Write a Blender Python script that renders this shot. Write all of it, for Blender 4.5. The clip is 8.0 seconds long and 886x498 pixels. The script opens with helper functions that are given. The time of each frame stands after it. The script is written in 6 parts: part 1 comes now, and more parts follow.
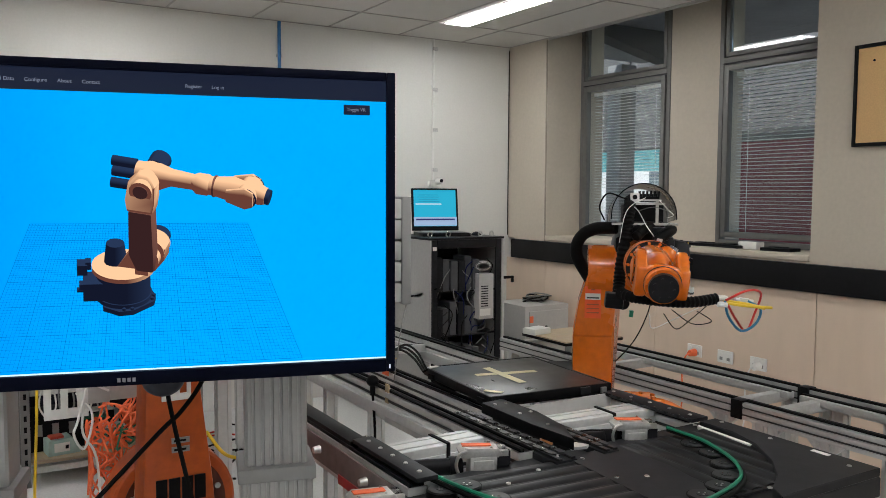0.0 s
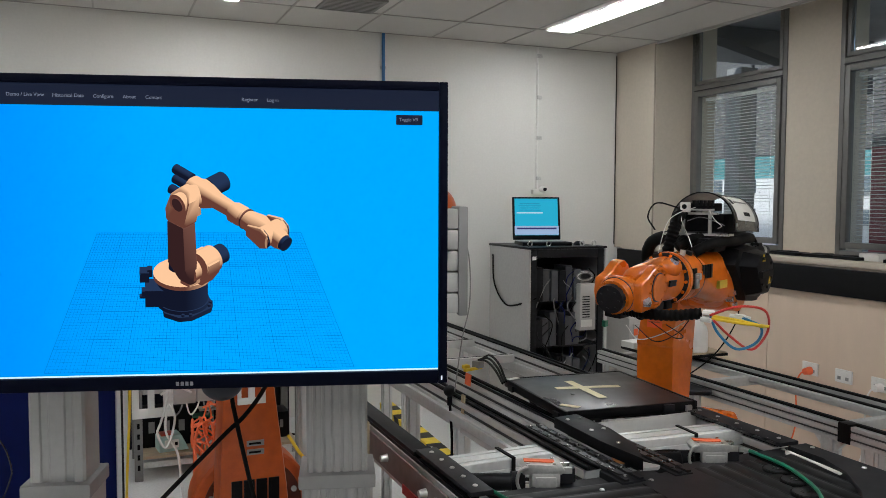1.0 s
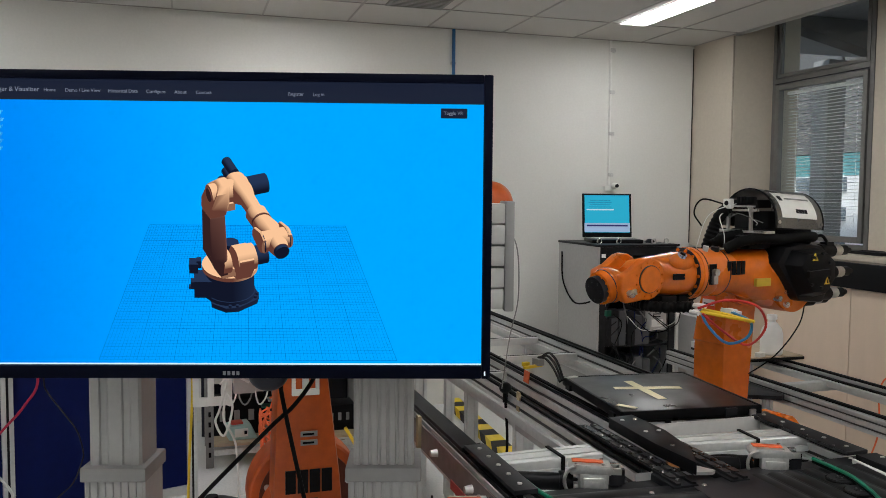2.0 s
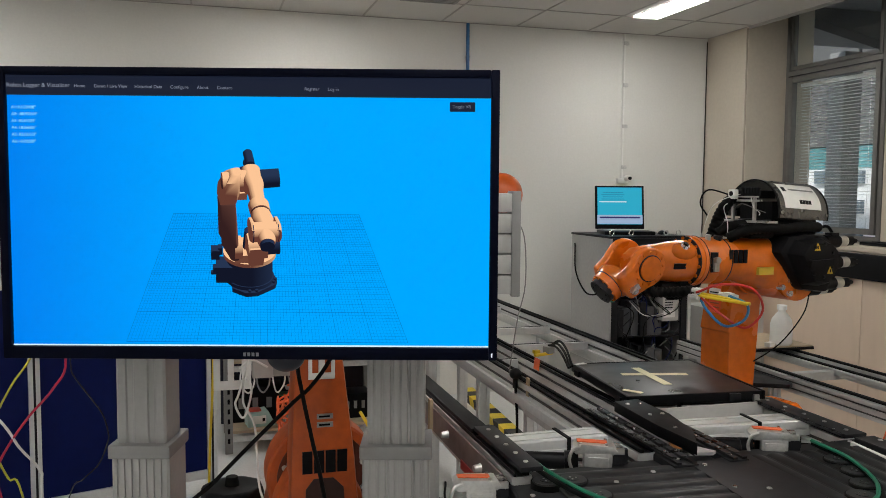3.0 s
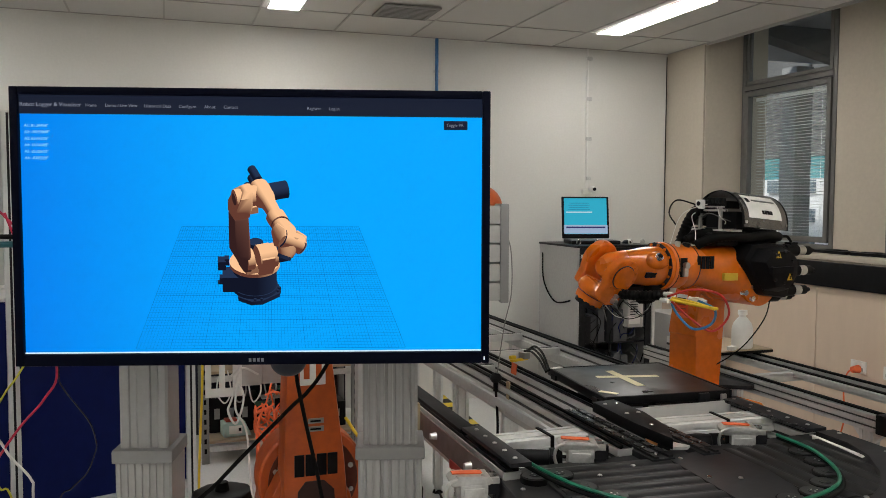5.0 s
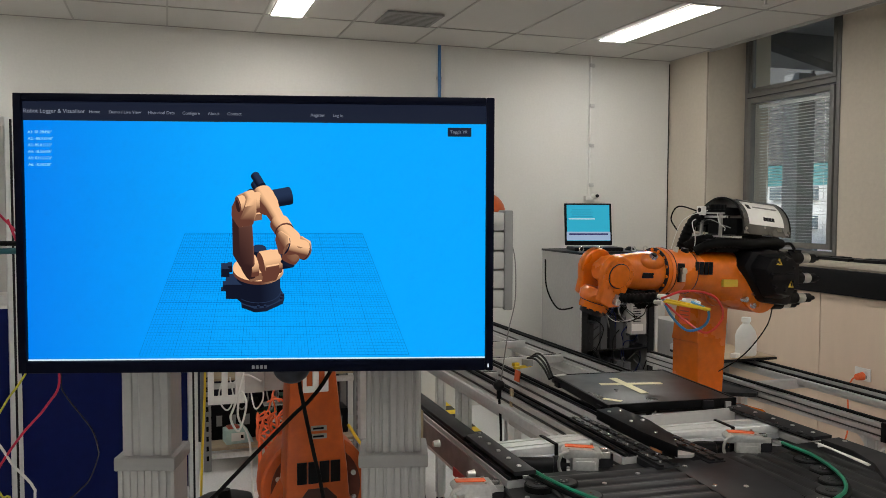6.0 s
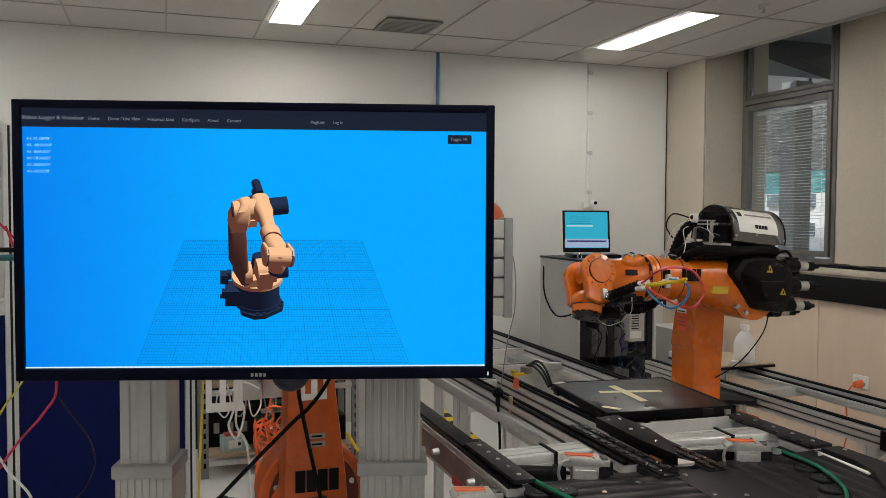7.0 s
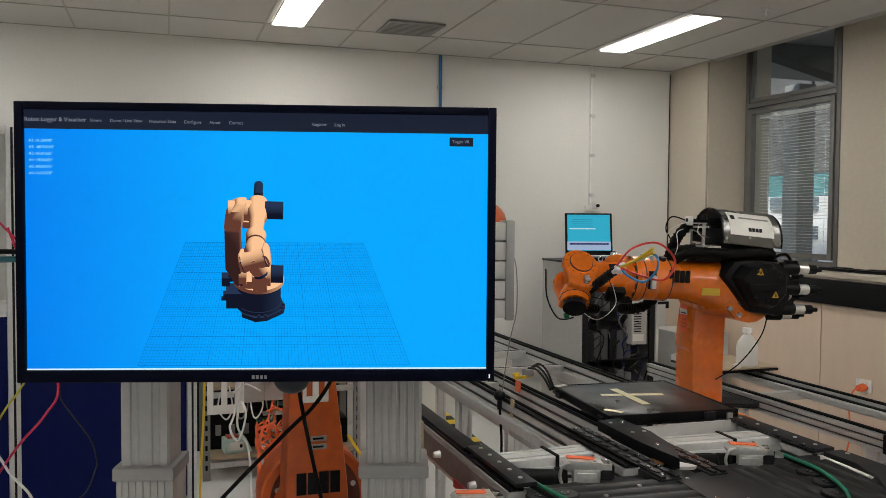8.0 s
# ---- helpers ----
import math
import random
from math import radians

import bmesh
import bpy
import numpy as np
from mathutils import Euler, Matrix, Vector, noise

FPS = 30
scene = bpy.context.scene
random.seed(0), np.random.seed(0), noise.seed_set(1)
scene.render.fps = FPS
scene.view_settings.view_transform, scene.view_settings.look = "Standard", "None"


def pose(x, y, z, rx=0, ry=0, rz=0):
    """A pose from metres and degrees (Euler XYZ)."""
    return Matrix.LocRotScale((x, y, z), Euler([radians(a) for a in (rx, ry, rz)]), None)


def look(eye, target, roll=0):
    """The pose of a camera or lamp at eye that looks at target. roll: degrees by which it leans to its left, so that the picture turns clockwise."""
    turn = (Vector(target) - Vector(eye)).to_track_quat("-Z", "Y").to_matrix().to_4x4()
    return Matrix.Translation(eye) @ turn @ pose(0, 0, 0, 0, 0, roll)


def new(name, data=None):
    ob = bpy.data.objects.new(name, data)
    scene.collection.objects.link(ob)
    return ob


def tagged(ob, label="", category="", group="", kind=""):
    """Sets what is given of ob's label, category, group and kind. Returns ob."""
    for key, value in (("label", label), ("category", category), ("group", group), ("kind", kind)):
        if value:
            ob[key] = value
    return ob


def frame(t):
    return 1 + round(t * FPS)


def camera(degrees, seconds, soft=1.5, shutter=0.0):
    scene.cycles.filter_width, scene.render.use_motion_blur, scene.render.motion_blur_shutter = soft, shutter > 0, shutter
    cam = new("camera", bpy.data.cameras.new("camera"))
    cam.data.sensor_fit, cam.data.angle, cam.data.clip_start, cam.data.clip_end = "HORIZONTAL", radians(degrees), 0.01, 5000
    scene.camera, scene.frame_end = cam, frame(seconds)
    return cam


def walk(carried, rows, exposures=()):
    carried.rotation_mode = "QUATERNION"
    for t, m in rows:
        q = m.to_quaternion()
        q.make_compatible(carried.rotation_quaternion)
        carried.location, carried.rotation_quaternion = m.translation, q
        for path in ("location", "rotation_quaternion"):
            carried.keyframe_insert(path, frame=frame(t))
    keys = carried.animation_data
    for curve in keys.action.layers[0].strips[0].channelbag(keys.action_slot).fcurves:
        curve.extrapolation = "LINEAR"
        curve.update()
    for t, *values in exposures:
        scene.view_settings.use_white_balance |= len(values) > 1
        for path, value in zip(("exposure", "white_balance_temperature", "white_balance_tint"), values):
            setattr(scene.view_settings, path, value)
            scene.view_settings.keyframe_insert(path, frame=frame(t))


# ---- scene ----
cam = camera(56.8, 8.0, soft=0.8)
PATH = [
    (0, (-0.115, 0.504, 1.447), (0.914, 2.214, 1.31), 0.3),
    (0.5, (-0.06, 0.483, 1.447), (0.878, 2.245, 1.314), 0.1),
    (1, (0.025, 0.46, 1.451), (0.793, 2.302, 1.333), 0.2),
    (1.5, (0.098, 0.462, 1.45), (0.751, 2.349, 1.333), 0.4),
    (3, (0.089, 0.363, 1.438), (0.64, 2.28, 1.295), 0.4),
    (3.5, (0.042, 0.316, 1.439), (0.636, 2.22, 1.291), 0.4),
    (4, (0.002, 0.285, 1.444), (0.638, 2.177, 1.306), 0.5),
    (4.5, (-0.019, 0.27, 1.444), (0.627, 2.159, 1.317), 0.2),
    (6, (-0.025, 0.279, 1.444), (0.615, 2.172, 1.343), 0.2),
    (6.5, (-0.027, 0.278, 1.445), (0.616, 2.17, 1.353), 0.2),
    (7, (-0.029, 0.286, 1.446), (0.617, 2.177, 1.361), 0.3),
    (7.5, (-0.029, 0.289, 1.443), (0.612, 2.182, 1.364), 0.3),
    (8, (-0.026, 0.287, 1.446), (0.614, 2.18, 1.367), 0.4),
]
walk(cam, [(t, look(eye, target, roll)) for t, eye, target, roll in PATH], [(0, 0.16, 6150, 10), (0.5, 0.13, 6100, 10), (1, 0.06, 6050, 10), (1.5, 0.0, 6080, 10), (3, 0.0, 6380, 10), (4, 0.0, 6500, 10), (8, 0.0, 6500, 10)])

# ---- light ----
world = bpy.data.worlds.new("world")
scene.world = world
world.use_nodes = True
wn = world.node_tree.nodes
sky = wn.new("ShaderNodeTexSky")
sky.sky_type, sky.sun_disc = "NISHITA", False
sky.sun_elevation, sky.sun_rotation = radians(39), radians(242)
wn["Background"].inputs["Strength"].default_value = 0.15
world.node_tree.links.new(sky.outputs[0], wn["Background"].inputs["Color"])
sun = new("sun", bpy.data.lights.new("sun", "SUN"))
sun.data.energy, sun.data.angle, sun.data.color = 3.5, radians(3), (1, 0.96, 0.9)
sun.matrix_world = look((-6, 0, 14), (9, 8, 0))
PANEL_GLOW = 25.0
SCREEN_GLOW = 1.0


# ---- materials ----
def nodes_of(m):
    return m.node_tree.nodes, m.node_tree.links


def mat(name, color, rough=0.5, metal=0.0, vary=0.12, grain=30.0, bump=0.05, stain=3.0, spec=0.5, coat=0.0, vary_obj=0.0, stretch=None):
    m = bpy.data.materials.new(name)
    m.use_nodes = True
    n, l = nodes_of(m)
    b = n["Principled BSDF"]
    b.inputs["Metallic"].default_value = metal
    b.inputs["Specular IOR Level"].default_value = spec
    b.inputs["Coat Weight"].default_value = coat
    tc = n.new("ShaderNodeTexCoord")
    mp = n.new("ShaderNodeMapping")
    if stretch:
        mp.inputs["Scale"].default_value = stretch
    l.new(tc.outputs["Object"], mp.inputs["Vector"])
    n1, n2 = n.new("ShaderNodeTexNoise"), n.new("ShaderNodeTexNoise")
    for node, sc, det in ((n1, grain, 6), (n2, stain, 4)):
        node.inputs["Scale"].default_value, node.inputs["Detail"].default_value = sc, det
        l.new(mp.outputs[0], node.inputs["Vector"])
    add = n.new("ShaderNodeMath")
    add.operation = "ADD"
    l.new(n1.outputs[0], add.inputs[0])
    l.new(n2.outputs[0], add.inputs[1])
    last = add
    if vary_obj:
        oi = n.new("ShaderNodeObjectInfo")
        a2 = n.new("ShaderNodeMath")
        a2.operation = "MULTIPLY_ADD"
        l.new(oi.outputs["Random"], a2.inputs[0])
        a2.inputs[1].default_value = vary_obj
        l.new(add.outputs[0], a2.inputs[2])
        last = a2
    ramp = n.new("ShaderNodeMapRange")
    ramp.inputs["From Min"].default_value, ramp.inputs["From Max"].default_value = 0.7, 1.3 + vary_obj
    ramp.inputs["To Min"].default_value, ramp.inputs["To Max"].default_value = 1 - vary, 1 + vary
    l.new(last.outputs[0], ramp.inputs["Value"])
    mul = n.new("ShaderNodeVectorMath")
    mul.operation = "MULTIPLY"
    mul.inputs[0].default_value = color
    l.new(ramp.outputs[0], mul.inputs[1])
    l.new(mul.outputs[0], b.inputs["Base Color"])
    rr = n.new("ShaderNodeMapRange")
    rr.inputs["From Min"].default_value, rr.inputs["From Max"].default_value = 0.3, 0.7
    rr.inputs["To Min"].default_value, rr.inputs["To Max"].default_value = max(0.03, rough - 0.08), min(1, rough + 0.08)
    l.new(n2.outputs[0], rr.inputs["Value"])
    l.new(rr.outputs[0], b.inputs["Roughness"])
    if bump:
        bp = n.new("ShaderNodeBump")
        bp.inputs["Strength"].default_value, bp.inputs["Distance"].default_value = bump, 0.004
        l.new(n1.outputs[0], bp.inputs["Height"])
        l.new(bp.outputs[0], b.inputs["Normal"])
    return m


def glow(name, color, strength):
    m = bpy.data.materials.new(name)
    m.use_nodes = True
    b = m.node_tree.nodes["Principled BSDF"]
    b.inputs["Base Color"].default_value = (0.003, 0.003, 0.003, 1)
    b.inputs["Roughness"].default_value = 0.3
    b.inputs["Specular IOR Level"].default_value = 0.05
    b.inputs["Emission Color"].default_value = (*color, 1)
    b.inputs["Emission Strength"].default_value = strength
    return m


WALL = mat("wall_paint", (0.71, 0.70, 0.665), 0.7, vary=0.035, grain=60, stain=0.7, bump=0.08)
PIER = mat("pier_paint", (0.545, 0.485, 0.40), 0.75, vary=0.05, grain=40, stain=1.2, bump=0.1)
TILE = mat("ceiling_tile", (0.60, 0.585, 0.56), 0.9, vary=0.05, grain=120, stain=1.0, bump=0.2)
TBAR = mat("ceiling_bar", (0.40, 0.385, 0.36), 0.5, vary=0.03)
PANEL = mat("dado_panel", (0.68, 0.54, 0.42), 0.55, vary=0.06, grain=14, stain=0.8, bump=0.03, vary_obj=0.3, stretch=(1, 1, 0.25))
BLACKBAND = mat("black_trunking", (0.008, 0.008, 0.009), 0.5, vary=0.2, spec=0.15)
FLOORM = mat("vinyl_floor", (0.58, 0.58, 0.57), 0.4, vary=0.12, grain=80, stain=1.5)
ALU = mat("anodised_aluminium", (0.66, 0.66, 0.65), 0.40, 0.6, vary=0.08, grain=50, stain=3, bump=0.02)
ALU_LIGHT = mat("light_aluminium", (0.72, 0.72, 0.71), 0.45, 0.45, vary=0.07, grain=60, stain=2)
STEEL = mat("bright_steel", (0.6, 0.59, 0.57), 0.3, 0.9, vary=0.15, grain=60, stain=5)
CAST = mat("cast_aluminium", (0.58, 0.575, 0.56), 0.36, 0.7, vary=0.15, grain=90, stain=8, bump=0.15)
BLACKP = mat("black_plastic", (0.006, 0.006, 0.007), 0.42, vary=0.25, grain=60, stain=4, spec=0.12)
BEZEL = mat("display_bezel", (0.002, 0.003, 0.010), 0.45, vary=0.1, bump=0, spec=0.05)
RUBBER = mat("black_rubber", (0.005, 0.005, 0.005), 0.6, vary=0.2, spec=0.10)
DARKMETAL = mat("dark_painted_metal", (0.016, 0.016, 0.018), 0.40, 0.0, spec=0.15, vary=0.3, grain=40, stain=4)
CHAIN = mat("black_chain_plate", (0.013, 0.013, 0.014), 0.38, spec=0.19, vary=0.35, grain=25, stain=5, bump=0.1)
ORANGE = mat("orange_paint", (0.68, 0.148, 0.006), 0.27, vary=0.14, grain=35, stain=4, bump=0.06, coat=0.3, spec=0.5)
ORANGE2 = mat("worn_orange_paint", (0.50, 0.085, 0.008), 0.45, vary=0.18, grain=30, stain=5, bump=0.06)
GREYBOX = mat("grey_enclosure", (0.24, 0.235, 0.225), 0.5, vary=0.08, grain=50, stain=2)
LIGHTGREY = mat("light_grey_paint", (0.50, 0.49, 0.47), 0.45, vary=0.06, grain=50, stain=2)
COLUMN = mat("lift_column_grey", (0.40, 0.395, 0.385), 0.45, 0.15, vary=0.05, grain=60, stain=2)
COLLAR = mat("collar_grey_plastic", (0.27, 0.265, 0.26), 0.5, vary=0.06)
WHITE = mat("white_plastic", (0.78, 0.77, 0.74), 0.4, vary=0.05)
PAPER = mat("paper_label", (0.80, 0.79, 0.75), 0.7, vary=0.05)
CREAM = mat("masking_tape", (0.85, 0.79, 0.53), 0.7, vary=0.08, grain=80)
BLUEPANEL = mat("blue_partition_panel", (0.0025, 0.008, 0.075), 0.6, vary=0.12, grain=20, stain=2, spec=0.15)
BOARDM = mat("tan_pinboard", (0.66, 0.42, 0.19), 0.85, vary=0.08, grain=120, stain=2, bump=0.2)
TABLEWOOD = mat("pale_table_board", (0.46, 0.36, 0.24), 0.5, vary=0.12, grain=12, stain=3, stretch=(1, 8, 1))
BLUEPIPE = mat("blue_pipe", (0.03, 0.15, 0.36), 0.4)
RED = mat("red_hose", (0.62, 0.03, 0.02), 0.4)
YELLOW = mat("yellow_hose", (0.80, 0.55, 0.02), 0.4)
BLUEHOSE = mat("blue_hose", (0.03, 0.20, 0.42), 0.4)
GREEN = mat("green_belt", (0.005, 0.16, 0.085), 0.4)
ORLABEL = mat("orange_label", (0.85, 0.16, 0.05), 0.6)
YLABEL = mat("yellow_label", (0.62, 0.40, 0.03), 0.5)
MAROON = mat("maroon_cladding", (0.20, 0.045, 0.055), 0.6, vary=0.12, stain=1.0)
OUTWALL = mat("pale_outside_wall", (0.80, 0.80, 0.80), 0.8)
GRASS = mat("outside_ground", (0.20, 0.20, 0.18), 0.9)
SLAT = mat("blind_slat", (0.80, 0.80, 0.79), 0.5)
WINFRAME = mat("grey_window_frame", (0.15, 0.146, 0.138), 0.42, 0.2, vary=0.1)
LAMPM = glow("lamp_diffuser", (1.0, 0.975, 0.92), PANEL_GLOW)


def glass():
    m = bpy.data.materials.new("window_glass")
    m.use_nodes = True
    b = m.node_tree.nodes["Principled BSDF"]
    b.inputs["Transmission Weight"].default_value = 1
    b.inputs["Roughness"].default_value = 0.0
    b.inputs["IOR"].default_value = 1.45
    b.inputs["Base Color"].default_value = (0.93, 0.97, 0.96, 1)
    return m


GLASS = glass()


# ---- mesh helpers ----
def box(bm, c, s, m=None):
    """A box round c of size s, turned by m."""
    r = bmesh.ops.create_cube(bm, size=1)
    t = Matrix.Translation(c) @ Matrix.Diagonal((*s, 1))
    bmesh.ops.transform(bm, matrix=(m @ t) if m else t, verts=r["verts"])
    return r["verts"]


def cyl(bm, a, b, r0, r1=None, seg=20):
    a, b = Vector(a), Vector(b)
    d = b - a
    q = d.to_track_quat("Z", "Y").to_matrix().to_4x4()
    r = bmesh.ops.create_cone(bm, cap_ends=True, segments=seg, radius1=r0, radius2=r0 if r1 is None else r1, depth=d.length)
    bmesh.ops.transform(bm, matrix=Matrix.Translation((a + b) / 2) @ q, verts=r["verts"])
    return r["verts"]


def ball(bm, c, s, seg=16):
    r = bmesh.ops.create_uvsphere(bm, u_segments=seg, v_segments=seg // 2 + 2, radius=1)
    bmesh.ops.transform(bm, matrix=Matrix.Translation(c) @ Matrix.Diagonal((*s, 1)), verts=r["verts"])


def prism(bm, pts, lo, hi, axis="z"):
    """A plate of the outline pts (two coordinates) from lo to hi along an axis."""
    def at(p, h):
        return {"z": (p[0], p[1], h), "y": (p[0], h, p[1]), "x": (h, p[0], p[1])}[axis]
    a, b = [bm.verts.new(at(p, lo)) for p in pts], [bm.verts.new(at(p, hi)) for p in pts]
    n = len(pts)
    fs = [bm.faces.new(a[::-1]), bm.faces.new(b)]
    fs += [bm.faces.new((a[i], a[(i + 1) % n], b[(i + 1) % n], b[i])) for i in range(n)]
    bmesh.ops.recalc_face_normals(bm, faces=fs)


def loft(bm, rings, seg=24):
    """A closed body through rings of (centre, half width, half height, axis frame is x along)."""
    loops = []
    for (x, y, z), hw, hh, p in rings:
        loop = []
        for i in range(seg):
            a = 2 * math.pi * i / seg
            c, s = math.cos(a), math.sin(a)
            loop.append(bm.verts.new((x, y + hw * math.copysign(abs(c) ** p, c), z + hh * math.copysign(abs(s) ** p, s))))
        loops.append(loop)
    fs = [bm.faces.new(loops[0][::-1]), bm.faces.new(loops[-1])]
    for a, b in zip(loops, loops[1:]):
        fs += [bm.faces.new((a[i], a[(i + 1) % seg], b[(i + 1) % seg], b[i])) for i in range(seg)]
    bmesh.ops.recalc_face_normals(bm, faces=fs)


def smooth_line(pts, per=6):
    pts = [Vector(p) for p in pts]
    ext = [2 * pts[0] - pts[1]] + pts + [2 * pts[-1] - pts[-2]]
    out = []
    for i in range(1, len(ext) - 2):
        p0, p1, p2, p3 = ext[i - 1 : i + 3]
        for k in range(per):
            t = k / per
            out.append(0.5 * (2 * p1 + (p2 - p0) * t + (2 * p0 - 5 * p1 + 4 * p2 - p3) * t * t + (3 * p1 - p0 - 3 * p2 + p3) * t ** 3))
    return out + [pts[-1]]


def hose(bm, pts, r, seg=8, per=6, rib=0.0):
    """A round hose through pts; rib: how far every second ring stands out."""
    line = smooth_line(pts, per)
    if rib:
        fine = []
        for a, b in zip(line, line[1:]):
            k = max(1, int((b - a).length / (r * 0.35)))
            fine += [a.lerp(b, i / k) for i in range(k)]
        line = fine + [line[-1]]
    loops, up = [], Vector((0.13, 0.21, 0.97))
    for i, p in enumerate(line):
        d = (line[min(i + 1, len(line) - 1)] - line[max(i - 1, 0)]).normalized()
        s = d.cross(up)
        s = s.normalized() if s.length > 1e-4 else Vector((1, 0, 0))
        up = s.cross(d).normalized()
        rr = r + (rib if i % 2 else 0)
        loops.append([bm.verts.new(p + rr * (math.cos(2 * math.pi * k / seg) * s + math.sin(2 * math.pi * k / seg) * up)) for k in range(seg)])
    fs = [bm.faces.new(loops[0][::-1]), bm.faces.new(loops[-1])]
    for a, b in zip(loops, loops[1:]):
        fs += [bm.faces.new((a[i], a[(i + 1) % seg], b[(i + 1) % seg], b[i])) for i in range(seg)]
    bmesh.ops.recalc_face_normals(bm, faces=fs)


def bevel(bm, w=0.004, seg=2, angle=40):
    es = [e for e in bm.edges if len(e.link_faces) == 2 and e.calc_face_angle(0) > radians(angle)]
    bmesh.ops.bevel(bm, geom=es, offset=w, segments=seg, profile=0.6, affect="EDGES", clamp_overlap=True)


def finish(bm, name, material, smooth=35):
    me = bpy.data.meshes.new(name)
    bm.to_mesh(me)
    bm.free()
    me.materials.append(material)
    if smooth:
        me.shade_smooth()
        me.set_sharp_from_angle(angle=radians(smooth))
    return me


def part(name, bm, material, parent=None, label="", m=None):
    ob = new(name, finish(bm, name, material))
    ob.parent = parent
    if m:
        ob.matrix_basis = m
    return tagged(ob, label)


def thing(name, label, category, group="", m=None, kind=""):
    ob = new(name)
    ob.empty_display_size = 0.1
    if m:
        ob.matrix_basis = m
    return tagged(ob, label, category, group, kind)


def solid(name, material, parent, boxes, label="", bev=0.0, m=None):
    bm = bmesh.new()
    for c, s in boxes:
        box(bm, c, s)
    if bev:
        bevel(bm, bev)
    return part(name, bm, material, parent, label, m)


def structure(name, material, boxes, label, category, bev=0.0):
    ob = solid(name, material, None, boxes, "", bev)
    return tagged(ob, label, category, "", "structure")


# ---- the room ----
FLOOR, CEIL, YB, XR = -0.15, 2.7, 6.4, 4.1
XW = 4.46
floor = structure("floor", FLOORM, [((0.6, 1.9, FLOOR - 0.05), (8.2, 9.4, 0.1))], "pale grey vinyl floor of the laboratory", "floor")
structure("wall_north", WALL, [((0.6, YB + 0.1, 1.4), (8.2, 0.2, 3.4))], "off-white painted back wall of the laboratory", "wall")
structure("wall_south", WALL, [((0.6, -2.8, 1.4), (8.2, 0.2, 3.4))], "off-white painted wall of the laboratory", "wall")
structure("wall_west", WALL, [((-3.4, 1.8, 1.4), (0.2, 9.0, 3.4))], "off-white painted side wall of the laboratory", "wall")
# the window wall: a low wall, a corner pier, a thick near part and a thin pier in the recess
Y0, Y1, YA, YC = 5.86, 3.43, 4.865, 4.415
SILL = 1.10
structure("wall_east", PIER, [
    ((XR + 0.3, 1.8, (SILL + FLOOR) / 2 - 0.02), (0.6, 9.0, SILL - FLOOR - 0.04)),
    ((XR + 0.3, (Y0 + YB) / 2, 2.05), (0.6, YB - Y0, 2 * (2.05 - SILL) + 0.08)),
    ((XR + 0.3, (Y1 - 2.7) / 2, 2.05), (0.6, Y1 + 2.7, 2 * (2.05 - SILL) + 0.08)),
    ((XW + 0.12, (YA + YC) / 2, 2.05), (0.24, YA - YC, 2 * (2.05 - SILL) + 0.08)),
    ((XR + 0.3, (Y0 + Y1) / 2, 3.02), (0.6, Y0 - Y1, 0.1))],
    "beige painted window wall with a deep recess for two windows", "wall")
structure("window_ledge", PIER, [((XR + 0.18, (Y0 + Y1) / 2, SILL - 0.018), (0.39, Y0 - Y1 - 0.006, 0.036))], "painted ledge below the two windows", "window ledge", 0.004)
structure("trunking", BLACKBAND, [((XR - 0.02, 1.8, 0.972), (0.04, 9.0, 0.16))], "black cable trunking running along the window wall", "trunking", 0.006)
for i, y in enumerate((5.85, 4.61, 3.37, 2.13, 0.89, -0.35)):
    hi = YB if i == 0 else y + 1.24
    lo = y
    structure("dado_panel", PANEL, [((XR - 0.006, (hi + lo) / 2, (0.888 + FLOOR) / 2), (0.012, hi - lo - 0.006, 0.888 - FLOOR))], "pale pinkish-beige laminate wall panel below the trunking", "wall panel", 0.002)
structure("trim", BLACKBAND, [((XR - 0.008, YB - 0.006, 1.88), (0.006, 0.006, 1.6))], "dark joint strip in the corner of the walls", "trim")
# shadow line at the pier's edge, painted as a darker beige strip
structure("trim", mat("shaded_beige_strip", (0.30, 0.26, 0.21), 0.7), [((XR - 0.002, Y0 + 0.012, 1.87), (0.01, 0.014, 1.65))], "darker beige strip painted as the shadow line of the corner pier", "trim", 0.002)


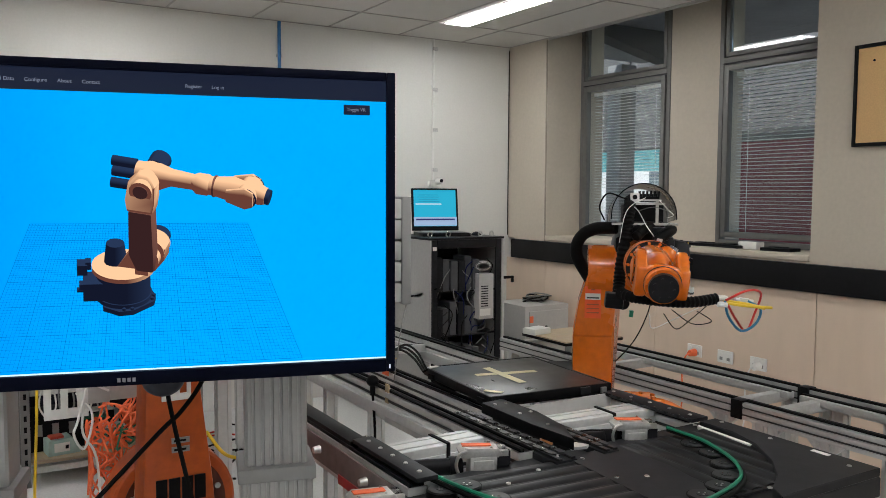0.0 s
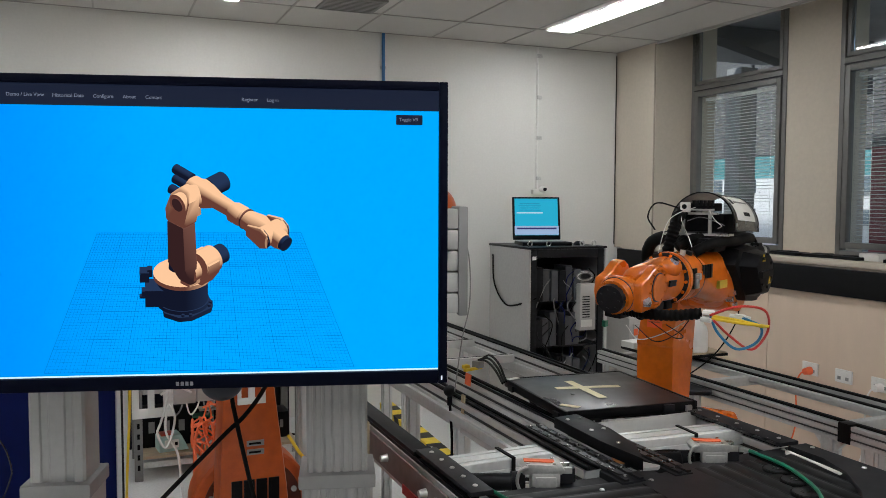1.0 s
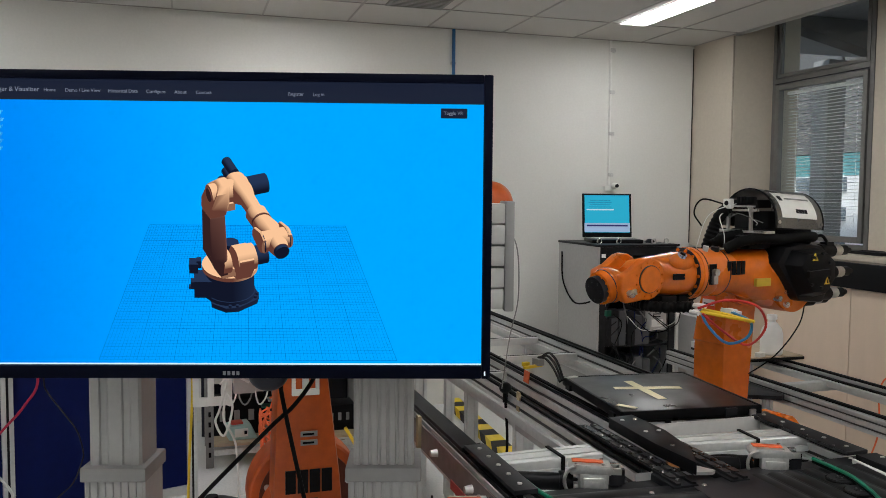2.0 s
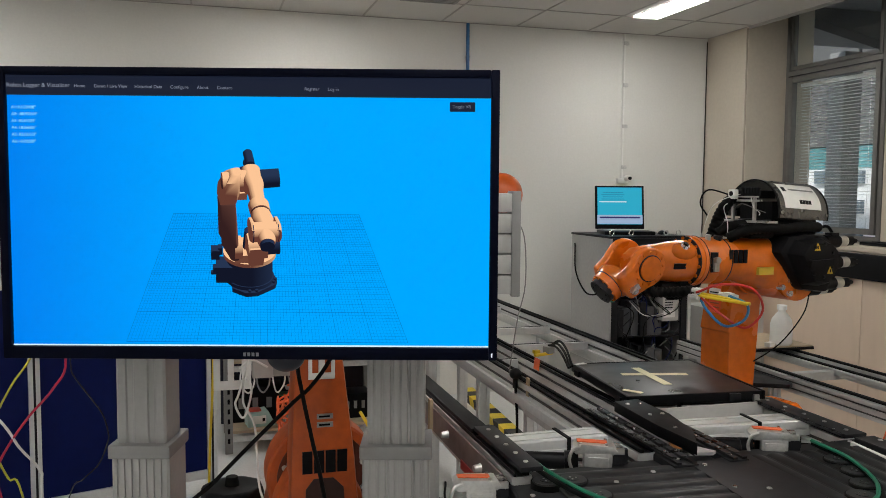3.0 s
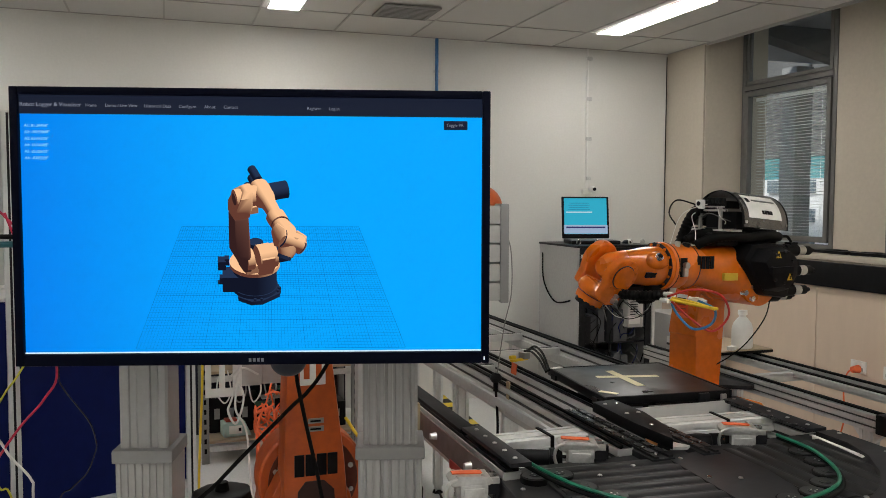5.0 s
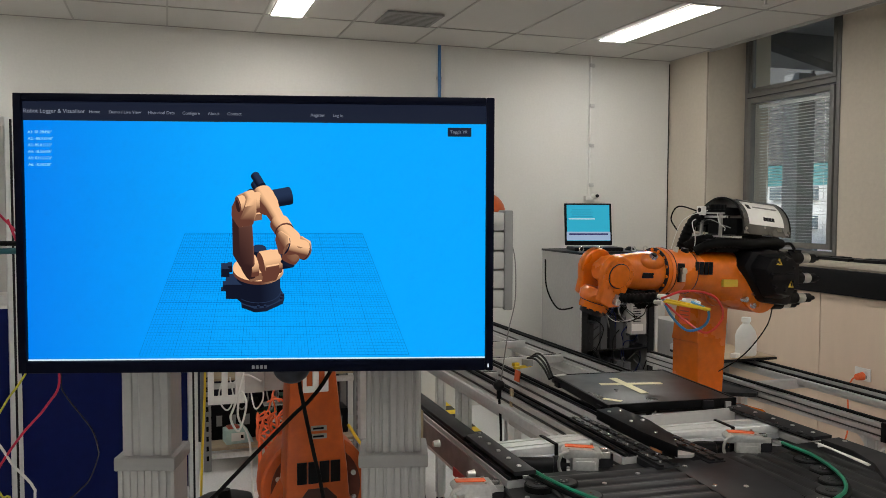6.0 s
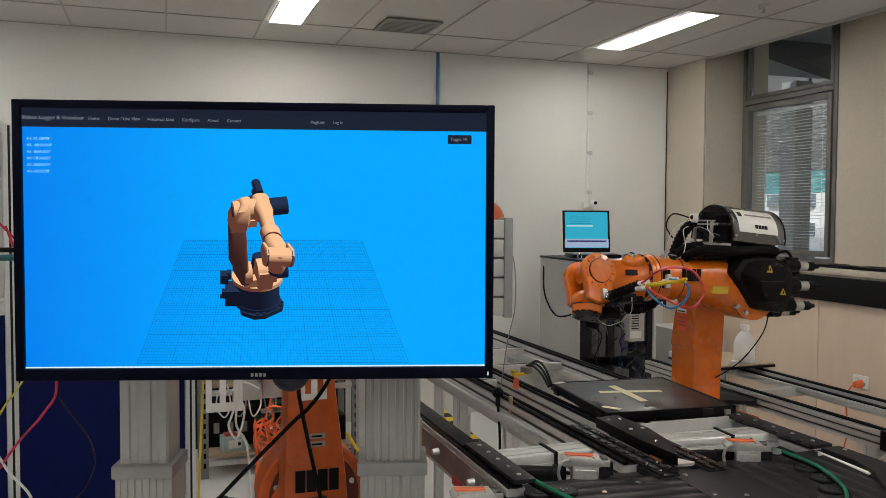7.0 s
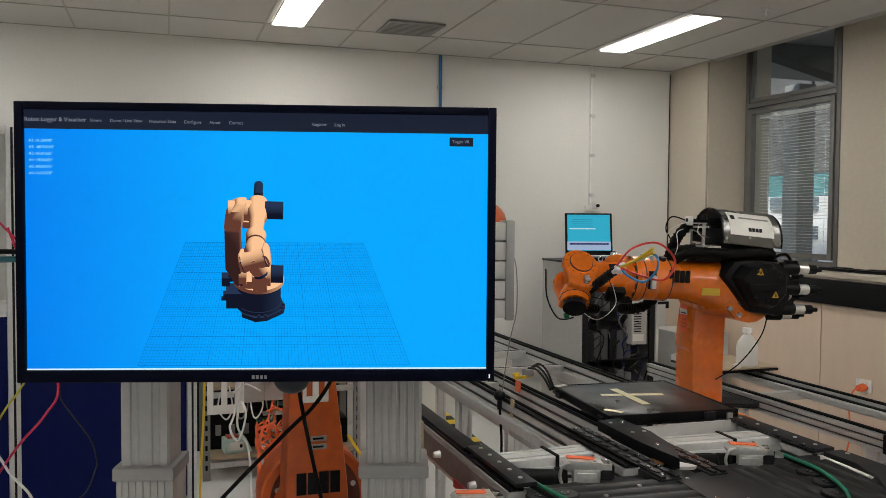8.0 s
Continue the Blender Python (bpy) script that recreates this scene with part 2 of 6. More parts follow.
def ceiling():
    bm = bmesh.new()
    ys = [YB, 5.81, 4.625, 3.44, 2.255, 1.07, -0.115, -1.3, -2.7]
    xs = [XR] + [3.6 - 0.6 * i for i in range(12)] + [-3.3]
    # all but the first two lights are out of view, added to fill the room
    holes = [(3.07, 4.63), (0.64, 4.63), (-1.76, 4.63), (3.07, 1.07), (0.64, 1.07), (-1.76, 1.07), (3.07, -1.3), (0.64, -1.3), (-1.76, -1.3)]
    for x1, x0 in zip(xs, xs[1:]):
        for y1, y0 in zip(ys, ys[1:]):
            box(bm, ((x0 + x1) / 2, (y0 + y1) / 2, CEIL + 0.018), (x1 - x0 - 0.012, y1 - y0 - 0.012, 0.02))
    ob = part("ceiling", bm, TILE)
    tagged(ob, "suspended ceiling of off-white mineral tiles", "ceiling", "", "structure")
    bm = bmesh.new()
    for x in xs:
        box(bm, (x, (YB - 2.7) / 2, CEIL + 0.006), (0.012, YB + 2.7, 0.006))
    for y in ys:
        box(bm, ((XR - 3.3) / 2, y, CEIL + 0.006), (XR + 3.3, 0.012, 0.0062))
    tagged(part("ceiling_grid", bm, TBAR), "thin metal grid bars of the suspended ceiling", "ceiling grid", "", "structure")
    # hidden slab, added so that no sun or sky leaks in past the tiles
    structure("ceiling_slab", WALL, [((0.5, 1.8, CEIL + 0.42), (8.4, 9.4, 0.1))], "unseen slab added above the suspended ceiling to keep out sun and sky", "ceiling")
    structure("ceiling_edge", TBAR, [((XR + 0.008, (Y0 + Y1) / 2, CEIL + 0.02), (0.016, Y0 - Y1, 0.06))], "edge strip of the suspended ceiling along the window recess", "trim")
    for x, y in holes:
        lamp = thing("ceiling_light", "long recessed fluorescent ceiling light with a glowing diffuser", "ceiling light", "ceiling lights", pose(x + 0.103, y + 0.585, CEIL))
        solid("diffuser", LAMPM, lamp, [((0, 0, 0.0), (0.2, 1.15, 0.006))], "glowing white diffuser")
        solid("frame", TBAR, lamp, [((-0.106, 0, 0.001), (0.01, 1.17, 0.006)), ((0.106, 0, 0.001), (0.01, 1.17, 0.006)), ((0, 0.58, 0.001), (0.2, 0.01, 0.006)), ((0, -0.58, 0.001), (0.2, 0.01, 0.006))])
    v = thing("ceiling_vent", "dark grey square air vent set in the ceiling", "air vent", "", pose(1.525, 5.59, CEIL))
    solid("backing", DARKMETAL, v, [((0, 0, 0.002), (0.34, 0.32, 0.01))])
    solid("frame", GREYBOX, v, [((-0.18, 0, -0.004), (0.02, 0.36, 0.012)), ((0.18, 0, -0.004), (0.02, 0.36, 0.012)), ((0, 0.17, -0.004), (0.34, 0.02, 0.012)), ((0, -0.17, -0.004), (0.34, 0.02, 0.012))])
    for i in range(9):
        solid("slat", GREYBOX, v, [((0, -0.14 + 0.035 * i, -0.006), (0.34, 0.02, 0.004))])
    s = thing("sprinkler", "small metal ceiling sprinkler head", "sprinkler", "", pose(3.39, 4.37, CEIL))
    bm = bmesh.new()
    cyl(bm, (0, 0, 0.01), (0, 0, -0.006), 0.035, 0.03)
    cyl(bm, (0, 0, -0.006), (0, 0, -0.04), 0.008)
    cyl(bm, (0, 0, -0.04), (0, 0, -0.044), 0.018)
    part("head", bm, STEEL, s)


ceiling()


# ---- the display on its stand ----
MON = pose(0.179, 2.222, 1.3795, 0, 0, -15.5)


def fluted(bm, x, w, dep, z0, z1, n):
    """An extruded column: one outline with n shallow flutes down its front face."""
    y0, y1, c = 0.31 - dep / 2, 0.31 + dep / 2, 0.006
    pts = [(x + w / 2 - c, y1), (x - w / 2 + c, y1), (x - w / 2, y1 - c), (x - w / 2, y0 + c), (x - w / 2 + c, y0)]
    step = (w - 0.016) / n
    for k in range(n):
        a = x - w / 2 + 0.008 + step * k
        pts += [(a + step * 0.30, y0), (a + step * 0.36, y0 + 0.005), (a + step * 0.64, y0 + 0.005), (a + step * 0.70, y0)]
    pts += [(x + w / 2 - c, y0), (x + w / 2, y0 + c), (x + w / 2, y1 - c)]
    prism(bm, pts, z0, z1)


def display():
    st = thing("display_stand", "grey motorised two-column display stand on the floor", "display stand", "", MON @ pose(0, 0, FLOOR - 1.3795))
    for x, f in ((-0.34, 0.85), (0.312, 1.0)):
        bm = bmesh.new()
        fluted(bm, x, 0.148 * f, 0.12, 0.56, 1.56, 6 if f == 1.0 else 2)
        part("upper_column", bm, COLUMN, st)
        bm = bmesh.new()
        fluted(bm, x, 0.172 * f, 0.145, 0.03, 0.91, 7)
        part("lower_column", bm, COLUMN, st)
        solid("collar", COLLAR, st, [((x, 0.31, 0.918), (0.186 * f, 0.165, 0.036))], "", 0.006)
        solid("foot", COLLAR, st, [((x, 0.31, 0.015), (0.12, 0.7, 0.03))], "", 0.008)
    solid("crossbar", COLUMN, st, [((-0.015, 0.20, 1.5), (0.8, 0.06, 0.12)), ((-0.34, 0.235, 1.5), (0.1, 0.03, 0.2)), ((0.312, 0.235, 1.5), (0.1, 0.03, 0.2)), ((0, 0.125, 1.53), (0.4, 0.1, 0.3))])
    W, H = 1.099, 0.643
    d = thing("display", "large black flat-panel display showing a blue simulation window", "display", "", MON)
    bm = bmesh.new()
    box(bm, (0, 0.03, 0), (W - 0.004, 0.04, H - 0.004))
    box(bm, (0, 0.06, 0), (W * 0.7, 0.04, H * 0.6))
    bevel(bm, 0.008)
    part("housing", bm, BLACKP, d)
    solid("bezel", BEZEL, d, [((-W / 2 + 0.0095, 0.005, 0), (0.019, 0.022, H)), ((W / 2 - 0.0095, 0.005, 0), (0.019, 0.022, H)),
          ((0, 0.005, H / 2 - 0.009), (W - 0.038, 0.022, 0.018)), ((0, 0.005, -H / 2 + 0.014), (W - 0.038, 0.022, 0.028))], "glossy black bezel", 0.003)
    screen_material = glow("screen_blue", (0.0, 0.33, 0.95), SCREEN_GLOW)
    n, l = nodes_of(screen_material)
    tc, sep, ramp = n.new("ShaderNodeTexCoord"), n.new("ShaderNodeSeparateXYZ"), n.new("ShaderNodeValToRGB")
    l.new(tc.outputs["Object"], sep.inputs[0])
    mr = n.new("ShaderNodeMapRange")
    mr.inputs["From Min"].default_value, mr.inputs["From Max"].default_value = -W / 2, W / 2
    l.new(sep.outputs[0], mr.inputs["Value"])
    l.new(mr.outputs[0], ramp.inputs[0])
    # dimmer left side: the panel's viewing-angle falloff put into its emission colour
    ramp.color_ramp.elements[0].color = (0.0, 0.215, 0.86, 1)
    ramp.color_ramp.elements[1].color = (0.0, 0.385, 1.0, 1)
    ramp.color_ramp.elements[1].position = 0.45
    l.new(ramp.outputs[0], n["Principled BSDF"].inputs["Emission Color"])
    solid("screen", screen_material, d, [((0, 0.010, 0.005), (W - 0.038, 0.008, H - 0.046))], "glowing blue screen")
    top = H / 2 - 0.018
    solid("menu_bar", glow("menu_bar_dark", (0.010, 0.014, 0.030), 1), d, [((0, 0.007, top - 0.0215), (W - 0.038, 0.008, 0.043))], "dark menu bar on the screen")
    solid("status_line", glow("status_line_white", (0.75, 0.95, 1.0), 1), d, [((0, 0.007, -H / 2 + 0.0298), (W - 0.038, 0.008, 0.0026))])
    solid("button", glow("button_dark", (0.008, 0.012, 0.03), 1), d, [((0.468, 0.007, top - 0.062), (0.056, 0.008, 0.021))], "dark button on the screen", 0.002)
    dim = glow("dim_text", (0.21, 0.23, 0.29), 1)
    pale = glow("pale_text", (0.22, 0.68, 0.95), 1)

    def words(text, x, z, size, material, name):
        cu = bpy.data.curves.new(name, "FONT")
        cu.body, cu.size, cu.extrude = text, size * 0.84, 0.0002
        cu.align_y = "CENTER"
        tmp = bpy.data.objects.new(name, cu)
        me = bpy.data.meshes.new_from_object(tmp)
        bpy.data.objects.remove(tmp)
        me.materials.clear()
        me.materials.append(material)
        ob = new(name, me)
        ob.parent, ob.matrix_basis = d, pose(x, 0.0022, z, 90)

    zt = top - 0.022
    for text, x, size in (("Robot Logger & Visualiser", -0.529, 0.0155), ("Home", -0.376, 0.0118), ("Demo / Live View", -0.332, 0.0118), ("Historical Data", -0.244, 0.0118), ("Configure", -0.166, 0.0118), ("About", -0.108, 0.0118), ("Contact", -0.064, 0.0118), ("Register", 0.127, 0.0118), ("Log in", 0.178, 0.0118)):
        words(text, x - (0.006 if x > -0.5 else 0.0), zt - 0.006 * (x + 0.53), size, dim, "menu_text")
    words("Toggle VR", 0.446, top - 0.062, 0.0115, dim, "button_text")
    for i, text in enumerate(("A1: 81.28498°", "A2: -88.93848°", "A3: 85.81535°", "A4: 18.56685°", "A5: 83.02673°", "A6: -8.08228°")):
        words(text, -0.520, top - 0.070 - 0.0148 * i, 0.0112, pale, "readout_text")
    for i in range(4):
        solid("maker_mark", mat("mark_grey", (0.25, 0.25, 0.26), 0.3), d, [((-0.014 + 0.0095 * i, -0.0068, -H / 2 + 0.012), (0.006, 0.001, 0.008))])
    solid("power_light", glow("power_white", (0.9, 0.95, 1), 0.9), d, [((W / 2 - 0.012, -0.0065, -H / 2 + 0.012), (0.003, 0.001, 0.009))])
    return st, d


def bolts(bm, c, r, n, axis, size=0.006, depth=0.006):
    for i in range(n):
        a = 2 * math.pi * i / n
        p, q = r * math.cos(a), r * math.sin(a)
        o = {"x": (0, p, q), "y": (p, 0, q), "z": (p, q, 0)}[axis]
        e = {"x": (depth, 0, 0), "y": (0, depth, 0), "z": (0, 0, depth)}[axis]
        s = Vector(c) + Vector(o)
        cyl(bm, s - Vector(e), s + Vector(e), size, seg=6)


# the simulated robot in the screen's picture: a jointed model pressed into a relief a few millimetres deep
SIM_BASE, SIM_UP, SIM_FORE, SIM_OFF, SIM_TILT = 0.150, 0.200, 0.232, 0.066, 32


# emission with light baked in: from shade to lit colour by the normal
def picture_shading(name, lit, shade):
    m = bpy.data.materials.new(name)
    m.use_nodes = True
    n, l = nodes_of(m)
    n.clear()
    geo, out, em = n.new("ShaderNodeNewGeometry"), n.new("ShaderNodeOutputMaterial"), n.new("ShaderNodeEmission")
    c, s = math.cos(radians(-15.5)), math.sin(radians(-15.5))
    comb = n.new("ShaderNodeCombineXYZ")
    for k, v in enumerate(((c, s, 0), (-s * 0.01, c * 0.01, 0), (0, 0, 1))):
        dot = n.new("ShaderNodeVectorMath")
        dot.operation = "DOT_PRODUCT"
        dot.inputs[1].default_value = v
        l.new(geo.outputs["Normal"], dot.inputs[0])
        l.new(dot.outputs["Value"], comb.inputs[k])
    nor, dot = n.new("ShaderNodeVectorMath"), n.new("ShaderNodeVectorMath")
    nor.operation, dot.operation = "NORMALIZE", "DOT_PRODUCT"
    l.new(comb.outputs[0], nor.inputs[0])
    l.new(nor.outputs[0], dot.inputs[0])
    dot.inputs[1].default_value = Vector((0.45, -0.45, 0.77)).normalized()
    ramp = n.new("ShaderNodeValToRGB")
    ramp.color_ramp.elements[0].position, ramp.color_ramp.elements[1].position = 0.02, 0.75
    ramp.color_ramp.elements[0].color, ramp.color_ramp.elements[1].color = (*shade, 1), (*lit, 1)
    l.new(dot.outputs["Value"], ramp.inputs[0])
    l.new(ramp.outputs[0], em.inputs["Color"])
    l.new(em.outputs[0], out.inputs["Surface"])
    return m


def sim_chain(psi, a2, a3, a4, a5):
    view = pose(0, 0, 0, SIM_TILT)
    car = view @ pose(0, 0, 0, 0, 0, psi)
    link = car @ pose(SIM_OFF, 0, SIM_BASE, 0, a2)
    fore = link @ pose(0, 0, SIM_UP, 0, a3 - a2)
    wrist = fore @ pose(SIM_FORE - 0.08, 0, 0, a4)
    hand = wrist @ pose(0.08, 0, 0, 0, a5)
    return car, link, fore, wrist, hand


def sim_robot(d):
    tan, navy = picture_shading("picture_tan", (0.98, 0.56, 0.30), (0.13, 0.045, 0.03)), picture_shading("picture_navy", (0.02, 0.035, 0.08), (0.006, 0.008, 0.02))
    # the grid on the picture's floor, drawn in perspective
    bm = bmesh.new()

    def line(a, b, w):
        a, b = Vector((a[0], 0, a[1])), Vector((b[0], 0, b[1]))
        q = (b - a).cross(Vector((0, 1, 0))).normalized() * w / 2
        bm.faces.new([bm.verts.new(p) for p in (a - q, b - q, b + q, a + q)])

    z0, z1, half0, half1 = 0.0, -0.287, 0.205, 0.315
    for i in range(81):
        f = i / 40 - 1
        line((f * half0, z0), (f * half1, z1), 0.0009 if i % 10 == 0 else 0.0005)
    for i in range(61):
        k = i / 60
        f = k / (1.55 - 0.55 * k)
        h = half0 + (half1 - half0) * f
        line((-h, z0 + (z1 - z0) * f), (h, z0 + (z1 - z0) * f), 0.0010 if i % 10 == 0 else 0.0005)
    grid = part("picture_grid", bm, glow("grid_blue", (0.0, 0.15, 0.58), 1), d, "", pose(0.035, 0.0054, 0.003))
    tagged(grid, "dark blue perspective grid on the screen", "", "", "stuff")
    body = solid("picture_base", navy, d, [((0, 0, 0.0), (0.001, 0.001, 0.001))], "dark base of the robot in the picture")
    body.matrix_basis = pose(-0.002, 0.0005, -0.148) @ Matrix.Diagonal((0.86, 0.0086, 0.86, 1))
    bm = bmesh.new()
    cyl(bm, (0, 0, 0.012), (0, 0, 0.085), 0.059, seg=36)
    cyl(bm, (0, 0, 0.012), (0, 0, 0.022), 0.062, seg=36)
    prism(bm, [(-0.045, -0.05), (-0.01, -0.074), (0.02, -0.07), (0.066, -0.03), (0.070, -0.005), (0.062, 0.02), (0.0, 0.06), (-0.05, 0.04)], 0.0, 0.012)
    for px, py in ((0.0, -0.068), (0.018, -0.066), (0.062, -0.022), (0.066, -0.008)):
        cyl(bm, (px, py, 0.012), (px, py, 0.018), 0.004, seg=8)
    box(bm, (-0.062, -0.012, 0.045), (0.05, 0.056, 0.046))
    box(bm, (-0.07, -0.030, 0.060), (0.05, 0.02, 0.014))
    box(bm, (-0.088, -0.01, 0.096), (0.022, 0.03, 0.026))
    box(bm, (-0.075, -0.01, 0.105), (0.012, 0.02, 0.02))
    cyl(bm, (-0.10, -0.03, 0.048), (-0.08, -0.03, 0.048), 0.006)
    bmesh.ops.transform(bm, matrix=pose(0, 0, 0, SIM_TILT), verts=bm.verts[:])
    body.data = finish(bm, "picture_base", navy)

    # the tan casting's shaded side, put in as a darker colour
    shaded_tan = picture_shading("picture_shaded_tan", (0.24, 0.10, 0.07), (0.035, 0.014, 0.014))

    def two(name, tan_bm, navy_bm, navy=navy):
        """One moving link of the picture: its pale casting and its dark motors or shaded parts."""
        me = finish(tan_bm, name, tan)
        ob = new(name, me)
        ob.parent = body
        if navy_bm:
            me2 = finish(navy_bm, name, navy)
            both = bmesh.new()
            both.from_mesh(me)
            k = len(both.faces)
            both.from_mesh(me2)
            both.faces.ensure_lookup_table()
            for f in both.faces[k:]:
                f.material_index = 1
            me.materials.append(navy)
            both.to_mesh(me)
            both.free()
            me.shade_smooth()
            me.set_sharp_from_angle(angle=radians(35))
        return ob

    a, b = bmesh.new(), bmesh.new()
    cyl(a, (0, 0, 0.085), (0, 0, 0.096), 0.068, seg=36)
    prism(a, [(-0.01, 0.096), (0.075, 0.096), (0.098, SIM_BASE - 0.02), (0.1, SIM_BASE + 0.01), (0.07, SIM_BASE + 0.032), (0.04, SIM_BASE + 0.025)], -0.012, 0.025, "y")
    cyl(a, (SIM_OFF, -0.015, SIM_BASE), (SIM_OFF, 0.035, SIM_BASE), 0.033, seg=24)
    cyl(b, (SIM_OFF, 0.03, SIM_BASE), (SIM_OFF, 0.068, SIM_BASE), 0.024, seg=20)
    cyl(b, (-0.02, 0.01, 0.096), (-0.02, 0.01, 0.145), 0.025, 0.02, seg=20)
    links = [two("picture_carousel", a, b)]
    a, b = bmesh.new(), bmesh.new()
    prism(b, [(-0.02, -0.03), (0.02, -0.03), (0.029, 0.03), (0.027, SIM_UP - 0.05), (-0.027, SIM_UP - 0.05), (-0.027, 0.03)], -0.088, -0.046, "y")
    prism(a, [(-0.030, SIM_UP - 0.052), (0.030, SIM_UP - 0.052), (0.034, SIM_UP - 0.02), (0.032, SIM_UP + 0.014), (0.014, SIM_UP + 0.034), (-0.014, SIM_UP + 0.034), (-0.032, SIM_UP + 0.014), (-0.034, SIM_UP - 0.02)], -0.089, -0.043, "y")
    for v in a.verts:
        k = max(0.0, (v.co.z - SIM_UP + 0.03) / 0.064)
        v.co.y += (0.036 if v.co.y < -0.06 else 0.016) * k * k
    for v in b.verts:
        k = max(0.0, (0.03 - v.co.z) / 0.06)
        v.co.y += 0.030 * k if v.co.y < -0.06 else 0.01 * k
    bevel(a, 0.008, 2)
    bevel(b, 0.006, 2)
    cyl(a, (0, -0.078, SIM_UP), (0, -0.06, SIM_UP), 0.026, seg=24)
    cyl(b, (0, -0.0795, SIM_UP), (0, -0.062, SIM_UP), 0.017, seg=20)
    cyl(a, (0, -0.055, SIM_UP), (0, 0.02, SIM_UP), 0.028, seg=24)
    box(a, (0.0, -0.028, SIM_UP - 0.038), (0.03, 0.024, 0.02))
    cyl(a, (0, -0.05, 0), (0, -0.03, 0), 0.030, seg=24)
    box(a, (-0.01, -0.03, -0.035), (0.03, 0.035, 0.022))
    links.append(two("picture_link_arm", a, b, shaded_tan))
    a, b = bmesh.new(), bmesh.new()
    loft(a, [((-0.03, 0, 0), 0.026, 0.03, 0.8), ((0.02, 0, 0), 0.028, 0.032, 0.8), ((0.05, 0, 0.004), 0.021, 0.021, 1), ((0.1, 0, 0.002), 0.019, 0.019, 1), ((0.11, 0, 0), 0.027, 0.025, 1), ((0.135, 0, 0), 0.027, 0.025, 1), ((0.14, 0, 0), 0.024, 0.022, 1), ((0.15, 0, 0), 0.025, 0.023, 1)], 20)
    for y, z in ((0, 0.026), (0.0, -0.002), (-0.012, -0.026)):
        cyl(b, (-0.03, y, z), (-0.085, y, z), 0.012, seg=14)
    cyl(b, (0.005, 0.02, 0.006), (0.005, 0.068, 0.006), 0.024, seg=20)
    links.append(two("picture_forearm", a, b))
    a, b = bmesh.new(), bmesh.new()
    loft(a, [((0, 0, 0), 0.025, 0.023, 1), ((0.04, 0, 0), 0.022, 0.022, 1), ((0.075, 0, 0), 0.012, 0.018, 1)], 20)
    for y in (-0.03, 0.018):
        loft(a, [((0.035, y + 0.006, 0), 0.005, 0.012, 0.8), ((0.08, y + 0.006, 0), 0.007, 0.022, 0.9), ((0.1, y + 0.006, 0), 0.006, 0.014, 0.9)], 16)
    cyl(b, (-0.003, 0, 0), (0.001, 0, 0), 0.0262, seg=28)
    bolts(b, (0.045, 0, 0), 0.023, 10, "x", 0.0018, 0.0015)
    bmesh.ops.transform(a, matrix=Matrix.Diagonal((1.0, 1.38, 1.38, 1)), verts=[v for v in a.verts if v.co.x > 0.034])
    links.append(two("picture_wrist", a, b, shaded_tan))
    a, b = bmesh.new(), bmesh.new()
    cyl(a, (0, -0.032, 0), (0, 0.032, 0), 0.026, seg=28)
    loft(a, [((-0.014, 0, 0), 0.020, 0.024, 0.9), ((0.028, 0, 0), 0.024, 0.024, 0.9), ((0.042, 0, 0), 0.021, 0.021, 1)], 22)
    for y in (-0.0325, 0.0325):
        cyl(b, (0, y - 0.001, 0), (0, y + 0.001, 0), 0.0275, seg=28)
        cyl(a, (0, y - 0.002, 0), (0, y + 0.002, 0), 0.0235, seg=28)
    cyl(b, (0.042, 0, 0), (0.052, 0, 0), 0.019, seg=20)
    links.append(two("picture_tool_mount", a, b))
    return links


stand, monitor = display()
simulated = sim_robot(monitor)



# ---- the orange robot arms ----
UP, FORE, OFF1, SIDE = 0.705, 0.638, 0.245, 0.185


def letters(parent, m, w=0.1, h=0.03):
    """A maker's mark as four plain dark blocks."""
    for i in range(4):
        solid("logo_block", BLACKP, parent, [((w * (i - 1.5) / 4, 0, 0), (w * 0.2, 0.003, h))], "", 0, m)


